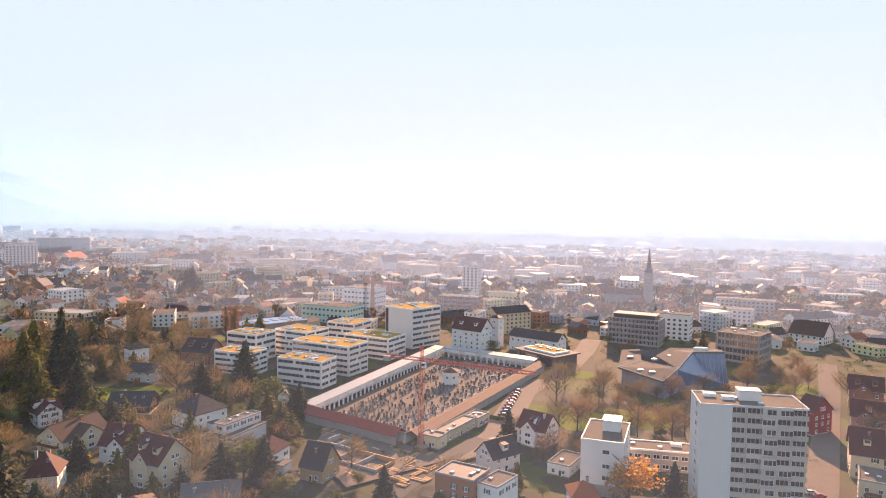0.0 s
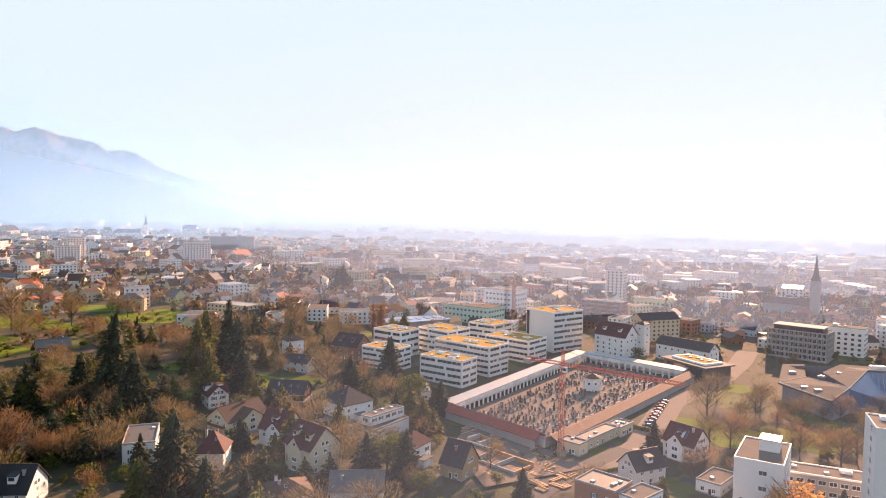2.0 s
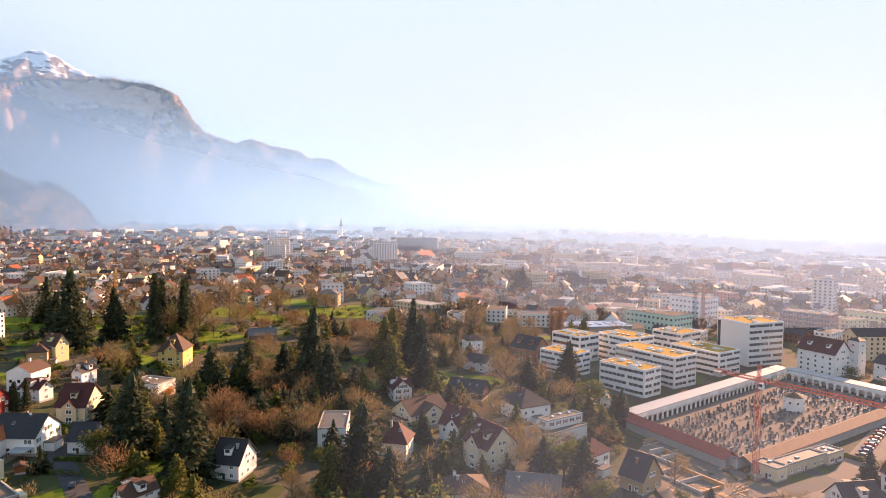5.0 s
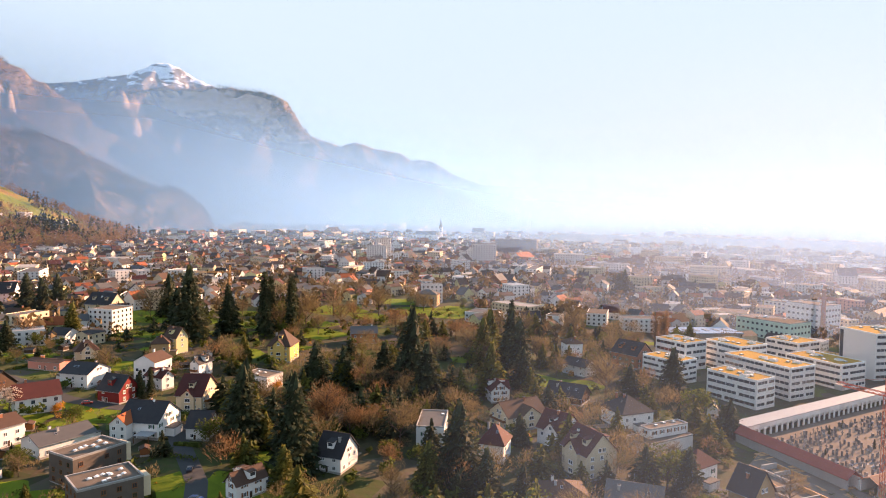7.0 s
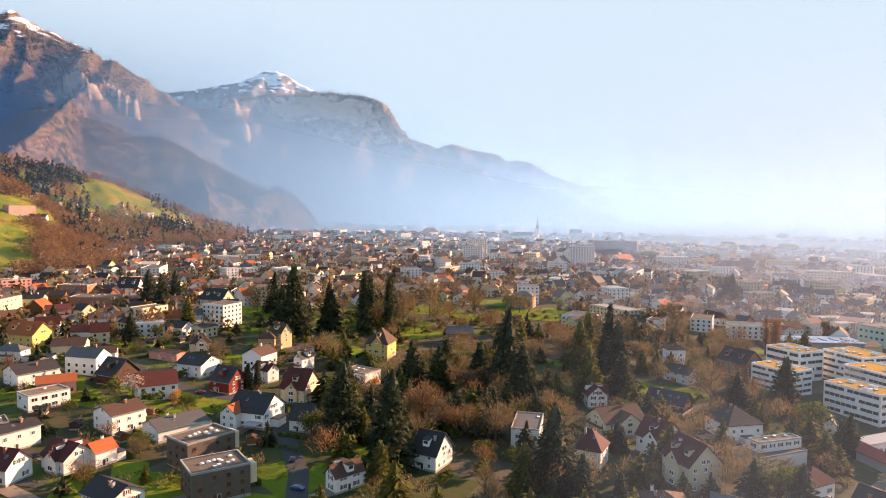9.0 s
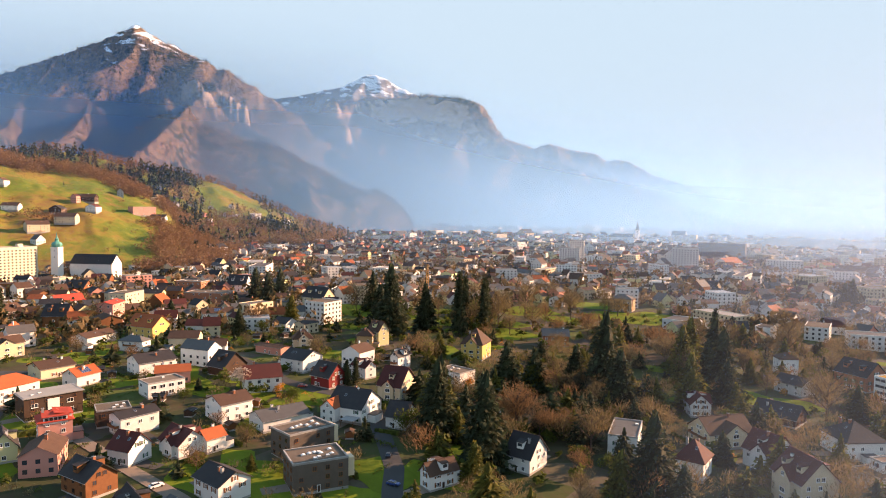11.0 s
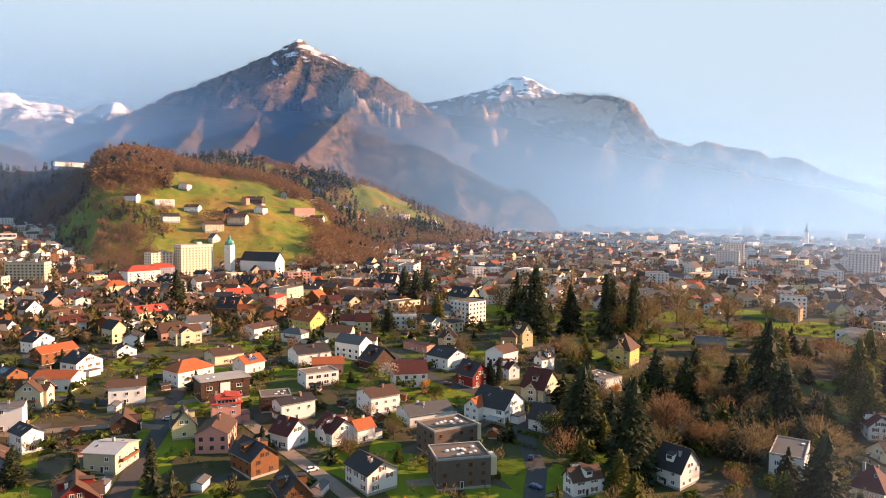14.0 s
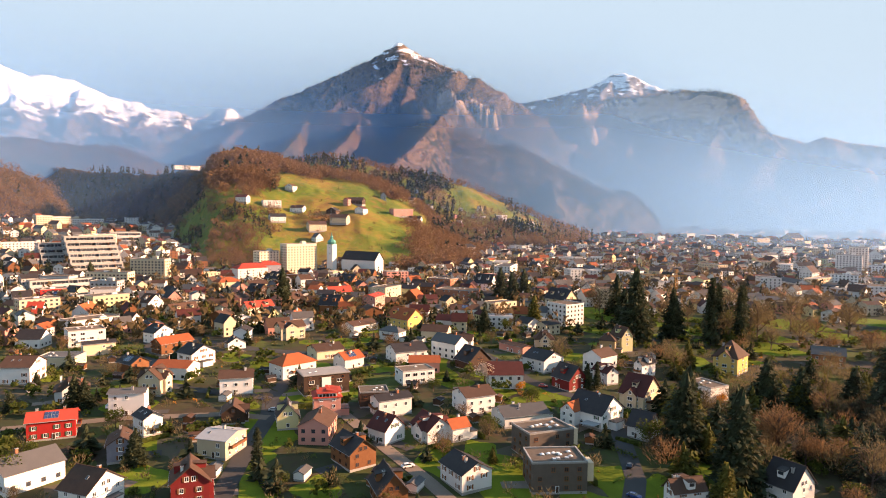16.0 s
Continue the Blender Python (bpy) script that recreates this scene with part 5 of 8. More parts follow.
house(-294.7, 540.0, -27, 22.0, 12.0, 10.0, "flat", 0, "white", "gravel")
house(-72.0, 305.7, 103, 8.0, 5.9, 3.5, "gable", 45, "white", "roof_black")
house(-272.0, 302.0, 47, 16.6, 12.0, 6.0, "gable", 30, "brick_orange", "roof_grey")
house(37.7, 258.7, -39, 13.6, 12.0, 6.0, "gable", 45, "white", "roof_maroon")
house(20.1, 232.9, 37, 13.7, 10.6, 5.0, "gable", 45, "white", "roof_black")
house(6.8, 203.5, -30, 13.2, 10.9, 10.0, "flat", 0, "brick_orange", "roof_grey")
house(17.3, 200.0, -37, 7.2, 11.7, 9.0, "flat", 0, "white", "gravel")
house(43.6, 231.2, -32, 8.0, 13.8, 4.0, "flat", 0, "white", "gravel")
house(42.6, 198.3, 1, 9.3, 10.0, 6.0, "hip", 35, "white", "roof_orange")
house(196.9, 310.6, -29, 14.9, 14.0, 9.0, "gable", 40, "brick_orange", "roof_maroon")
house(172.1, 268.9, -32, 13.0, 14.0, 9.0, "gable", 40, "pink", "roof_maroon")
house(147.2, 230.7, -27, 11.0, 16.0, 8.0, "gable", 45, "cream", "roof_maroon")
house(137.6, 211.0, -31, 8.1, 14.0, 7.0, "flat", 0, "cream", "gravel")
house(153.8, 275.2, -62, 8.6, 14.0, 9.0, "gable", 40, "red_wall", "roof_maroon")

for az, r, w, d, h, wall, roof in ((87.8, 735, 34, 17, 15, "white", "roof_red"), (86.4, 770, 26, 15, 15, "slate_blue", "roof_red"), (89.6, 650, 22, 14, 10, "cream", "roof_orange")):
    x, y = polar(az, r)
    house(x, y, az + 24, w, d, h, "hip", 30, wall, roof, "plain")

# ---- larger buildings ----
def building(name, x, y, rot, w, d, label, category, z=None):
    root = new(name)
    root.matrix_basis = pose(x, y, ground_at(x, y) if z is None else z, 0, 0, rot)
    taken.append((x, y, 0.5 * max(w, d)))
    return tagged(root, label, category)


def box_mesh(name, dims, keys, bevel=0.0):
    s = Soup()
    for k, (x0, y0, z0, x1, y1, z1) in enumerate(dims):
        s.box(x0, y0, z0, x1, y1, z1, k if len(keys) == len(dims) else 0)
    return s.mesh(name, [M[k] for k in keys])


def strip_mesh(length, height, mullions, key="frame_white"):
    """A band of glazing with posts and a sill, facing -y."""
    s = Soup()
    s.box(-length / 2, -0.06, 0, length / 2, 0.05, height, 1)
    s.box(-length / 2 - 0.05, -0.16, -0.1, length / 2 + 0.05, 0.05, 0, 0)
    n = max(1, int(length / mullions))
    for k in range(n + 1):
        u = -length / 2 + length * k / n
        s.box(u - 0.05, -0.12, 0, u + 0.05, 0.04, height, 0)
    return s.mesh("window_band", [M[key], M["glass"]])


def flat_roof(root, w, d, h, key, edge="frame_white", lights=6, seed=1):
    r = roof_mesh("flat", w, d, h, 0, key)
    r.materials[1] = M[edge]
    roof = part("roof", r, root)
    rnd = random.Random(seed)
    me = box_mesh("rooflight", [(-0.8, -0.8, 0, 0.8, 0.8, 0.5), (-0.65, -0.65, 0.5, 0.65, 0.65, 0.62)], ["concrete", "frame_white"])
    big = box_mesh("plant_box", [(-1.8, -1.2, 0, 1.8, 1.2, 0.9), (-1.6, -1.0, 0.9, 1.6, 1.0, 1.0)], ["frame_white", "metal"])
    for k in range(lights):
        part("rooflight" if k % 3 else "plant_box", me if k % 3 else big, root, m=pose(rnd.uniform(-0.36, 0.36) * w, rnd.uniform(-0.3, 0.3) * d, h + 0.08))
    return roof


def strip_block(x, y, rot, w, d, h, storeys, seed, blank=None, label="white office block with strip windows and a sedum roof"):
    """A white block whose storeys have broken dark window bands."""
    root = building("office_block", x, y, rot, w, d, label, "office building")
    part("wall", box_mesh("wall", [(-w / 2, -d / 2, -2, w / 2, d / 2, h)], ["white"]), root)
    rnd = random.Random(seed)
    st = h / storeys
    for side, (length, off) in enumerate(((w, d / 2), (d, w / 2), (w, d / 2), (d, w / 2))):
        for k in range(storeys):
            if blank == side:
                continue
            cut = rnd.uniform(-0.2, 0.2) * length
            for a, b in ((-length / 2 + 0.7, cut - 0.7), (cut + 0.7, length / 2 - 0.7)):
                if b - a > 1.5:
                    part("window_band", strip_mesh(b - a, st * 0.42, 2.4), root, m=pose(0, 0, 0, 0, 0, 90 * side) @ Matrix.Translation(((a + b) / 2, -off, k * st + st * 0.36)))
    if blank is not None:
        length, off = ((w, d / 2), (d, w / 2), (w, d / 2), (d, w / 2))[blank]
        part("stair_glazing", box_mesh("stair_glazing", [(-1.2, -0.08, 1.5, 1.2, 0.03, h - 1)], ["glass"]), root, m=pose(0, 0, 0, 0, 0, 90 * blank) @ Matrix.Translation((-length / 2 + 1.6, -off, 0)))
    flat_roof(root, w, d, h, "sedum", "frame_white", 7, seed)
    return root


strip_block(-68.4, 340.8, -23, 26.3, 14.0, 13.1, 4, 1)
strip_block(-62.0, 372.7, -28, 38.7, 18.0, 15.5, 5, 2)
strip_block(-40.8, 412.1, -28, 31.6, 20.0, 12.8, 4, 3)
strip_block(-84.0, 404.4, -30, 24.5, 20.0, 16.0, 5, 4)
strip_block(-111.0, 392.2, -25, 21.5, 17.0, 15.0, 4, 5)
strip_block(-106.9, 357.9, -20, 22.4, 15.4, 11.5, 4, 6)
strip_block(-61.7, 449.7, -26, 21.1, 20.3, 14.0, 4, 7)
strip_block(-19.2, 449.6, -42, 24.8, 27.0, 25.3, 7, 8, blank=0, label="white office tower with strip windows and a sedum roof")


# ---- what sets the nearest houses apart ----
def near_house(x, y):
    return min((o for o in scene.collection.objects if o.name.startswith("house") and o.parent is None), key=lambda o: (o.matrix_basis.translation.xy - Vector((x, y))).length)


s = Soup()
for k in range(6):
    a0, a1 = math.pi * k / 6, math.pi * (k + 1) / 6
    for j in range(8):
        b0, b1 = 2 * math.pi * j / 8, 2 * math.pi * (j + 1) / 8
        if k < 3:
            s.face([(0.62 * math.sin(a0) * math.cos(b0), 0.62 * math.sin(a0) * math.sin(b0), 0.25 + 0.36 * math.cos(a0)), (0.62 * math.sin(a1) * math.cos(b0), 0.62 * math.sin(a1) * math.sin(b0), 0.25 + 0.36 * math.cos(a1)),
                    (0.62 * math.sin(a1) * math.cos(b1), 0.62 * math.sin(a1) * math.sin(b1), 0.25 + 0.36 * math.cos(a1)), (0.62 * math.sin(a0) * math.cos(b1), 0.62 * math.sin(a0) * math.sin(b1), 0.25 + 0.36 * math.cos(a0))], 0)
s.box(-0.75, -0.75, 0, 0.75, 0.75, 0.22, 1)
DOME = s.mesh("dome_light", [M["frame_white"], M["concrete"]])
for x, y, w, d in ((-205.2, 103.4, 17.1, 12.2), (-182.1, 96.0, 16.7, 12.9)):
    root = near_house(x, y)
    for k, (u, v_) in enumerate(((-0.22, 0.05), (-0.1, 0.09), (0.0, 0.12), (0.1, 0.02), (0.28, -0.1), (0.3, 0.2))):
        part("dome_light", DOME, root, m=pose(u * w, v_ * d, 9.08))
    part("edge_trim", box_mesh("edge_trim", [(-w / 2 - 0.12, -d / 2 - 0.12, 9.45, w / 2 + 0.12, -d / 2 + 0.32, 9.55), (-w / 2 - 0.12, d / 2 - 0.32, 9.45, w / 2 + 0.12, d / 2 + 0.12, 9.55),
                                             (-w / 2 - 0.12, -d / 2 + 0.32, 9.45, -w / 2 + 0.32, d / 2 - 0.32, 9.55), (w / 2 - 0.32, -d / 2 + 0.32, 9.45, w / 2 + 0.12, d / 2 - 0.32, 9.55)], ["concrete"]), root)
    s = Soup()
    s.box(w / 2, -d / 2 + 1.0, 3.0, w / 2 + 2.2, -d / 2 + 6.0, 8.6, 0)
    s.box(w / 2 + 2.2, -d / 2 + 2.0, 4.0, w / 2 + 2.26, -d / 2 + 5.0, 5.6, 1)
    part("bay", s.mesh("bay", [M["cream"], M["glass"]]), root)
root = near_house(-226.8, 136.7)  # the large white house: a wing with a tiled gable, dormers, a dish and a carport
q = pose(-5.0, -3.2, 0, 0, 0, 90)
part("gable_wing", wall_mesh("gable", 16.5, 6.4, 5.9, 40, "white"), root, m=q)
part("roof", roof_mesh("gable", 16.5, 6.4, 5.9, 40, "roof_orange", 0.4), root, m=q)
for zz in (1.0, 3.6, 6.0):
    for u in ((-1.6, 1.6) if zz < 6 else (0,)):
        part("window", WIN["plain"], root, m=q @ pose(0, 0, 0, 0, 0, 270) @ Matrix.Translation((u, -8.27, zz)))
s = Soup()
s.tube([(0, 0, 0), (0, 0, 1.2)], [0.05, 0.05], 6, 0)
s.tube([(0, -0.12, 1.5), (0, -0.05, 1.5), (0, 0.12, 1.5)], [0.55, 0.5, 0.08], 12, 1)
part("satellite_dish", s.mesh("satellite_dish", [M["metal"], M["frame_white"]]), root, m=pose(2.5, -1.2, 10.4))
part("carport", box_mesh("carport", [(1.5, -13.2, 2.6, 7.5, -8.0, 2.8), (1.6, -13.1, 0, 1.8, -12.9, 2.6), (7.2, -13.1, 0, 7.4, -12.9, 2.6)], ["metal", "wood", "wood"]), root)
root = near_house(-260.6, 38.3)  # the pink house: a broad red dormer and a terrace
s = Soup()
s.box(-3.6, -4.9, 7.0, 3.6, 1.0, 9.6, 0)
s.slab([(-4.1, -5.5, 9.75), (4.1, -5.5, 9.75), (4.1, 0.4, 10.6), (-4.1, 0.4, 10.6)], 0.2, 1)
for k in range(5):
    s.box(-3.1 + 1.3 * k, -4.98, 7.9, -2.1 + 1.3 * k, -4.9, 9.2, 2)
for turn in (90, 0):
    part("dormer", s.mesh("dormer", [M["white"], M["roof_red"], M["glass"]]), root, m=pose(0, 0, 0, 0, 0, turn))
part("terrace", box_mesh("terrace", [(-5.5, -7.5, 0, 3.5, -4.6, 1.4), (-5.5, -7.5, 1.4, 3.5, -7.35, 2.3)], ["concrete", "frame_white"]), root)
root = near_house(-291.3, 41.3)  # the dark flat-roofed house: white stair bay and pale top band
part("stair_bay", box_mesh("stair_bay", [(-2.2, -6.25, 0, 1.8, -5.9, 7.4)], ["white"]), root)
part("roof_edge", box_mesh("roof_edge", [(-10.4, -6.6, 8.5, 10.4, 6.6, 8.75)], ["concrete"]), root)
for u, z_ in ((-6.5, 4.9), (5.5, 4.9), (5.5, 1.5)):
    part("window", WIN["wide"], root, m=pose(u, -6.02, z_))

M["panel"] = material("panel", (0.52, 0.47, 0.40), (0.44, 0.40, 0.34), 0.85, 0.3, 5, spec=0.22)


def highrise(x, y, rot, w, d, h):
    root = building("apartment_tower", x, y, rot, w, d, "tall grey-white apartment tower with stacked balconies", "apartment building")
    storeys = 11
    st = h / storeys
    cut = -w / 2 + w * 0.30
    part("wall", box_mesh("wall", [(cut, -d / 2 + 1.4, -3, w / 2, d / 2, h)], ["panel"]), root)
    part("stair_core", box_mesh("stair_core", [(-w / 2, -d / 2, -3, cut, d / 2, h)], ["white"]), root)
    bays = 5
    bw = (w / 2 - cut) / bays
    slab = box_mesh("balcony_slab", [(-bw / 2, -1.4, 0, bw / 2, 0, 0.2)], ["concrete"])
    rail = box_mesh("parapet", [(-bw / 2 + 0.02, -1.44, -0.25, bw / 2 - 0.02, -1.28, 1.2)], ["panel"])
    plate = box_mesh("panel", [(-bw / 2 + 0.02, -1.36, 0, bw / 2 - 0.02, 0, 2.98)], ["panel"])
    wins = [strip_mesh(bw * f, 1.45, 1.1) for f in (0.62, 0.84)]
    for k in range(storeys):
        for b in range(bays):
            u = cut + (b + 0.5) * bw
            if b in (2, 3) and not (b == 3 and k % 2):  # closed bays stand forward between the balconies
                part("panel", plate, root, m=pose(u, -d / 2 + 1.4, k * st))
                part("window_band", wins[(b + k) % 2], root, m=pose(u + (0.4 if k % 3 else -0.3), -d / 2 + 0.03, k * st + 1.0))
            else:
                part("window_band", wins[1], root, m=pose(u, -d / 2 + 1.4, k * st + 0.9))
                bal = part("balcony", slab, root, m=pose(u, -d / 2 + 1.4, k * st))
                part("parapet", rail, bal)
    for s_, (length, off, q) in enumerate(((d, w / 2, 90), (d, w / 2, 270))):
        for k in range(storeys):
            part("window_band", strip_mesh(2.2, 1.4, 1.1), root, m=pose(0, 0, 0, 0, 0, q) @ Matrix.Translation((2.0, -off, k * st + 0.95)))
    flat_roof(root, w, d, h, "gravel", "white", 4, 3)
    part("lift_house", box_mesh("lift_house", [(-3.2, -2.2, h, 3.2, 2.2, h + 3.0), (-3.4, -2.4, h + 3.0, 3.4, 2.4, h + 3.2)], ["white", "metal"]), root, m=pose(0.5, 1.5, 0))


highrise(93.0, 202.9, -10, 30.0, 15.0, 33.0)

root = building("clinic", 54.6, 219.8, -20, 13.5, 22, "plain white box building with a dark flat roof", "building")
part("wall", box_mesh("wall", [(-6.7, -11, -2, 6.7, 11, 17.5)], ["white"]), root)
part("plinth", box_mesh("plinth", [(-6.9, -11.2, -2, 6.9, 11.2, 3.6)], ["concrete"]), root)
for u, z in ((1.2, 13.6), (1.2, 9.0), (1.2, 5.2)):
    part("window", WIN["wide"], root, m=pose(u, -11, z))
for k in range(5):
    for j in range(4):
        part("window", WIN["wide"], root, m=pose(0, 0, 0, 0, 0, 90) @ Matrix.Translation((-8 + 4 * k, -6.7, 4.6 + 3.1 * j)))
flat_roof(root, 13.4, 22, 17.5, "gravel", "frame_white", 3, 5)
part("roof_cabin", box_mesh("roof_cabin", [(-2.8, -3.0, 17.5, 2.8, 3.0, 21.0), (-3.0, -3.2, 21.0, 3.0, 3.2, 21.25)], ["white", "metal"]), root, m=pose(1.6, 3.0, 0))
root = building("link_wing", 77.6, 235.3, -12, 20.1, 10, "low concrete wing with a row of windows", "building")
part("wall", box_mesh("wall", [(-13, -5, -2, 13, 5, 7)], ["concrete"]), root)
for z in (1.0, 4.3):
    for k in range(8):
        part("window", WIN["wide"], root, m=pose(-11 + 3.1 * k, -5, z))
flat_roof(root, 26, 10, 7, "gravel", "frame_white", 3, 6)


def grid_block(x, y, rot, w, d, h, storeys, bay, label, key="concrete"):
    """A block with a projecting grid of posts and bands over its glazing."""
    root = building("office_building", x, y, rot, w, d, label, "office building")
    part("wall", box_mesh("wall", [(-w / 2 + 0.5, -d / 2 + 0.5, -2, w / 2 - 0.5, d / 2 - 0.5, h)], ["concrete"]), root)
    st = h / storeys
    for side, (length, off) in enumerate(((w, d / 2), (d, w / 2), (w, d / 2), (d, w / 2))):
        q = pose(0, 0, 0, 0, 0, 90 * side)
        glaze = strip_mesh(length - 1.4, st * 0.62, bay)
        band = box_mesh("band", [(-length / 2, -0.25, 0, length / 2, 0.45, st * 0.26)], [key])
        for k in range(storeys):
            part("window_band", glaze, root, m=q @ Matrix.Translation((0, -off + 0.46, k * st + st * 0.3)))
            part("band", band, root, m=q @ Matrix.Translation((0, -off, k * st)))
        post = box_mesh("pillar", [(-0.18, -0.35, -2, 0.18, 0.45, h)], [key])
        for k in range(int(length / (bay * 2)) + 1):
            part("pillar", post, root, m=q @ Matrix.Translation((-length / 2 + 0.2 + k * (length - 0.4) / int(length / (bay * 2)), -off, 0)))
    flat_roof(root, w, d, h, "gravel", "concrete", 5, int(w))
    return root


root = grid_block(133.0, 460.4, -30, 34.0, 17.0, 17.5, 5, 1.3, "concrete town office with a fine window grid")
part("top_storey", box_mesh("top_storey", [(-14, -6, 17.5, 14, 6, 20.2), (-14.5, -6.5, 20.2, 14.5, 6.5, 20.5)], ["glass", "concrete"]), root)
grid_block(184.7, 411.2, -42, 25.0, 22.0, 17.0, 4, 2.2, "pale concrete hall with tall pillars and glazing")
grid_block(15.5, 572, -20, 34, 16, 17, 5, 2.0, "brownish office slab with window bands", "brick_orange")
house(20, 440, -37, 24.0, 15.5, 12.0, "gable", 45, "white", "roof_maroon", "plain")
house(61, 428, -38, 36.0, 13.0, 9.0, "gable", 35, "white", "roof_black", "plain")
root = building("stair_tower", 36, 440, -38, 6.5, 6.5, "white square tower with a low dark roof", "tower")
part("wall", box_mesh("wall", [(-3.2, -3.2, -2, 3.2, 3.2, 20)], ["white"]), root)
part("roof", roof_mesh("hip", 6.4, 6.4, 20, 25, "roof_black", 0.4), root)
for k in range(4):
    for z in (8, 12.5, 16.5):
        part("window", WIN["plain"], root, m=pose(0, 0, 0, 0, 0, 90 * k) @ Matrix.Translation((0, -3.2, z)))
root = building("funeral_hall", 62, 396, -52, 30, 20, "low dark modern hall with a pale framed roof", "building")
part("wall", box_mesh("wall", [(-15, -9.5, -2, 15, 9.5, 7.0)], ["dark_brick"]), root)
part("roof", box_mesh("roof", [(-16.5, -11, 7.0, 16.5, 11, 7.7), (-12, -6.5, 7.7, 12, 6.5, 8.7), (-11, -5.5, 8.7, 11, 5.5, 8.8)], ["dark_brick", "frame_white", "sedum"]), root)
part("glass_front", strip_mesh(26, 4.8, 2.2, "dark_wood"), root, m=pose(0, -9.5, 1.2))
part("glass_front", strip_mesh(16, 4.8, 2.2, "dark_wood"), root, m=pose(0, 0, 0, 0, 0, 270) @ Matrix.Translation((0, -15, 1.2)))
for k in range(5):
    part("rooflight", box_mesh("rooflight", [(-0.9, -0.9, 8.8, 0.9, 0.9, 9.3), (-0.7, -0.7, 9.3, 0.7, 0.7, 9.4)], ["concrete", "frame_white"]), root, m=pose(-8 + 4 * k, 0.8 * (-1) ** k, 0))

# cultural hall: folded roofs over a glazed front
root = building("cultural_hall", 128, 352, 0, 40, 40, "angular hall with folded tan roofs and blue glass", "hall")
s = Soup()
s.slab([(-36, -3, 9), (-20, 10, 9.5), (-11, 44, 9), (-24, 36, 10)], 0.8, 0)
s.slab([(-36, -3, 9), (-22, -32, 9), (-10, -18, 12), (-20, 10, 9.5)], 0.8, 0)
rim = [(-36, -3, 9), (-22, -32, 9), (-10, -18, 12), (-20, 10, 9.5), (-36, -3, 9)]
part("low_roof", s.mesh("low_roof", [M["gravel"]]), root)
for a, b in zip(rim, rim[1:]):
    t = Soup()
    t.tube([a, b], [0.3, 0.3], 6)
    part("roof_edge", t.mesh("roof_edge", [M["concrete"]]), root)
s = Soup()
s.slab([(-10, -18, 12), (4, 1, 16.5), (21, 2, 16.5), (22, 16, 15), (0, 24, 14), (-12, 12, 12)], 0.8, 0)
part("high_roof", s.mesh("high_roof", [M["gravel"]]), root)
rim = [(-10, -18, 12), (4, 1, 16.5), (21, 2, 16.5), (22, 16, 15)]
for a, b in zip(rim, rim[1:]):
    t = Soup()
    t.tube([a, b], [0.3, 0.3], 6)
    part("roof_edge", t.mesh("roof_edge", [M["concrete"]]), root)
M["blue_glass"] = material("blue_glass", (0.05, 0.10, 0.19), (0.08, 0.15, 0.26), 0.18, 0.3, 2, bump=0.02, spec=0.8)
s = Soup()
s.face([(-10, -18, 0), (21, -3, 0), (21, 1.5, 15.7), (4, 0.5, 15.7), (-10, -17.5, 11.2)], 0)
part("glass_front", s.mesh("glass_front", [M["blue_glass"]]), root)
foot, crest = (Vector((-10, -18, 0)), Vector((21, -3, 0))), (Vector((-10, -17.5, 11.2)), Vector((4, 0.5, 15.7)), Vector((21, 1.5, 15.7)))
for k in range(1, 14):  # the front's slender glazing bars
    u = k / 14
    a = foot[0].lerp(foot[1], u)
    b = crest[0].lerp(crest[1], u / 0.45) if u < 0.45 else crest[1].lerp(crest[2], (u - 0.45) / 0.55)
    t = Soup()
    t.tube([a + Vector((0.06, -0.12, 0)), b + Vector((0.06, -0.12, 0))], [0.09, 0.09], 4)
    part("glazing_bar", t.mesh("glazing_bar", [M["metal"]]), root)
s = Soup()
s.face([(21, -3, 0), (27, 10, 0), (22, 16, 14.2), (21, 1.5, 15.7)], 0)
part("side_glass", s.mesh("side_glass", [M["blue_glass"]]), root)
for k in range(0, 9):
    a, b = Vector((21, -3, 0)).lerp(Vector((27, 10, 0)), k / 8), Vector((21, 1.5, 15.7)).lerp(Vector((22, 16, 14.2)), k / 8)
    t = Soup()
    t.tube([a + Vector((0.12, -0.05, 0)), b + Vector((0.12, -0.05, 0))], [0.16, 0.16], 4)
    part("glazing_bar", t.mesh("glazing_bar", [M["concrete"]]), root)
for x, y, z in ((-27, -12, 9.6), (-23, -18, 10.0), (-24, 18, 9.8), (-15, 4, 11.6), (-6, 6, 13.2)):
    part("skylight", box_mesh("skylight", [(x - 1.6, y - 1.0, z - 0.5, x + 1.6, y + 1.0, z + 0.35), (x - 1.3, y - 0.8, z + 0.35, x + 1.3, y + 0.8, z + 0.5)], ["concrete", "metal"]), root)
s = Soup()
s.face([(27, 10, 0), (0, 30, 0), (0, 24, 13.2), (22, 16, 14.2)], 0)
part("side_wall", s.mesh("side_wall", [M["cream"]]), root)
s = Soup()
s.face([(-34, -3, 0), (-21, -31, 0), (-21, -31, 8.2), (-34, -3, 8.2)], 0)
s.face([(-21, -31, 0), (-10, -18, 0), (-10, -18, 11.2), (-21, -31, 8.2)], 0)
s.face([(-23, 36, 0), (-34, -3, 0), (-34, -3, 8.2), (-23, 36, 9.2)], 0)
s.face([(0, 30, 0), (-23, 36, 0), (-23, 36, 9.2), (0, 24, 13)], 0)
part("low_wall", s.mesh("low_wall", [M["slate_blue"]]), root)
part("roof_lantern", box_mesh("roof_lantern", [(8, 8, 15.5, 15, 11, 17), (8.3, 8.3, 17, 14.7, 10.7, 17.2)], ["frame_white", "metal"]), root)

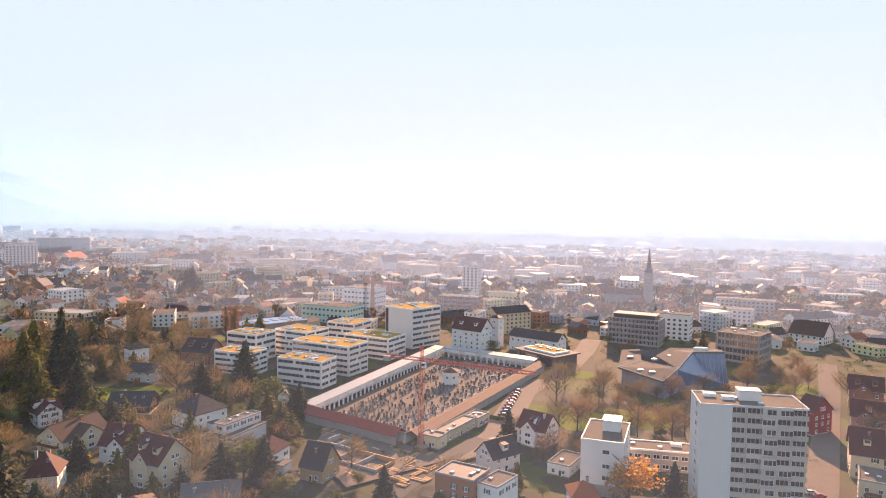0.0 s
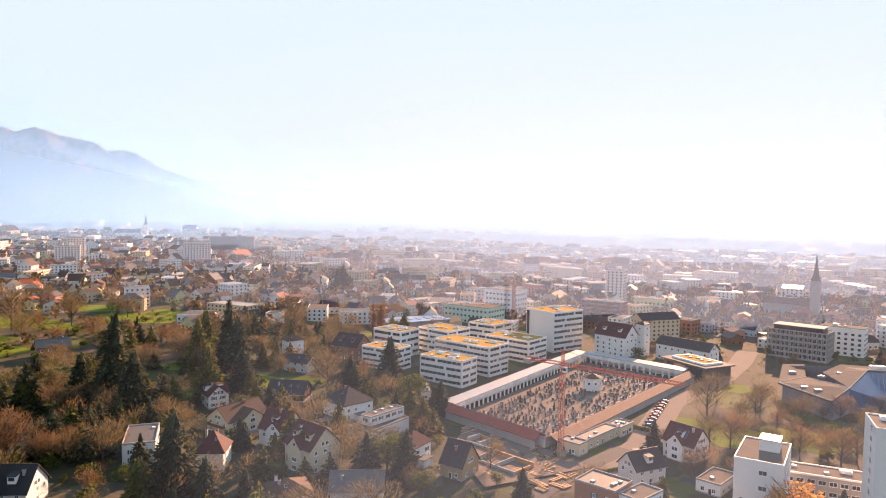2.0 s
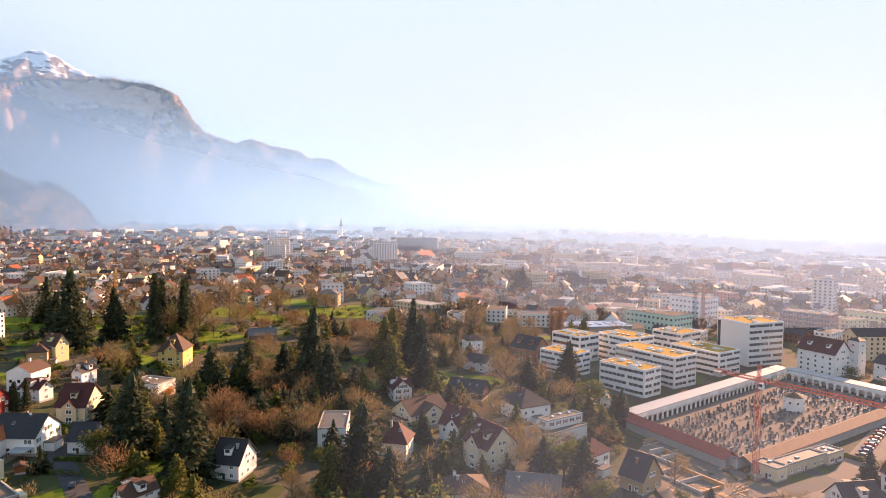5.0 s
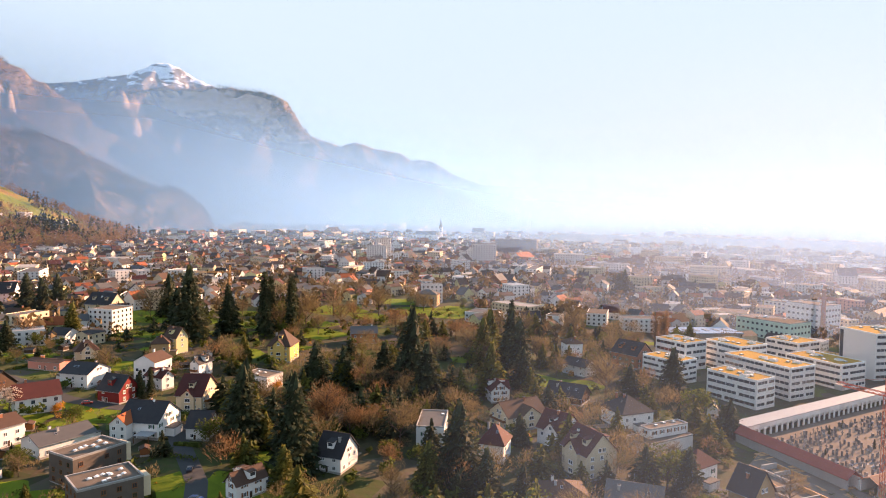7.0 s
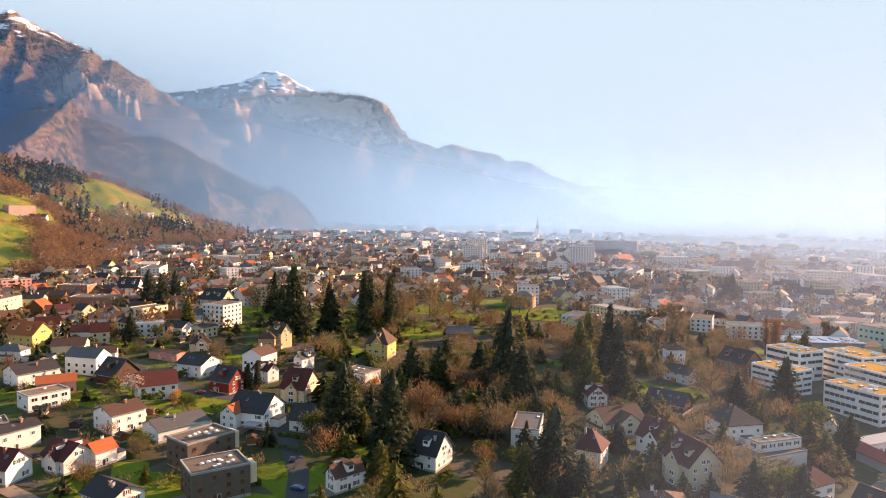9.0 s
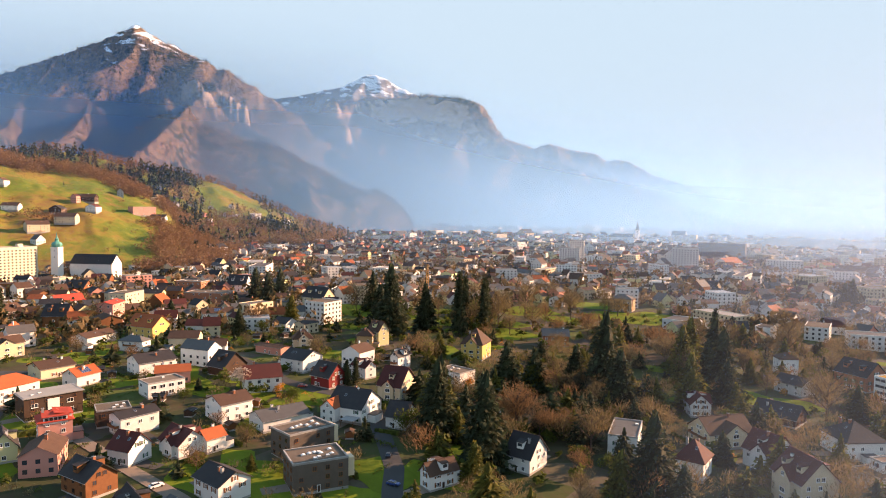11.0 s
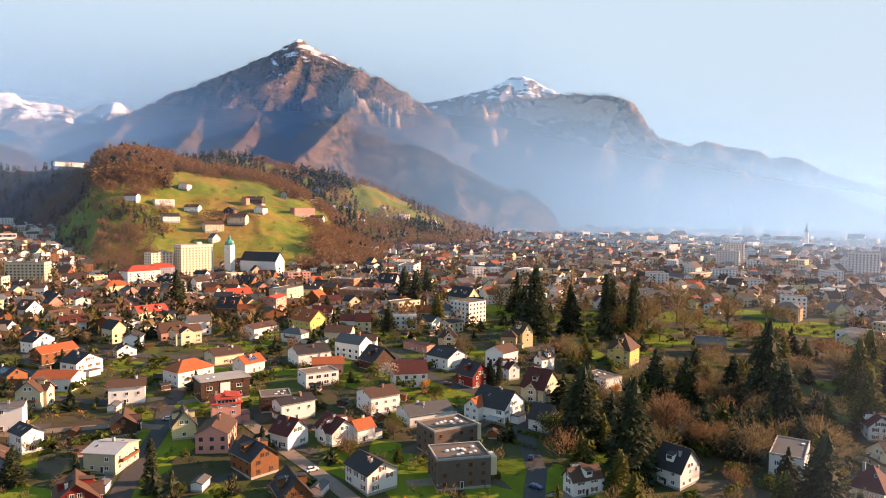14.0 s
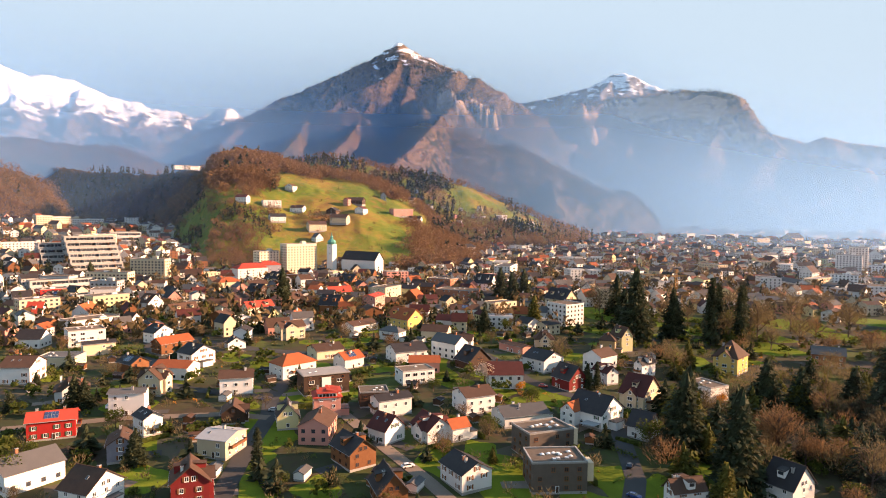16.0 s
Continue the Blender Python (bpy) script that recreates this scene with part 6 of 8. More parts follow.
# ---- the cemetery: arcades on two sides, tiled walls on the others ----
A, B, C, D = Vector((-53.9, 284.2)), Vector((-13.8, 256.0)), Vector((52.3, 378.4)), Vector((1.3, 409.9))
v = [(p.x, p.y, rise(p.x, p.y) + 0.12) for p in (A, B, C, D)]
tagged(new("ground_cemetery", mesh_from("ground_cemetery", v, [(0, 1, 2, 3)], [M["paving"]])), "pale gravel ground of the cemetery", "ground", kind="structure")


def arch_bay(length, height):
    """One bay of an arcade: an arched opening in a thick white wall, open to -y."""
    s = Soup()
    hw, spring, n = length * 0.36, height * 0.42, 8
    arc = [(hw * math.cos(math.pi * k / n), spring + hw * math.sin(math.pi * k / n)) for k in range(n + 1)]
    for y0, flip in ((-0.35, False), (0.0, True)):
        right = [(length / 2, y0, 0), (length / 2, y0, height)] + [(0, y0, height)] + [(x, y0, z) for x, z in arc[n // 2::-1]] + [(hw, y0, 0)]
        left = [(-length / 2, y0, height), (-length / 2, y0, 0), (-hw, y0, 0)] + [(x, y0, z) for x, z in arc[:n // 2 - 1:-1]] + [(0, y0, height)]
        for poly in (right, left):
            s.face(poly[::-1] if flip else poly, 0)
    for (x0, z0), (x1, z1) in zip([(hw, 0)] + arc, arc + [(-hw, 0)]):
        s.face([(x0, -0.35, z0), (x1, -0.35, z1), (x1, 0, z1), (x0, 0, z0)], 0)
    return s.mesh("arch", [M["white"]])


def arcade(p, q, bays, height=5.2, depth=5.0, side=1):
    run = q - p
    length = run.length / bays
    rot = math.degrees(math.atan2(run.y, run.x))
    root = tagged(new("arcade"), "white cemetery arcade with round arches", "arcade")
    root.matrix_basis = pose(p.x, p.y, rise(p.x, p.y), 0, 0, rot)
    me = arch_bay(length, height)
    for k in range(bays):
        part("arch", me, root, m=pose((k + 0.5) * length, 0, 0))
    L = run.length
    part("back_wall", box_mesh("back_wall", [(0, depth, -1, L, depth + 0.4, height)], ["white"]), root)
    s = Soup()
    s.slab([(-0.5, -0.6, height + 0.3), (L + 0.5, -0.6, height + 0.3), (L + 0.5, depth + 0.8, height + 0.9), (-0.5, depth + 0.8, height + 0.9)], 0.25, 0)
    part("roof", s.mesh("roof", [M["metal"]]), root)


arcade(A, D, 36)
arcade(D, C, 16)


def tiled_wall(p, q, roof_key, wall_key, height, depth, steep):
    run = q - p
    root = tagged(new("cemetery_wall"), "tile-roofed cemetery gallery wall", "wall")
    root.matrix_basis = pose(p.x, p.y, rise(p.x, p.y), 0, 0, math.degrees(math.atan2(run.y, run.x)))
    L = run.length
    part("wall", box_mesh("wall", [(0, -depth, -1, L, -depth + 0.4, height)], [wall_key]), root)
    part("inner_wall", box_mesh("inner_wall", [(0, -0.4, -1, L, 0, height)], ["white"]), root)
    s = Soup()
    s.slab([(-0.4, -depth - 0.7, height), (L + 0.4, -depth - 0.7, height), (L + 0.4, -depth / 2, height + steep), (-0.4, -depth / 2, height + steep)], 0.2, 0)
    s.slab([(L + 0.4, 0.6, height), (-0.4, 0.6, height), (-0.4, -depth / 2, height + steep), (L + 0.4, -depth / 2, height + steep)], 0.2, 0)
    part("roof", s.mesh("roof", [M[roof_key]]), root)


M["tile_red"] = material("tile_red", (0.30, 0.075, 0.05), (0.22, 0.055, 0.04), 0.8, 0.5, 9, spec=0.2)
M["tile_tan"] = material("tile_tan", (0.22, 0.115, 0.065), (0.15, 0.075, 0.045), 0.8, 0.5, 9, spec=0.2)
tiled_wall(A, B, "tile_red", "concrete", 3.6, 5.5, 2.6)
tiled_wall(B, C, "tile_tan", "concrete", 3.6, 6.0, 2.0)

# gravestones in rows, the nearest as things of their own
def stone_mesh(kind):
    s = Soup()
    s.box(-0.45, -1.0, 0, 0.45, 1.0, 0.16, 1)
    if kind == 0:
        s.box(-0.4, 0.75, 0.16, 0.4, 0.95, 1.15, 0)
    elif kind == 1:
        s.box(-0.28, 0.75, 0.16, 0.28, 0.97, 1.6, 0)
    else:
        s.box(-0.09, 0.8, 0.16, 0.09, 0.92, 1.7, 0), s.box(-0.4, 0.8, 1.1, 0.4, 0.92, 1.28, 0)
    return s


M["dark_stone"] = material("dark_stone", (0.07, 0.07, 0.075), (0.12, 0.12, 0.12), 0.4, 1, 8)
stones = [stone_mesh(k).mesh("gravestone", [M[key], M["stone"]]) for k in range(3) for key in ("dark_stone", "stone", "dark_stone")]
run, across = (D - A), (B - A)
rest, placed = Soup(), 0
yard = random.Random(17)
rows_, cols_ = 44, 17
for i in range(rows_):
    for j in range(cols_):
        if i in (14, 30) or j in (5, 11) or yard.random() < 0.14:
            continue
        u, w_ = 0.03 + 0.94 * (i + 0.5) / rows_, 0.14 + 0.76 * (j + 0.5) / cols_
        p = A + run * u + (across * (1 - u) + (C - D) * u) * w_
        p += Vector((yard.uniform(-0.4, 0.4), yard.uniform(-0.4, 0.4)))
        if (p - Vector((4.7, 346))).length < 7:
            continue
        m = pose(p.x, p.y, rise(p.x, p.y) + 0.1, 0, 0, -25 + 90 * yard.choice((0, 0, 2)) + yard.uniform(-6, 6)) @ Matrix.Scale(1.35, 4)
        if placed < 190 and i < 24:
            g = new("gravestone", yard.choice(stones))
            g.matrix_basis = m
            tagged(g, "upright gravestone on a low grave slab", "gravestone", "graves of the cemetery")
            placed += 1
        else:
            q = stone_mesh(yard.randrange(3))
            n0 = len(rest.v)
            rest.v += [tuple(m @ Vector(a)) for a in q.v]
            rest.f += [[k + n0 for k in f] for f in q.f]
            rest.i += [0 if i_ == 0 else 1 for i_ in q.i]
tagged(new("far_gravestones", rest.mesh("far_gravestones", [M["dark_stone"], M["stone"]])), "rows of dark and grey gravestones", "gravestones", kind="stuff")
plants = random.Random(23)
for k in range(34):
    u, w_ = plants.uniform(0.05, 0.95), plants.uniform(0.15, 0.9)
    p = A + run * u + (across * (1 - u) + (C - D) * u) * w_
    tree("bush" if k % 3 else "slim", p.x, p.y, plants.uniform(1.2, 2.4) if k % 3 else plants.uniform(2.5, 4.5))
root = building("chapel", 4.7, 346, 0, 10, 10, "small white octagonal chapel with a low dark roof", "chapel")
s = Soup()
n = 8
ring = [(4.6 * math.cos(2 * math.pi * k / n), 4.6 * math.sin(2 * math.pi * k / n)) for k in range(n)]
for (x0, y0), (x1, y1) in zip(ring, ring[1:] + ring[:1]):
    s.face([(x0, y0, -1), (x1, y1, -1), (x1, y1, 7), (x0, y0, 7)], 0)
part("wall", s.mesh("wall", [M["white"]]), root)
s = Soup()
for (x0, y0), (x1, y1) in zip(ring, ring[1:] + ring[:1]):
    s.face([(x0 * 1.12, y0 * 1.12, 6.9), (x1 * 1.12, y1 * 1.12, 6.9), (0, 0, 8.8)], 0)
    s.face([(x0 * 1.12, y0 * 1.12, 6.9), (x0, y0, 6.7), (x1, y1, 6.7), (x1 * 1.12, y1 * 1.12, 6.9)], 0)
part("roof", s.mesh("roof", [M["roof_brown"]]), root)
for k in range(8):
    part("window", WIN["plain"], root, m=pose(0, 0, 0, 0, 0, 45 * k + 22.5) @ Matrix.Translation((0, -4.26, 3.5)))

# ---- building site and tower crane ----
def lattice(s, a, b, side, step, mat=0, bar=0.07):
    """Four chords with zigzag bracing from a to b."""
    a, b = Vector(a), Vector(b)
    q = (b - a).to_track_quat("Z", "Y")
    cor = [q @ Vector((sx * side / 2, sy * side / 2, 0)) for sx, sy in ((-1, -1), (1, -1), (1, 1), (-1, 1))]
    for c in cor:
        s.tube([a + c, b + c], [bar * 1.5] * 2, 4, mat)
    n = max(2, int((b - a).length / step))
    for k in range(n):
        p, r = a.lerp(b, k / n), a.lerp(b, (k + 1) / n)
        for j in range(4):
            s.tube([p + cor[j], r + cor[(j + 1) % 4]], [bar] * 2, 3, mat)


def crane(x, y, h, jib, counter, turn, key, label):
    root = building("tower_crane", x, y, turn, 3, 3, label, "crane")
    s = Soup()
    lattice(s, (0, 0, 0.8), (0, 0, h), 1.5, 1.6)
    part("mast", s.mesh("mast", [M[key]]), root)
    part("base", box_mesh("base", [(-2.4, -2.4, -0.5, 2.4, 2.4, 0.5), (-1.6, -1.6, 0.5, 1.6, 1.6, 1.2)], ["concrete", "concrete"]), root)
    s = Soup()
    lattice(s, (0, 0, h + 0.8), (jib, 0, h + 0.8), 1.1, 1.5)
    part("jib", s.mesh("jib", [M[key]]), root)
    s = Soup()
    lattice(s, (0, 0, h + 0.8), (-counter, 0, h + 0.8), 1.1, 1.5)
    cj = part("counter_jib", s.mesh("counter_jib", [M[key]]), root)
    part("ballast", box_mesh("ballast", [(-counter - 0.5, -0.8, h - 1.2, -counter + 2.2, 0.8, h + 0.6)], ["concrete"]), cj)
    s = Soup()
    lattice(s, (0, 0, h), (0, 0, h + 6), 0.9, 1.3)
    s.tube([(0, 0, h + 6), (jib * 0.66, 0, h + 1.3)], [0.06, 0.06], 3), s.tube([(0, 0, h + 6), (-counter, 0, h + 1.3)], [0.06, 0.06], 3)
    part("tower_head", s.mesh("tower_head", [M[key]]), root)
    part("cabin", box_mesh("cabin", [(0.8, -1.6, h - 2.0, 2.3, -0.4, h), (0.9, -1.66, h - 1.2, 2.2, -1.6, h - 0.3)], ["frame_white", "glass"]), root)


crane(-7.4, 251.0, 33.0, 45.0, 16.0, -27, "crane_red", "red lattice tower crane over the building site")
M["crane_yellow"] = material("crane_yellow", (0.6, 0.3, 0.04), (0.5, 0.25, 0.04), 0.5, 1, 9)
crane(-455, 345, 26.0, 8.0, 26.0, 60, "crane_yellow", "yellow lattice tower crane among the trees")
site = random.Random(41)
M["planks"] = material("planks", (0.5, 0.27, 0.10), (0.38, 0.2, 0.08), 0.8, 1.2, 10)
for k in range(90):
    x, y = site.uniform(-46, -2), site.uniform(216, 272)
    if not free(x, y, 2.0) or (x + 54) * 0.7 + (y - 284) > -4 or (x + 40) ** 2 + (y - 222) ** 2 < 90:
        continue
    root = new("timber_stack")
    root.matrix_basis = pose(x, y, rise(x, y), 0, 0, site.choice((-35, 55)) + site.uniform(-8, 8))
    tagged(root, "stack of orange formwork timber on the building site", "timber stack", "stacks on the building site")
    n = site.randint(3, 6)
    ln = site.uniform(3, 7)
    for j in range(n):
        part("plank", box_mesh("plank", [(-ln / 2, j * 0.5 - 1, 0.1, ln / 2, j * 0.5 - 0.6, 0.1 + site.uniform(0.25, 0.7))], ["planks"]), root)
for x, y, rot, w, d in ((-26, 234, -33, 17, 11), (-36, 252, -33, 12, 8)):  # foundations with formwork
    root = building("foundation", x, y, rot, w, d, "raw foundation walls with orange formwork on the site", "building site")
    for k, (x0, y0, x1, y1) in enumerate(((-w / 2, -d / 2, w / 2, -d / 2 + 0.5), (-w / 2, d / 2 - 0.5, w / 2, d / 2), (-w / 2, -d / 2 + 0.5, -w / 2 + 0.5, d / 2 - 0.5), (w / 2 - 0.5, -d / 2 + 0.5, w / 2, d / 2 - 0.5), (-0.3, -d / 2 + 0.5, 0.2, d / 2 - 0.5))):
        part("foundation_wall", box_mesh("foundation_wall", [(x0, y0, -1, x1, y1, 1.6 + 0.5 * (k % 3))], ["planks" if k % 2 else "concrete"]), root)
    for k in range(4):
        part("slab", box_mesh("slab", [(-w / 2 + 1 + k * w / 4.6, -d / 2 + 1, 0, -w / 2 + 3.2 + k * w / 4.6, d / 2 - 1, 0.5)], ["planks" if k % 2 else "paving"]), root)
tagged(new("ground_site", mesh_from("ground_site", [(-48, 245, 1.2), (-30, 212, 1.0), (4, 240, 0.25), (-14, 254, 0.6), (-46, 276, 1.2)], [(0, 1, 2, 3, 4)], [M["paving"]])), "bare gravel of the building site", "ground", kind="structure")
for x, y, rot, w, d, h in ((-3, 254, -32, 9, 6, 4.5), (6, 268, 58, 24, 6, 4.0), (15, 281, 58, 10, 7, 4)):
    house(x, y, rot, w, d, h, "flat", 0, "cream", "roof_grey")

# ---- churches ----
def spire_church(x, y, rot, w, h, spire, nave, wall, roof, z=None, label="church with a slender stone spire", onion=False, nave_at=(0, 0)):
    root = building("church", x, y, rot, w, w, label, "church", z)
    part("tower", box_mesh("tower", [(-w / 2, -w / 2, -3, w / 2, w / 2, h), (-w / 2 - 0.3, -w / 2 - 0.3, h - 0.6, w / 2 + 0.3, w / 2 + 0.3, h)], [wall, wall]), root)
    for k in range(4):
        for zz in (h - 4.5, h - 11):
            part("belfry_window", WIN["plain"], root, m=pose(0, 0, 0, 0, 0, 90 * k) @ Matrix.Translation((0, -w / 2 - 0.02, zz)))
    s = Soup()
    n = 8
    if onion:
        prof = [(0, w * 0.56), (1.2, w * 0.62), (2.8, w * 0.66), (4.6, w * 0.52), (5.8, w * 0.26), (6.8, w * 0.2), (8.4, w * 0.24), (9.6, w * 0.1), (spire, 0.02)]
    else:
        prof = [(0, w * 0.60), (spire * 0.18, w * 0.36), (spire * 0.55, w * 0.17), (spire, 0.02)]
    for (z0, r0), (z1, r1) in zip(prof, prof[1:]):
        for k in range(n):
            a, b = 2 * math.pi * (k + 0.5) / n, 2 * math.pi * (k + 1.5) / n
            s.face([(r0 * math.cos(a), r0 * math.sin(a), h + z0), (r0 * math.cos(b), r0 * math.sin(b), h + z0), (r1 * math.cos(b), r1 * math.sin(b), h + z1), (r1 * math.cos(a), r1 * math.sin(a), h + z1)], 0)
    part("spire", s.mesh("spire", [M["copper_green" if onion else "roof_grey"]], onion), root)
    nw, nd, nh, npitch = nave
    nv = part("nave", wall_mesh("gable", nw, nd, nh, npitch, wall), root, m=pose(nave_at[0], nave_at[1], 0))
    part("nave_roof", roof_mesh("gable", nw, nd, nh, npitch, roof), nv)
    for k in range(int(nw / 5)):
        for q in (-1, 1):
            part("nave_window", strip_mesh(1.6, 4.0, 0.8), nv, m=pose(0, 0, 0, 0, 0, 0 if q < 0 else 180) @ Matrix.Translation((-nw / 2 + 3 + 5 * k, -nd / 2, 2.5)))
    return root


root = spire_church(190, 622, -25, 7.0, 34, 24, (34, 17, 13, 28), "concrete", "roof_brown", nave_at=(-22, 4), label="church with a stone tower, slender spire and pillared porch")
for k in range(6):
    part("column", (lambda q: (q.tube([(0, 0, 0), (0, 0, 11)], [0.7, 0.6], 10), q.mesh("column", [M["concrete"]]))[1])(Soup()), root, m=pose(-40.6, -3 + k * 2.8, 0))
spire_church(-790, 122, 45, 8.0, 36, 15, (46, 18, 19, 45), "white", "roof_black", nave_at=(32, 16), label="white parish church with a green onion dome", onion=True)
spire_church(-1010, 1412, 30, 9, 34, 26, (52, 20, 16, 38), "white", "roof_black", nave_at=(-36, 0), label="distant church with a long dark roof and spire")

# ---- tall and wide buildings further off ----
def slab_block(x, y, rot, w, d, h, wall, label, storey=2.9, pent=True, roof="gravel", z=None):
    root = building("apartment_block", x, y, rot, w, d, label, "apartment building", z)
    part("wall", box_mesh("wall", [(-w / 2, -d / 2, -3, w / 2, d / 2, h)], [wall]), root)
    allwin = Soup()
    for side, (length, off) in enumerate(((w, d / 2), (d, w / 2), (w, d / 2), (d, w / 2))):
        for k in range(int(h / storey)):
            s = Soup()
            n = max(1, int(length / 3.6))
            for c in range(n):
                u = (c + 0.5) / n * (length - 1) - (length - 1) / 2
                s.box(u - 0.85, -0.06, 0, u + 0.85, 0.03, 1.45, 0)
            q = pose(0, 0, 0, 0, 0, 90 * side) @ Matrix.Translation((0, -off, k * storey + 0.9))
            n0 = len(allwin.v)
            allwin.v += [tuple(q @ Vector(a)) for a in s.v]
            allwin.f += [[j + n0 for j in f] for f in s.f]
            allwin.i += s.i
    tagged(part("glazing", allwin.mesh("glazing", [M["glass"]]), root), kind="stuff")
    flat_roof(root, w, d, h, roof, "concrete", 3, int(h))
    if pent:
        part("lift_house", box_mesh("lift_house", [(-2.5, -2, h, 2.5, 2, h + 2.8)], [wall]), root, m=pose(w * 0.15, 0, 0))
    return root


slab_block(-511, 822, 32, 34, 16, 31, "white", "tall white apartment block above the roofs")
slab_block(-600, 1075, 22, 74, 20, 27, "dark_brick", "large dark brown slab building on the plain", 3.2)
slab_block(-672, 775, 38, 30, 15, 24, "white", "white stepped apartment block")
slab_block(-690, 812, 38, 22, 15, 33, "white", "white high apartment block with bands")
slab_block(-640, 790, 38, 26, 14, 13, "white", "white lower apartment block")
slab_block(-790, 84, 113, 38, 16, 37, "pale_cream", "large cream block with small windows")
slab_block(-788, 48, 113, 24, 16, 29, "pale_cream", "cream block with a stepped flat roof")
slab_block(-560, 640, 40, 26, 13, 12, "white", "white apartment house among gardens")
slab_block(-86, 530, -25, 42, 24, 13, "mint", "pale mint factory hall with window rows", 4.2, False)
slab_block(-66, 575, -25, 30, 20, 22, "white", "white tall factory block", 4.2, False)
slab_block(-90, 640, -20, 38, 18, 13, "white", "white office building with ribbon windows", 3.2, False)
slab_block(30, 690, -15, 17, 15, 33, "white", "slim white high-rise in the haze")
slab_block(60, 640, -20, 34, 16, 12, "pale_yellow", "yellowish town building with rendered walls", 3.2, False)
slab_block(70, 532, -35, 26, 14, 11, "brick_orange", "red town house row", 3.0, False)
slab_block(165, 480, -28, 24, 15, 18, "white", "white corner office building", 3.1, False)
slab_block(230, 545, -30, 40, 16, 13, "white", "long white office building", 3.1, False)
slab_block(270, 600, -30, 48, 16, 13, "grey_wall", "long grey office building with window rows", 3.1, False)
slab_block(-705, -100, 70, 40, 14, 16, "cream", "stepped cream terrace flats", 2.9)
slab_block(-760, -70, 70, 36, 14, 19, "cream", "cream terrace flats with balconies", 2.9)
slab_block(-650, -95, 70, 24, 13, 13, "grey_wall", "grey apartment block beside the road", 2.9)
root = building("sports_hall", -122, 478, 40, 30, 18, "low hall with a pale blue metal roof", "hall")
M["blue_metal"] = material("blue_metal", (0.32, 0.42, 0.58), (0.26, 0.36, 0.5), 0.35, 0.3, 4, metal=0.3)
part("wall", box_mesh("wall", [(-24, -11, -2, 24, 11, 6)], ["concrete"]), root)
part("roof", box_mesh("roof", [(-24.5, -11.5, 6, 24.5, 11.5, 6.5)], ["blue_metal"]), root)
for k in range(6):
    part("skylight", box_mesh("skylight", [(-1.2, -4, 6.5, 1.2, 4, 6.9)], ["metal"]), root, m=pose(-18 + 7 * k, 0, 0))
root = building("factory_chimney", -57, 553, 0, 4, 4, "tall round brick factory chimney", "chimney")
s = Soup()
s.tube([(0, 0, -2), (0, 0, 15), (0, 0, 34)], [1.9, 1.6, 1.25], 14, 0)
s.tube([(0, 0, 34), (0, 0, 35)], [1.5, 1.5], 14, 0)
part("shaft", s.mesh("shaft", [M["brick_orange"]], True), root)

# ---- larger blocks towards the valley mouth ----
for x, y, w, d, h, wall, label in ((-913.5, -145.4, 44, 16, 17, 'pale_cream', 'stepped cream terrace flats with balconies'),
                                   (-1195.0, -241.6, 30, 15, 13, 'pale_cream', 'cream flats with a flat roof'),
                                   (-686.8, -141.8, 30, 14, 9, 'cream', 'cream workshop block with a flat roof'),
                                   (-549.3, -80.5, 26, 15, 13, 'pale_yellow', 'pale apartment block with green balconies'),
                                   (-469.0, -78.5, 30, 14, 8, 'white', 'white block with a flat gravel roof'),
                                   (-940.0, 63.6, 26, 14, 15, 'white', 'white town house with rows of windows'),
                                   (-949.3, 16.4, 30, 15, 14, 'white', 'long white town house below the hill'),
                                   (-1068.5, 268.5, 12, 10, 13, 'white', 'small white tower house'),
                                   (-555.6, 185.3, 30, 16, 10, 'brick_orange', 'reddish town building with flat roof'),
                                   (-697.6, 175.4, 24, 14, 12, 'pink', 'pink town house with a flat roof')):
    if free(x, y, 0.42 * d):
        slab_block(x, y, math.degrees(math.atan2(y, x)) + 90 + pick.choice((18, 30, 24)), w, d, h, wall, label, 2.9, False)

# ---- stepped terrace flats that climb the side valley ----
def terrace_flats(az, r, w, levels, st, back, wall, label):
    x, y = polar(az, r)
    root = building("terrace_flats", x, y, az + 14, w, w * 0.7, label, "apartment building")
    for k in range(levels):
        y0, z0 = back * k, st * k
        part("storey", box_mesh("storey", [(-w / 2, y0, z0 - (6 if k == 0 else 0), w / 2, back * levels + 8, z0 + st)], [wall]), root)
        part("window_band", strip_mesh(w * 0.94, st * 0.48, 3.2), root, m=pose(0, y0, z0 + st * 0.32))
        part("balcony", box_mesh("balcony", [(-w / 2 - 0.3, y0 - 2.6, z0 - 0.2, w / 2 + 0.3, y0 + 0.1, z0 + 0.15), (-w / 2 - 0.3, y0 - 2.8, z0 - 0.2, w / 2 + 0.3, y0 - 2.6, z0 + st * 0.30)], ["concrete", wall]), root)
        for e in (-0.25, 0.08, 0.33):
            part("partition", box_mesh("partition", [(w * e - 0.2, y0 - 2.5, z0, w * e + 0.2, y0, z0 + st * 0.8)], ["wood" if e > 0.3 else wall]), root)
        for e in (90, 270):
            part("window_band", strip_mesh(back * (levels - k) * 0.5 + 3, st * 0.42, 2.6), root, m=pose(0, y0 + (back * (levels - k) + 8) / 2, z0 + st * 0.34, 0, 0, e) @ Matrix.Translation((0, -w / 2, 0)))
    flat = roof_mesh("flat", w, back + 8, 0, 0, "gravel")
    part("roof", flat, root, m=pose(0, back * levels + 4 - back / 2, st * levels))


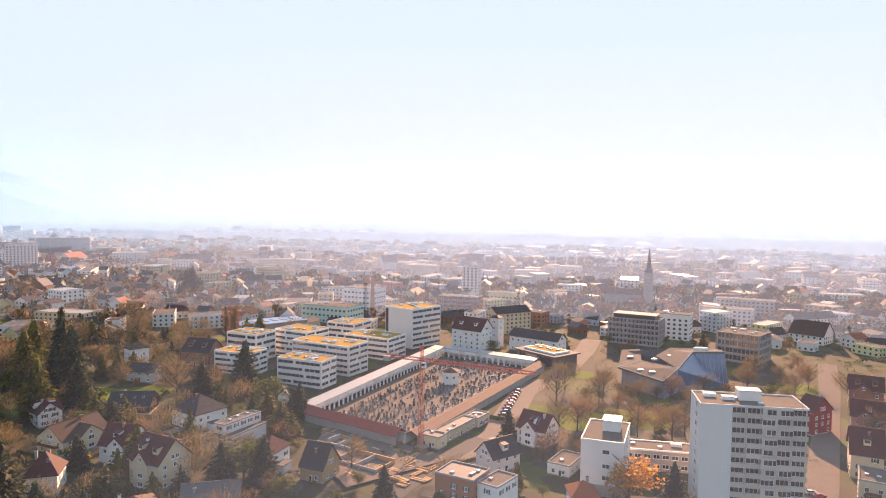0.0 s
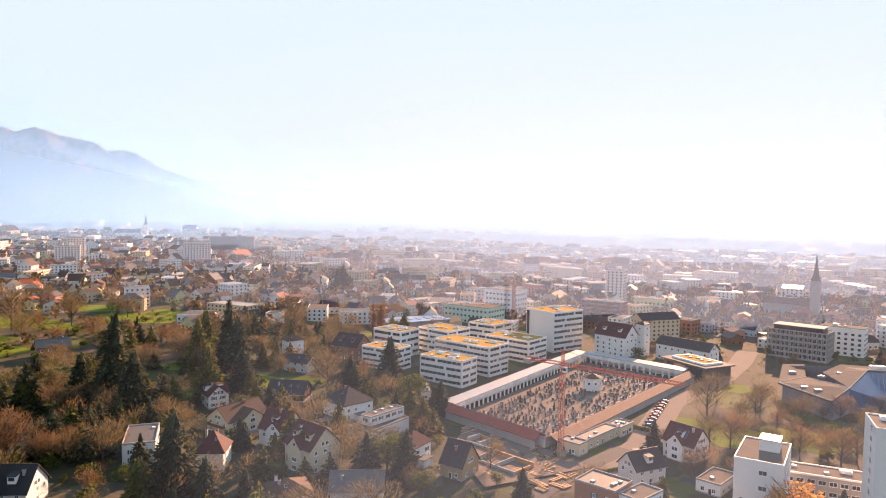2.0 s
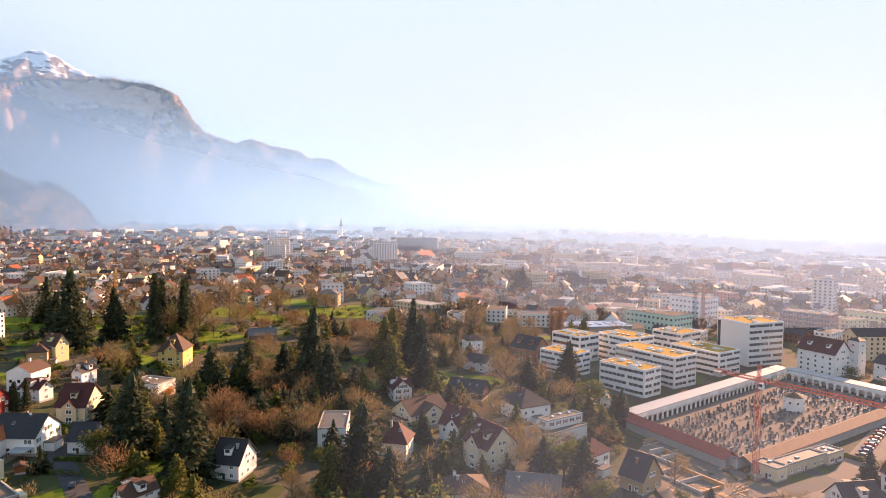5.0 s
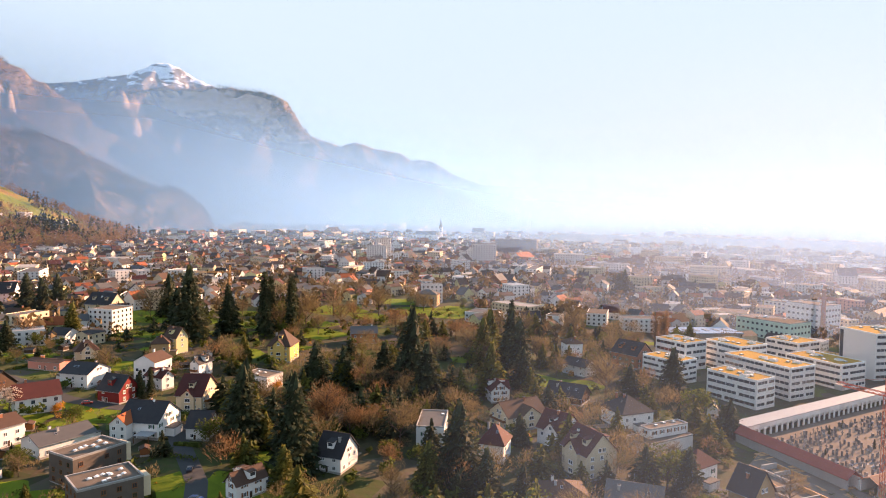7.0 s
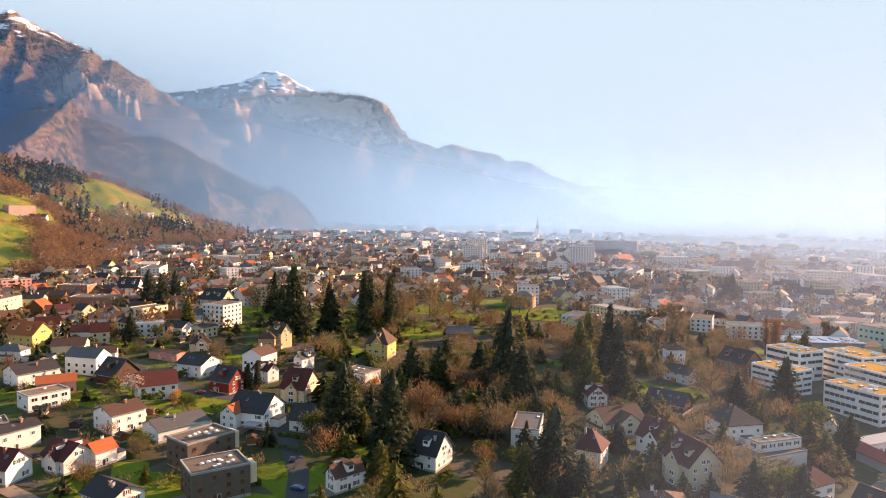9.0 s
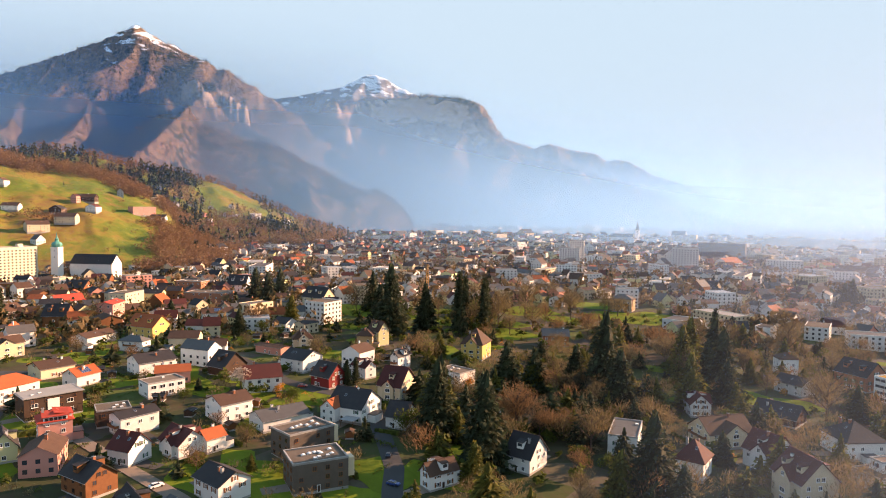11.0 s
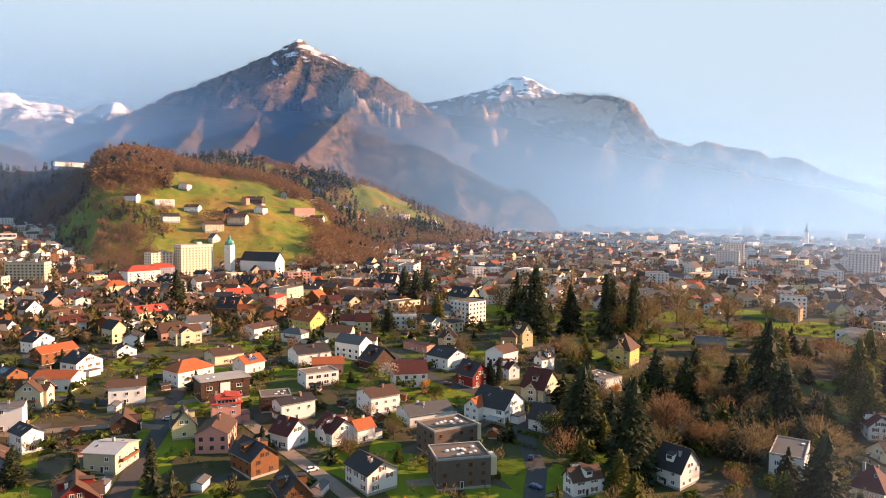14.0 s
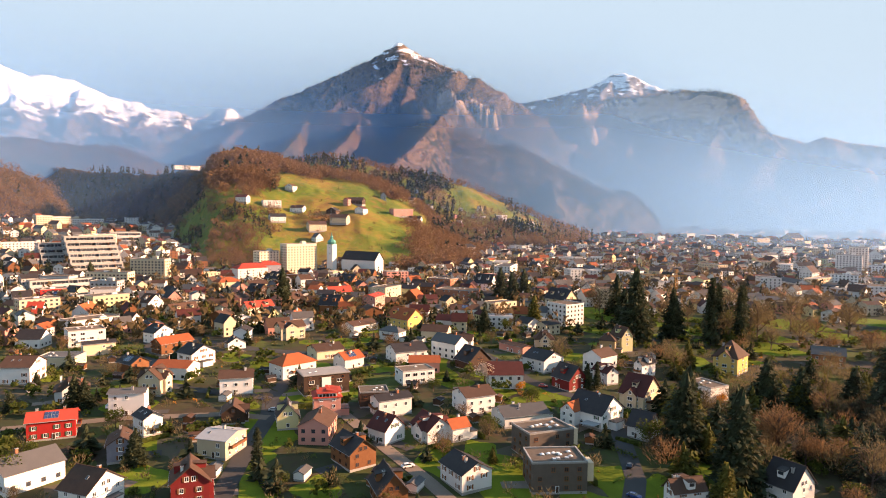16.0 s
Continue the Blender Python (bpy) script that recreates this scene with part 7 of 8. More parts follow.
terrace_flats(98.9, 800, 50, 6, 5.6, 6, "concrete", "cream stepped terrace flats with long balconies on the slope")
terrace_flats(101.6, 820, 26, 4, 5.6, 6, "concrete", "cream stepped flats with stacked balconies on the slope")
terrace_flats(100.6, 700, 66, 2, 5.4, 6, "grey_wall", "long white low terrace flats below the slope")
terrace_flats(96.9, 1010, 40, 2, 6.0, 6, "grey_wall", "grey stepped school building in the side valley")
for az, r, w, d, h, wall, label in ((102.9, 560, 26, 13, 12, "cream", "cream apartment block with a flat roof"), (99.4, 600, 30, 13, 9, "grey_wall", "grey apartment block with metal balconies"),
                                    (101.9, 650, 22, 13, 9, "bright_red", "bright red block beside pale flats"), (102.4, 1180, 22, 14, 16, "pale_cream", "cream house on the wooded slope"), (99.6, 1240, 48, 13, 10, "white", "long white hall below the dark wood")):
    x, y = polar(az, r)
    slab_block(x, y, az + 16, w, d, h, wall, label, 2.9, False)
x, y = polar(92.5, 1680)
slab_block(x, y, 108, 60, 14, 6, "white", "low white clinic on the wooded ridge", 3.0, False, z=back_hill.z(92.5, 1680) + 6)

# ---- parked cars ----
def car_parts(key):
    body, cab = Soup(), Soup()
    prof = [(-2.1, 0.35), (-2.15, 0.75), (-1.9, 0.95), (-1.2, 0.98), (0.9, 0.98), (1.8, 0.85), (2.1, 0.7), (2.1, 0.35)]
    for e in (-0.86, 0.86):
        pts = [(x, e, z) for x, z in prof]
        body.face(pts if e > 0 else pts[::-1], 0)
    for (x0, z0), (x1, z1) in zip(prof, prof[1:] + prof[:1]):
        body.face([(x0, -0.86, z0), (x0, 0.86, z0), (x1, 0.86, z1), (x1, -0.86, z1)], 0)
    cab.face([(-1.7, -0.78, 0.96), (1.0, -0.78, 0.96), (0.3, -0.66, 1.42), (-1.3, -0.66, 1.42)], 0)
    cab.face([(1.0, 0.78, 0.96), (-1.7, 0.78, 0.96), (-1.3, 0.66, 1.42), (0.3, 0.66, 1.42)], 0)
    cab.face([(1.0, -0.78, 0.96), (1.0, 0.78, 0.96), (0.3, 0.66, 1.42), (0.3, -0.66, 1.42)], 0)
    cab.face([(-1.7, 0.78, 0.96), (-1.7, -0.78, 0.96), (-1.3, -0.66, 1.42), (-1.3, 0.66, 1.42)], 0)
    cab.face([(-1.3, -0.66, 1.42), (0.3, -0.66, 1.42), (0.3, 0.66, 1.42), (-1.3, 0.66, 1.42)], 1)
    return body.mesh("body", [M[key]]), cab.mesh("cabin", [M["glass"], M[key]])


for key, colour in (("car_white", (0.75, 0.75, 0.75)), ("car_silver", (0.4, 0.41, 0.43)), ("car_dark", (0.03, 0.03, 0.04)), ("car_red", (0.4, 0.03, 0.02)), ("car_blue", (0.03, 0.06, 0.2))):
    M[key] = material(key, colour, tuple(c * 0.9 for c in colour), 0.3, 1, 6, bump=0, vary=0.05)
CARS = {k: car_parts(k) for k in ("car_white", "car_silver", "car_dark", "car_red", "car_blue")}
s = Soup()
s.tube([(0, -0.12, 0), (0, 0.12, 0)], [0.34, 0.34], 10)
s.face([(0.34 * math.cos(2 * math.pi * k / 10), -0.12, 0.34 * math.sin(2 * math.pi * k / 10)) for k in range(10)])
WHEEL = s.mesh("wheel", [M["roof_black"]])
COLOURS = {"car_white": "white", "car_silver": "silver", "car_dark": "black", "car_red": "red", "car_blue": "dark blue"}


def car(x, y, rot, key):
    root = tagged(new("car"), "%s car parked beside the road" % COLOURS[key], "car", "parked cars")
    root.matrix_basis = pose(x, y, rise(x, y) + 0.12, 0, 0, rot)
    part("body", CARS[key][0], root), part("cabin", CARS[key][1], root)
    for wx in (-1.3, 1.3):
        for wy in (-0.78, 0.78):
            part("wheel", WHEEL, root, m=pose(wx, wy, 0.34))


lot = random.Random(29)
keys = list(CARS)
for k in range(9):
    car(27 + 1.35 * k, 292 + 5.0 * k, 75 + lot.uniform(-3, 3) + 90, lot.choice(keys))
for k in range(8):
    car(111 + 1.3 * k, 226 - 2.6 * k + 2, 10 + lot.uniform(-4, 4), lot.choice(keys))
for x, y, rot in ((-284, 17, 100), (-269, 19, 80), (-232, 3, 20), (-187, 126, 140), (-168, 115, 30), (-300, 133, 90), (-272, 137, 60), (-318, 26, 70), (-205, 56, 100), (-150, 215, 30), (-152, 209, 30), (-540, -62, 30), (-528, -58, 30), (-460, -38, 30), (-500, -50, 25)):
    car(x, y, rot, lot.choice(keys))

# ---- houses on the meadow hill ----
for x, y, w, d, h, wall, roof, kind in ((-1157, 111, 12, 10, 5, "white", "roof_brown", "gable"), (-1063, 31, 12, 9, 5.5, "white", "roof_maroon", "gable"), (-1072, 73, 17, 10, 7, "white", "gravel", "flat"), (-1069, 113, 14, 10, 4.5, "white", "roof_brown", "gable"),
                                        (-1025, 78, 15, 11, 5, "white", "roof_black", "gable"), (-1114, 212, 18, 12, 5, "dark_wood", "roof_brown", "gable"), (-1053, 165, 13, 11, 4.5, "dark_wood", "roof_black", "gable"), (-1058, 210, 15, 10, 5, "white", "roof_maroon", "gable"),
                                        (-1014, 169, 17, 12, 6, "cream", "roof_brown", "gable"), (-991, 131, 17, 11, 7, "cream", "roof_brown", "gable"), (-1098, 285, 22, 12, 9, "pink", "roof_orange", "flat"), (-1082, 305, 14, 10, 5, "white", "roof_black", "gable")):
    az, r = math.degrees(math.atan2(-x, y)), math.hypot(x, y)
    house(x, y, pick.choice((60, 150, 100)), w * 1.6, d * 1.5, h * 1.35, kind, 30 if kind == "gable" else 0, wall, "gravel" if kind == "flat" else roof, z=hill.z(az, r) - 0.3)

# ---- single trees ----
tree("con", -346.7, 235.4, 45.8)
for x, y, h in ((-261.7, 121.1, 3.6), (-258.5, 124.0, 3.0), (-229.5, 197.0, 4.2), (-314.7, 157.1, 4.0), (-145.8, 215.8, 5.0), (-129.8, 297.6, 4.5)):
    tree("gold_bush", x, y, h)
tree("con", -369.6, 242.1, 31.3)
tree("slim", -345.4, 260.5, 31.8)
tree("slim", -339.6, 282.6, 33.6)
tree("slim", -338.2, 287.8, 36.0)
tree("slim", -334.2, 303.3, 32.6)
tree("con", -208.6, 164.8, 26.7)
tree("slim", -215.3, 10.0, 13.8)
tree("con", -229.2, -26.3, 12.1)
tree("con", -292.5, -54.9, 13.8)
tree("con", -291.5, -51.3, 12.1)
tree("con", -518.0, 219.8, 32.0)
tree("con", -503.5, 223.6, 29.5)
tree("con", -519.6, 242.1, 29.7)
tree("light", -406.9, 197.3, 22.7)
tree("con", -399.8, 159.0, 17.4)
tree("slim", -264.0, 155.0, 12.2)
tree("slim", -263.0, 159.0, 12.8)
tree("light", -470.3, -10.0, 16.5)
tree("dec", -433.9, 262.8, 29.1)
tree("red", -184.0, 183.3, 19.3)
tree("red", -170.3, 181.6, 13.9)
tree("red", -166.6, 195.6, 12.1)
tree("dec", -312.6, 166.5, 14.2)
tree("dec", -389.0, 395.6, 27.3)
tree("dec", -396.4, 430.1, 23.6)
tree("gold", -234.3, 202.8, 4.4)
tree("dec", -274.0, 16.1, 6.8)
tree("blossom", -281.7, 112.4, 12.9)
tree("gold", -268.3, 124.1, 5.5)
tree("dec", -514.2, -28.7, 16.2)
tree("red", -413.1, 173.5, 18.9)
tree("con", -538.6, 44.9, 33.2)
tree("con", -712.9, -118.6, 26.9)
tree("dec", -482.1, 96.1, 18.5)
tree("con", -470.9, 139.8, 16.6)
tree("green", -200.4, 143.1, 11.1)
tree("green", -202.3, 16.7, 5.1)
tree("green", -222.4, -58.7, 11.7)
tree("con", -292.7, -77.0, 8.7)
tree("dec", -334.9, 314.6, 28.1)
tree("dec", -413.9, 361.7, 25.5)
tree("con", -189.4, 243.7, 41.1)
tree("light", -194.0, 312.4, 26.1)
tree("con", -176.9, 313.5, 34.0)
tree("con", -153.2, 282.8, 21.8)
tree("con", -94.0, 321.0, 25.8)
tree("con", -423.7, 286.4, 39.1)
tree("slim", -323.9, 271.1, 41.0)
tree("slim", -319.3, 287.3, 36.8)
tree("con", -347.9, 262.6, 31.2)
tree("con", -438.9, 280.6, 32.5)
tree("con", -223.6, 605.5, 30.3)
tree("con", -110.5, 310.0, 16.7)
tree("con", -190.5, 149.3, 30.2)
tree("con", -163.5, 148.2, 33.7)
tree("light", -122.1, 165.3, 16.6)
tree("con", -116.2, 173.7, 29.2)
tree("con", -105.1, 172.0, 16.7)
tree("con", -95.4, 177.4, 12.5)
tree("red", -181.4, 180.8, 19.1)
tree("red", -167.9, 185.5, 13.2)
tree("gold", -232.4, 200.7, 5.1)
tree("dec", -150.2, 232.3, 9.0)
tree("light", -159.3, 264.3, 26.2)
tree("con", -171.0, 230.1, 29.3)
tree("con", -212.4, 223.1, 20.8)
tree("dec", -323.9, 375.8, 25.0)
tree("dec", -348.6, 354.2, 28.9)
tree("dec", -185.1, 409.9, 22.4)
tree("red", -141.2, 169.8, 10.5)
tree("dec", -115.2, 181.3, 9.3)
tree("light", -181.3, 200.2, 11.5)
tree("con", -221.3, 214.1, 23.2)
tree("slim", -205.3, 363.4, 28.1)
tree("red", -196.0, 239.5, 13.2)
tree("dec", -129.0, 320.6, 15.7)
tree("con", -64.3, 291.5, 10.6)
tree("dec", -69.6, 240.0, 9.1)
tree("dec", -174.1, 337.2, 17.5)
tree("dec", -213.7, 294.9, 15.5)
tree("con", -205.5, 242.7, 21.6)
tree("green", -136.0, 253.9, 9.8)
tree("gold", 57.5, 203.5, 17.0, 1.25)
tree("con", 72.1, 204.4, 13.8)
tree("con", 26.7, 261.8, 12.6)
tree("red", 36.9, 238.2, 10.9)
tree("dec", -30.5, 228.4, 12.3)
tree("dec", 54.3, 314.4, 19.3)
tree("dec", 74.4, 315.1, 15.3)
tree("dec", 98.1, 267.9, 14.7)
tree("dec", 129.0, 328.8, 12.6)
tree("light", -201.2, 331.0, 28.1)
tree("con", -164.0, 298.5, 33.0)
tree("light", -184.0, 294.1, 15.0)
tree("con", -60.0, 283.4, 15.8)
tree("green", 32.2, 208.4, 4.5)
tree("con", -17.1, 203.0, 12.4)
tree("dec", -51.9, 204.0, 9.2)
tree("dec", 62.3, 336.8, 17.2)
tree("dec", 61.4, 290.4, 12.4)
tree("dec", 197.2, 377.9, 6.4)
tree("dec", 161.5, 351.7, 9.0)
tree("light", 25.1, 217.0, 8.5)
tree("poplar", -128.9, 420.0, 32.5)
tree("poplar", -138.0, 430.3, 28.5)
tree("con", -232.3, 614.1, 24.8)
tree("dec", -204.3, 378.6, 21.7)
tree("dec", -205.6, 450.4, 25.0)
tree("dec", -119.0, 301.0, 24.8)
tree("gold", -145.9, 320.2, 4.5)
tree("dec", -335.4, 283.3, 20.0)
tree("dec", -336.6, 296.4, 22.0)
tree("dec", -335.6, 309.5, 19.0)
tree("dec", -307.4, 298.9, 16.0)
tree("dec", -313.8, 326.1, 22.0)
tree("red", -319.8, 344.8, 18.0)
tree("red", -288.3, 320.4, 15.0)
tree("dec", -330.4, 427.9, 20.0)
tree("dec", -313.7, 417.0, 17.0)
tree("dec", -211.7, 387.8, 14.0)
tree("red", -188.5, 638.6, 12.0)
tree("dec", -392.7, 308.1, 16.0)
tree("dec", -431.7, 317.1, 14.0)
tree("red", -182.8, 182.1, 15.0)
tree("red", -180.7, 171.7, 11.0)
tree("red", -164.9, 188.8, 12.0)
tree("con", -233.7, 181.4, 9.0)

garden = random.Random(61)
for k in range(150):  # bare park trees round the cultural hall
    x, y = garden.uniform(44, 196), garden.uniform(255, 410)
    beside = (x - 22.6) * 0.9 - (y - 267) * 0.5
    if beside < 14 or not free(x, y, 3.0) or on_road(x, y) or (x - 122) ** 2 + (y - 352) ** 2 < 30 ** 2 or y > 405 - 0.35 * (x - 60):
        continue
    taken.append((x, y, 2.6))
    key = garden.choice(("dec", "dec", "dec", "red", "dec", "green", "bush", "gold_bush"))
    tree(key, x, y, garden.uniform(1.5, 3.0) if "bush" in key else garden.uniform(6, 9) if key == "green" else garden.uniform(9, 17))

# ---- the far town and woods, too many to count: joined ----
WALLS = ("white", "white", "white", "white", "cream", "cream", "pale_yellow", "pink", "grey_wall", "wood")
ROOFS = ("roof_brown", "roof_brown", "roof_grey", "roof_maroon", "roof_black", "roof_black", "roof_brown", "roof_orange", "roof_grey", "roof_black")
FLATS = ("gravel", "roof_grey", "concrete", "metal")
BLD = [M[k] for k in ("white", "cream", "pale_yellow", "pink", "grey_wall", "wood", "roof_brown", "roof_maroon", "roof_black", "roof_orange", "roof_grey", "roof_red", "gravel", "concrete", "glass", "metal")]
BI = {k: i for i, k in enumerate(("white", "cream", "pale_yellow", "pink", "grey_wall", "wood", "roof_brown", "roof_maroon", "roof_black", "roof_orange", "roof_grey", "roof_red", "gravel", "concrete", "glass", "metal"))}


def plain_building(s, x, y, z, rot, w, d, h, pitch, wall, roof, windows, over=0.5):
    m = pose(x, y, z, 0, 0, rot)
    n0 = len(s.v)
    t = Soup()
    a, b = w / 2, d / 2
    t.box(-a, -b, -2, a, b, h, wall, top=roof, bottom=False)
    if pitch:
        k = math.tan(radians(pitch))
        top = h + b * k
        t.face([(-a - over, -b - over, h - over * k + 0.1), (a + over, -b - over, h - over * k + 0.1), (a + over, 0, top + 0.1), (-a - over, 0, top + 0.1)], roof)
        t.face([(a + over, b + over, h - over * k + 0.1), (-a - over, b + over, h - over * k + 0.1), (-a - over, 0, top + 0.1), (a + over, 0, top + 0.1)], roof)
        t.face([(-a, b, h), (-a, -b, h), (-a, 0, top)], wall), t.face([(a, -b, h), (a, b, h), (a, 0, top)], wall)
    else:
        t.box(-a, -b, h, a, -b + 0.3, h + 0.4, wall), t.box(-a, b - 0.3, h, a, b, h + 0.4, wall)
    if windows:
        rows = max(1, int(h / 2.9))
        for side, (ln, off) in enumerate(((w, b), (d, a), (w, b), (d, a))):
            q = pose(0, 0, 0, 0, 0, 90 * side)
            for r in range(rows):
                z0 = 0.9 + r * 2.9
                n = max(1, int(ln / 3.4))
                for c in range(n):
                    u = (c + 0.5) / n * ln - ln / 2
                    t.face([q @ Vector((u + e, -off - 0.03, z0 + f)) for e, f in ((-0.65, 0), (0.65, 0), (0.65, 1.35), (-0.65, 1.35))], BI["glass"])
    s.v += [tuple(m @ Vector(p)) for p in t.v]
    s.f += [[i + n0 for i in f] for f in t.f]
    s.i += t.i


near_town = list(taken)
cells = {}
for a, b, c in near_town:
    cells.setdefault((int(a // 60), int(b // 60)), []).append((a, b, c))


def clear_of(x, y, r):
    i, j = int(x // 60), int(y // 60)
    return all((x - a) ** 2 + (y - b) ** 2 > (r + c) ** 2 for di in (-1, 0, 1) for dj in (-1, 0, 1) for a, b, c in cells.get((i + di, j + dj), ()))


def claim(x, y, r):
    cells.setdefault((int(x // 60), int(y // 60)), []).append((x, y, r))


def hill_z(az, r):
    z = rise(*polar(az, r))
    for sl in (hill, spur, back_hill, edge_hill, vale, peak, massif):
        if sl.a[0] < az < sl.a[-1] and sl.foot < r < sl.far:
            z = max(z, sl.z(az, r))
    return z


def parkland(az, r):
    return 14 < az < 50 and 215 < r < 470 or 26 < az < 52 and r < 330 or 33 < az < 53 and 215 < r < 530


def before_lawn(x, y):
    """Open ground kept low on the side of the park's lawns that faces the houses."""
    for (a, b), c in PARK_LAWNS:
        far = math.hypot(a, b)
        ahead = far - (x * a + y * b) / far
        aside = abs(x * b - y * a) / far
        if far > 280 and (-36 if far > 440 else -4) < ahead < (100 if far > 440 else 55) and aside < c + 3:
            return True
    return False


wild = random.Random(5)
# middle distance: houses of their own, with joined small windows
count = 0
for k in range(5200):
    az, r = wild.uniform(-40, 108), math.sqrt(wild.uniform(225 ** 2, 760 ** 2))
    x, y = polar(az, r)
    if count >= 165 or r < 225 or (parkland(az, r) and wild.random() < 0.96) or (az < 14 and r < 300):
        continue
    if az < 24 and r < 500 or 24 < az < 54 and r < 570 or before_lawn(x, y):
        continue
    w, d = wild.uniform(11.5, 18), wild.uniform(9.5, 13)
    if not clear_of(x, y, 0.5 * w + 3.0) or in_keepout(x, y):
        continue
    claim(x, y, 0.5 * w + 1.5)
    wall, roof = wild.choice(WALLS), wild.choice(ROOFS)
    flat = wild.random() < (0.0 if az > 40 and r < 420 else 0.16 if az > 25 else 0.45)
    h = wild.choice((5.2, 5.6, 6.2, 8.4)) if not flat else wild.choice((6, 9, 12))
    if flat:
        w, roof = w * 1.5, wild.choice(FLATS)
    s = Soup()
    plain_building(s, 0, 0, 0, 0, w, d, h, 0 if flat else wild.choice((22, 28, 35, 42)), BI[wall], BI[roof], True)
    body = [i for i, f in enumerate(s.i) if s.i[i] in (BI[wall],)]
    root = new("house")
    root.matrix_basis = pose(x, y, hill_z(az, r), 0, 0, wild.choice((20, 110, -25, 65)) + wild.gauss(0, 12))
    tagged(root, "%s house with a %s %s roof among gardens" % (NAMES[wall], "flat" if flat else "gabled", NAMES[roof]), "house", "houses of the town")
    for name, keep in (("wall", (BI[wall],)), ("roof", (BI[roof],)), ("glazing", (BI["glass"],))):
        q = Soup()
        for f, i in zip(s.f, s.i):
            if i in keep:
                q.face([s.v[j] for j in f], 0)
        if q.f:
            ob = part(name, q.mesh(name, [BLD[keep[0]]]), root)
            if name == "glazing":
                ob["kind"] = "stuff"
    if not flat:
        ridge = max(v[2] for v in s.v)
        part("chimney", CHIMNEY[wild.choice(("white", "brick_orange"))], root, m=pose(wild.uniform(-0.3, 0.3) * w, 0.8, ridge + 0.2))
    count += 1

far = Soup()
for k in range(15000):
    az, r = wild.uniform(-40, 108), wild.uniform(430, 1750) if k % 3 else wild.uniform(1500, 4300)
    x, y = polar(az, r)
    if parkland(az, r) and r < 540 or az < 24 and r < 500 or before_lawn(x, y):
        continue
    ground_z = hill_z(az, r)
    if az > 89 and r < 2400 and ground_z > ground_at(x, y) + 5:
        continue
    if ground_z > rise(x, y) + 4 and not (r < 2000 and ground_z < rise(x, y) + 130 and wild.random() < (0.9 if az > 91.5 and r < 1290 else 0.02 if 67 < az < 100 and r < 1400 else 0.12)):
        continue
    big = wild.random() < ((0.06 if az > 62 else 0.16) if az > 45 else 0.3 if az > 28 else 0.42)
    w, d = (wild.uniform(9, 15), wild.uniform(8, 12)) if not big else (wild.uniform(16, 48), wild.uniform(12, 22))
    if r > 1900:
        w, d = w * 1.4, d * 1.3
    if not clear_of(x, y, 0.5 * w + 2.0) or in_keepout(x, y):
        continue
    claim(x, y, 0.5 * w)
    h = wild.choice((5, 5.5, 6.5, 8.5)) if not big else wild.choice((6, 7, 9, 12, 15))
    wall = wild.choice(WALLS[:6]) if big else wild.choice(WALLS)
    flat = big and wild.random() < 0.75 or wild.random() < 0.08
    plain_building(far, x, y, ground_z, wild.choice((20, 110, -25, 65)) + wild.gauss(0, 10), w, d, h, 0 if flat else wild.choice((22, 30, 36, 44)),
                   BI[wall], BI[wild.choice(FLATS) if flat else wild.choice(ROOFS)], r < 1500)
tagged(new("far_town", far.mesh("far_town", BLD)), "distant roofs and houses of the valley town", "buildings", kind="stuff")


def scatter(name, template, places, mat, label):
    """Many copies of one small tree shape, joined in one mesh. places: x, y, z, height, width."""
    v = np.array(template.v)
    faces = np.array(template.f, dtype=np.int64)
    P = np.array(places)
    ang = rng.uniform(0, 6.283, len(P))
    c, s = np.cos(ang)[:, None], np.sin(ang)[:, None]
    X = (v[None, :, 0] * c - v[None, :, 1] * s) * P[:, 4:5] + P[:, 0:1]
    Y = (v[None, :, 0] * s + v[None, :, 1] * c) * P[:, 4:5] + P[:, 1:2]
    Z = v[None, :, 2] * P[:, 3:4] + P[:, 2:3]
    V = np.stack([X, Y, Z], 2).reshape(-1, 3)
    F = (faces[None] + (np.arange(len(P)) * len(v))[:, None, None]).reshape(-1, faces.shape[1])
    me = bpy.data.meshes.new(name)
    me.vertices.add(len(V)), me.loops.add(F.size), me.polygons.add(len(F))
    me.vertices.foreach_set("co", V.ravel().astype(np.float32))
    me.loops.foreach_set("vertex_index", F.ravel().astype(np.int32))
    me.polygons.foreach_set("loop_start", np.arange(0, F.size, F.shape[1], dtype=np.int32))
    me.materials.append(mat)
    me.update(calc_edges=True)
    return tagged(new(name, me), label, "trees", kind="stuff")


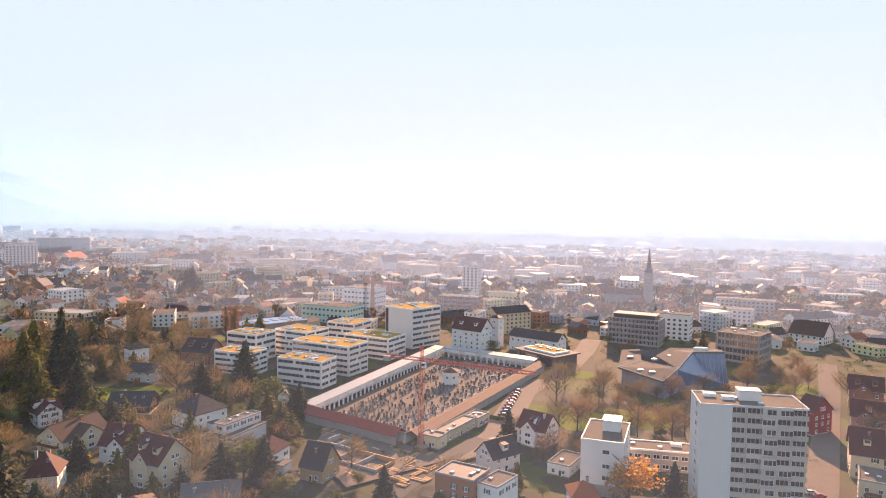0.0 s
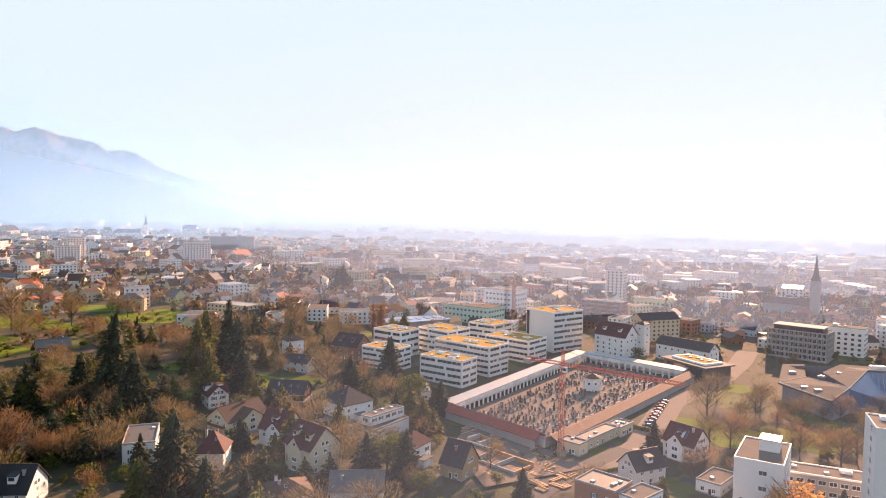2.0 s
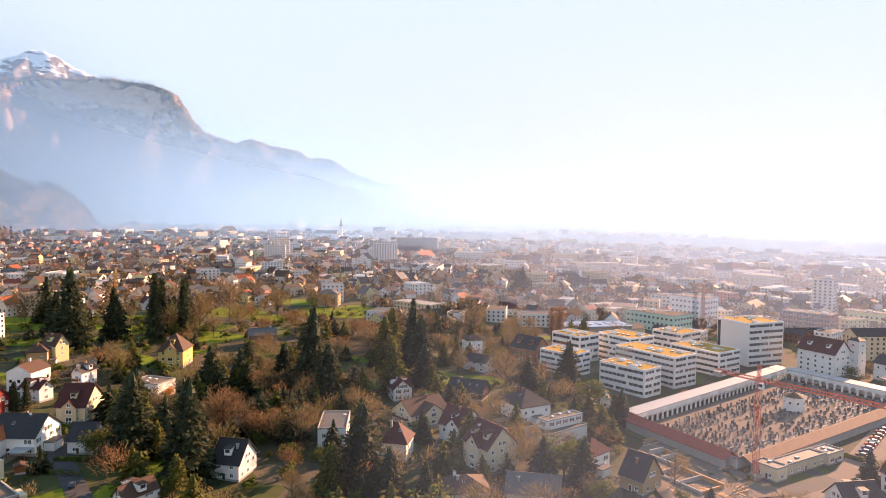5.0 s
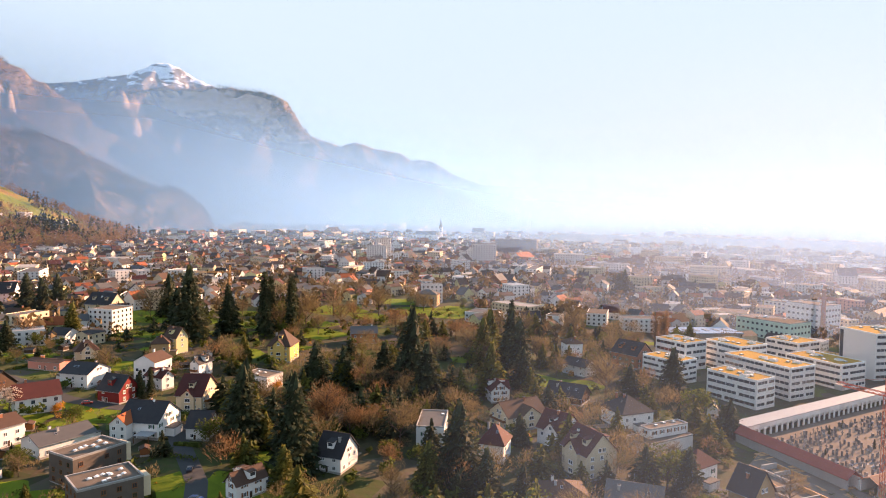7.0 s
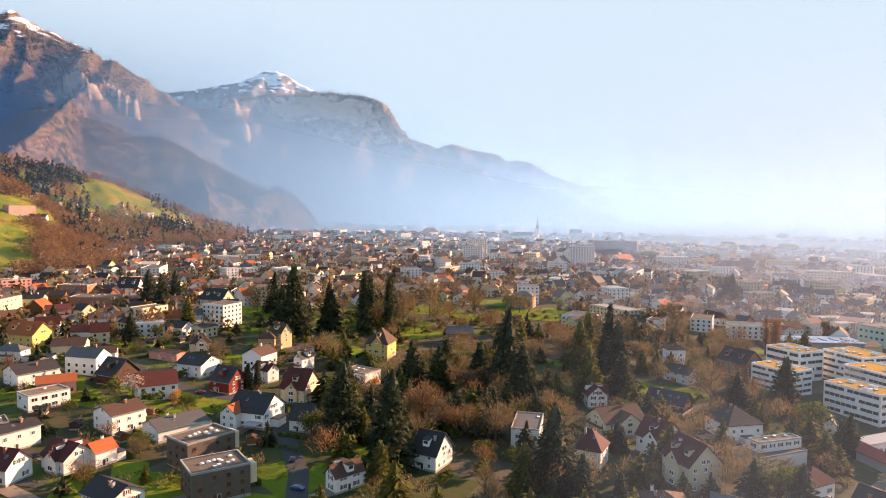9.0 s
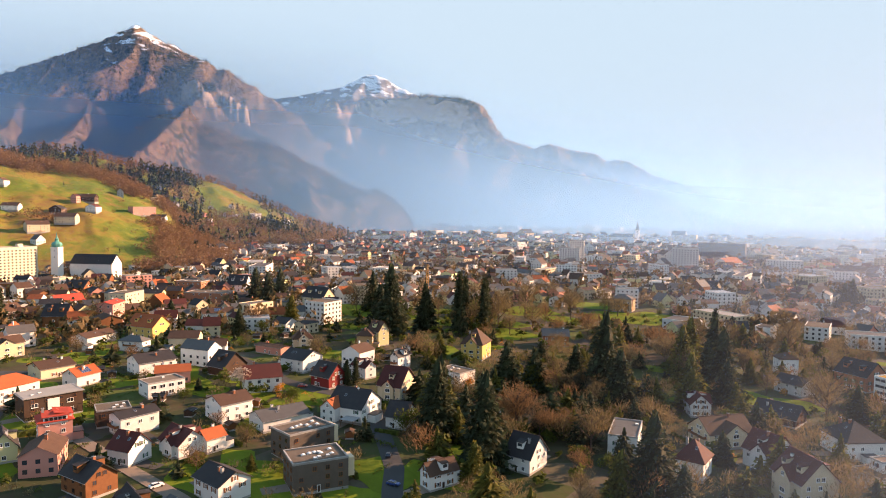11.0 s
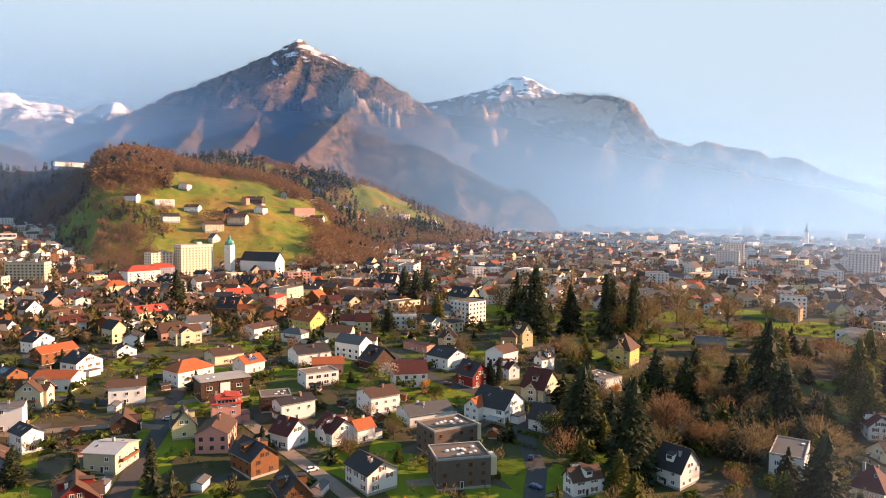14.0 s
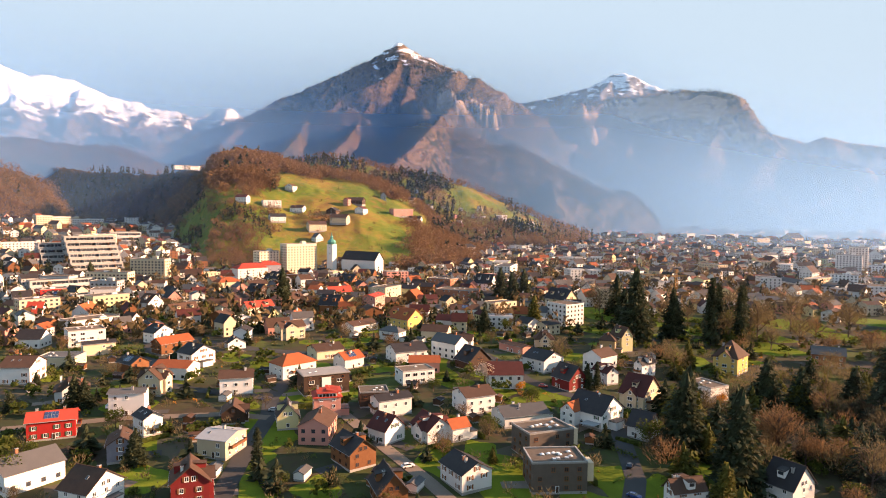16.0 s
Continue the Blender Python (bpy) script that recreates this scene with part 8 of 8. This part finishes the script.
def tuft(seed, cone, n):
    """A small far tree, 1 m tall, of loose triangles."""
    rnd = random.Random(seed)
    s = Soup()
    for k in range(n):
        if cone:
            z = rnd.random() ** 1.3 * 0.95
            r = 0.26 * (1 - z) + 0.02
            a = rnd.uniform(0, 6.283)
            p, q = Vector((math.cos(a) * r, math.sin(a) * r, z)), a + 1.57
            s.face([(p.x * 0.2, p.y * 0.2, z + 0.16), (p.x + math.cos(q) * 0.10, p.y + math.sin(q) * 0.10, z - 0.02), (p.x - math.cos(q) * 0.10, p.y - math.sin(q) * 0.10, z - 0.04)])
        else:
            v = Vector((rnd.gauss(0, 1), rnd.gauss(0, 1), rnd.gauss(0, 1))).normalized()
            p = Vector((v.x * 0.36, v.y * 0.36, 0.58 + v.z * 0.38)) * rnd.uniform(0.8, 1.05)
            if n > 30:  # feathery: slender upright twigs
                g = Vector((v.x * 0.9 + rnd.gauss(0, 0.5), v.y * 0.9 + rnd.gauss(0, 0.5), 0.5 + rnd.gauss(0, 0.4))).normalized() * rnd.uniform(0.09, 0.17)
                o = g.cross(Vector((rnd.gauss(0, 1), rnd.gauss(0, 1), 0.2))).normalized() * rnd.uniform(0.018, 0.036)
                p *= rnd.uniform(0.75, 1.0)
                s.face([p - o, p + o, p + g])
                continue
            a, b = v.orthogonal().normalized() * rnd.uniform(0.1, 0.2), v.cross(v.orthogonal()).normalized() * rnd.uniform(0.1, 0.2)
            s.face([p - a - b * 0.6, p + a - b * 0.6, p + b + Vector((0, 0, 0.06))])
    return s


M["far_wood"] = leafy("far_wood", (0.215, 0.125, 0.058), (0.145, 0.088, 0.044), 0.16, 0.4)
M["far_fir"] = leafy("far_fir", (0.026, 0.032, 0.012), (0.016, 0.021, 0.009), 0.4, 0.15)
brown, fir = [], []
for k in range(46000):  # woods of the hills
    az = wild.uniform(58, 112)
    which = wild.random()
    sl = hill if which < 0.42 else edge_hill if which < 0.55 else back_hill if which < 0.78 else spur
    if not sl.a[0] < az < sl.a[-1]:
        continue
    t = wild.random()
    r = sl.foot + (sl.far * 1.01 - sl.foot) * t
    x, y = polar(az, r)
    n = noise.fractal(Vector((x, y, 3)) / 90, 1.0, 2.0, 3)
    if sl is hill:
        az2, t2 = az + 2.2 * n, t + 0.16 * n
        scrub = 86.2 < az2 < 91.2 and 0.08 < t2 < 0.46
        wood = (86.0 < az2 and t2 > 0.50) or scrub or (t2 > 0.80 and az > 75) or az2 < 74.2 or (t2 < 0.10 and az < 80 and n > 0) or (n > 0.5 and t2 < 0.5)
        if az > 91.0:  # a dark meadow on the shaded flank, with a line of trees along its rim
            wood = az2 > 92.4 or t2 > 0.62 or 0.16 < t2 + 0.35 * (az - 91.0) < 0.24
    elif sl is spur:
        wood = not (63.5 < az + 3 * n < 71.5 and 0.42 < t + 0.1 * n < 0.9) or n > 0.35
    else:
        wood = True
    bush = not wood and sl is hill and t > 0.08 and wild.random() < 0.06
    if not bush and (not wood or wild.random() < (0.2 if sl is hill and az > 86 and t < 0.48 else 0.3 if sl is hill and az > 85.6 else 0.62 if sl is hill and az < 90.6 else 0.25)):
        continue
    z = sl.z(az, r)
    if z < rise(x, y) - 1:
        continue
    h = wild.uniform(11, 24) * (0.4 if sl is hill and az > 91 else 0.55 if sl is hill and az > 86 and t < 0.48 else (1.35 if az > 85.6 else 1.2) if sl is hill and t > 0.6 else 1.0)
    if bush:
        h = wild.uniform(3, 8)
    if sl is spur:
        h *= 1.35
    wide = wild.uniform(0.8, 1.2) * (1.25 if sl is hill else 1.0)
    # firs outnumber broadleaves on the left flank and back hill, partly to imitate shade
    (fir if noise.noise(Vector((x, y, 9)) / 120) + wild.gauss(0, 0.2) > ((-0.12 if az > 71 else 0.25) if sl is spur else 0.43 if sl is not back_hill and not (sl is hill and az > 91) else -0.1 if sl is hill else -0.05 if az > 96.5 else 0.0) else brown).append((x, y, z - 1, h, h * wide))
town_brown = []
for k in range(21000):  # trees among the far houses
    az, r = wild.uniform(-42, 108), wild.uniform(430, 2600) if k % 3 else wild.uniform(430, 1000)
    x, y = polar(az, r)
    z = hill_z(az, r)
    if z > rise(x, y) + 6 and not (az > 91.5 and r < 1290) or not clear_of(x, y, 2) or in_keepout(x, y) or before_lawn(x, y) or az < 24 and r < 540:
        continue
    h = wild.uniform(5, 14)
    (fir if wild.random() < 0.35 else town_brown).append((x, y, z - 0.5, h * (1.25 if wild.random() < 0.1 else 1), h * wild.uniform(0.8, 1.2)))
alp_brown, alp_fir = [], []
for k in range(48000):  # forests of the mountain sides
    sl = peak if k % 9 < 6 else massif
    az, t = wild.uniform(max(sl.a[0], 40), min(sl.a[-1], 108)), wild.random() ** 0.8
    r = sl.foot + (sl.far * 1.004 - sl.foot) * t
    x, y = polar(az, r)
    z = sl.z(az, r)
    if z < rise(x, y) + 3 or z > 880 + 120 * wild.random():
        continue
    n = noise.fractal(Vector((x, y, z)) / 420, 1.0, 2.0, 4)
    steep = abs(sl.z(az, r + 12) - sl.z(az, r - 12)) / 24
    if steep > 1.25 or wild.random() < 0.12:
        continue
    h = wild.uniform(13, 26)
    (alp_fir if n * 1.4 + wild.gauss(0, 0.16) > -0.02 else alp_brown).append((x, y, z - 4, h * (1.1 if n > 0 else 0.9), h * wild.uniform(0.95, 1.5)))
M["alp_wood"] = leafy("alp_wood", (0.36, 0.23, 0.135), (0.22, 0.145, 0.09), 0.3, 0.1)
scatter("mountain_broadleaf_wood", tuft(3, False, 6), alp_brown, M["alp_wood"], "rust-brown bare woods on the mountain sides")
scatter("mountain_conifer_wood", tuft(4, True, 6), alp_fir, M["far_fir"], "dark conifer forest on the mountain sides")
near_brown = [q for q in brown if math.hypot(q[0], q[1]) < 1420 and q[4] > 8.5]
brown = [q for q in brown if not (math.hypot(q[0], q[1]) < 1420 and q[4] > 8.5)]
scatter("hill_broadleaf_wood", tuft(6, False, 84), near_brown, M["far_wood"], "feathery bare beech woods on the near hills")
scatter("far_broadleaf_wood", tuft(1, False, 36), brown, M["far_wood"], "brown bare woods on the hills and between houses")
M["town_wood"] = leafy("town_wood", (0.17, 0.115, 0.05), (0.10, 0.075, 0.035), 0.35, 0.35)
scatter("town_broadleaf_trees", tuft(8, False, 14), town_brown, M["town_wood"], "bare brown trees between the houses of the town")
scatter("far_conifer_wood", tuft(2, True, 15), fir, M["far_fir"], "dark conifers on the hills and between houses")

# ---- the park's thick undergrowth and wood, joined ----
def joined_wood(name, key, spots, label, share=0.25):
    trunk, crown = make_tree(TREE_KINDS[key][0], 77, int(TREE_KINDS[key][1] * share), grow=share ** -0.5)
    four = Soup()
    for f in crown.f:
        q = [crown.v[i] for i in f]
        for tri in ([q[0], q[1], q[2]], [q[0], q[2], q[3]]) if len(q) == 4 else (q,):
            four.face([tuple(0.1 * c for c in p) for p in tri])
    ob = scatter(name, four, spots, M[TREE_KINDS[key][2]], label)
    return ob


groves = {"dec": [], "red": [], "con": [], "light": [], "green": []}
for k in range(5200):
    az, r = wild.uniform(12, 54), math.sqrt(wild.uniform(170 ** 2, 620 ** 2))
    x, y = polar(az, r)
    if in_keepout(x, y) or on_road(x, y) or not clear_of(x, y, 3.2) or not (parkland(az, r) or wild.random() < 0.35) or noise.noise(Vector((x, y, 7)) / 34) > 0.08:
        continue
    if any((x - a) ** 2 + (y - b) ** 2 < c * c for a, b, c in GLADES):
        continue
    low = before_lawn(x, y)
    if low and wild.random() < 0.6:
        continue
    claim(x, y, 1.7)
    q = wild.random() + 0.25 * noise.noise(Vector((x, y, 5)) / 40)
    key = "dec" if q < 0.42 else "red" if q < 0.50 else "con" if q < (0.68 if az > 27 else 0.56) else "light" if q < 0.86 else "green"
    h = wild.uniform(6, 15) if key not in ("green", "con", "light") else wild.uniform(3, 8) if key == "green" else wild.uniform(7, 18 if r < 300 else 13)
    if low:
        h = wild.uniform(2, 4.5)
    groves[key].append((x, y, rise(x, y) - 0.3, h, h * wild.uniform(0.85, 1.3)))
for key, spots in groves.items():
    joined_wood("grove", key, spots, TREE_KINDS[key][3] + "s of the park", 0.24 if key in ("dec", "red") else 0.28)

# ---- sheds and carports behind the houses ----
shed_kinds = []
for wall, roof, w, d in (("dark_wood", "roof_black", 4.2, 3.2), ("white", "roof_grey", 5.6, 3.4), ("wood", "roof_brown", 3.6, 3.0)):
    shed_kinds.append((wall_mesh("gable", w, d, 2.3, 22, wall), roof_mesh("gable", w, d, 2.3, 22, roof, 0.3), "%s garden shed with a low %s roof" % (NAMES[wall], NAMES[roof])))
sheds = 0
for k in range(900):
    az, r = wild.uniform(46, 106), math.sqrt(wild.uniform(175 ** 2, 420 ** 2))
    x, y = polar(az, r)
    if sheds >= 60 or in_keepout(x, y) or on_road(x, y) or not clear_of(x, y, 2.2) or parkland(az, r):
        continue
    claim(x, y, 2.4)
    body, top, label = wild.choice(shed_kinds)
    root = tagged(new("garden_shed"), label, "shed", "garden sheds")
    root.matrix_basis = pose(x, y, rise(x, y), 0, 0, wild.choice((20, 110, -25, 65)) + wild.gauss(0, 10))
    part("wall", body, root), part("roof", top, root)
    sheds += 1

# ---- hedges, beds and shrubs of the gardens, joined ----
small = {"bush": [], "gold_bush": [], "dec": [], "green": [], "con": []}
for k in range(8200):
    az, r = wild.uniform(-38, 108), math.sqrt(wild.uniform(150 ** 2, 520 ** 2))
    x, y = polar(az, r)
    if in_keepout(x, y) or on_road(x, y) or not clear_of(x, y, 1.0) or (az < 46 and wild.random() < 0.6):
        continue
    q = wild.random()
    key = "bush" if q < 0.5 else "gold_bush" if q < 0.56 else "dec" if q < 0.80 else "green" if q < 0.95 else "con"
    h = wild.uniform(1.0, 2.6) if "bush" in key else wild.uniform(3, 7.5) if key != "con" else wild.uniform(3, 11)
    if az < 46 and key == "con":
        continue
    n = wild.randint(2, 7) if key == "bush" and wild.random() < 0.5 else 1
    a = wild.choice((0.35, 1.92)) + wild.gauss(0, 0.1)
    for j in range(n):  # a run of shrubs makes a hedge
        px, py = x + math.cos(a) * j * 1.5, y + math.sin(a) * j * 1.5
        if clear_of(px, py, 0.8):
            small[key].append((px, py, rise(px, py) - 0.1, h, h * wild.uniform(0.9, 1.3)))
for key, spots in small.items():
    joined_wood("garden_shrubs", key, spots, TREE_KINDS[key][3] + "s and hedges of the gardens", 0.05 if "bush" in key else 0.04)

# ---- garden and park trees between the near houses ----
made = 0
for k in range(6000):
    az, r = wild.uniform(-40, 106), math.sqrt(wild.uniform(150 ** 2, 560 ** 2))
    x, y = polar(az, r)
    park = parkland(az, r) or 16 < az < 48 and r < 240
    if made > 360 or in_keepout(x, y) or on_road(x, y):
        continue
    if not park and wild.random() < 0.55:
        continue
    if park and before_lawn(x, y) or not clear_of(x, y, 2.6 if not park else 3.4):
        continue
    claim(x, y, 1.6 if not park else 2.6)
    q = wild.random()
    if park:
        key = "dec" if q < 0.48 else "red" if q < 0.64 else "con" if q < 0.72 else "light" if q < 0.88 else "green"
        h = wild.uniform(8, 19)
    else:
        key = "dec" if q < 0.25 else "red" if q < 0.33 else "con" if q < 0.42 else "light" if q < 0.47 else "green" if q < 0.56 else "bush" if q < 0.86 else "gold_bush" if q < 0.93 else "red"
        h = wild.uniform(1.6, 3.6) if "bush" in key else wild.uniform(5, 11)
    tree(key, x, y, h)
    made += 1
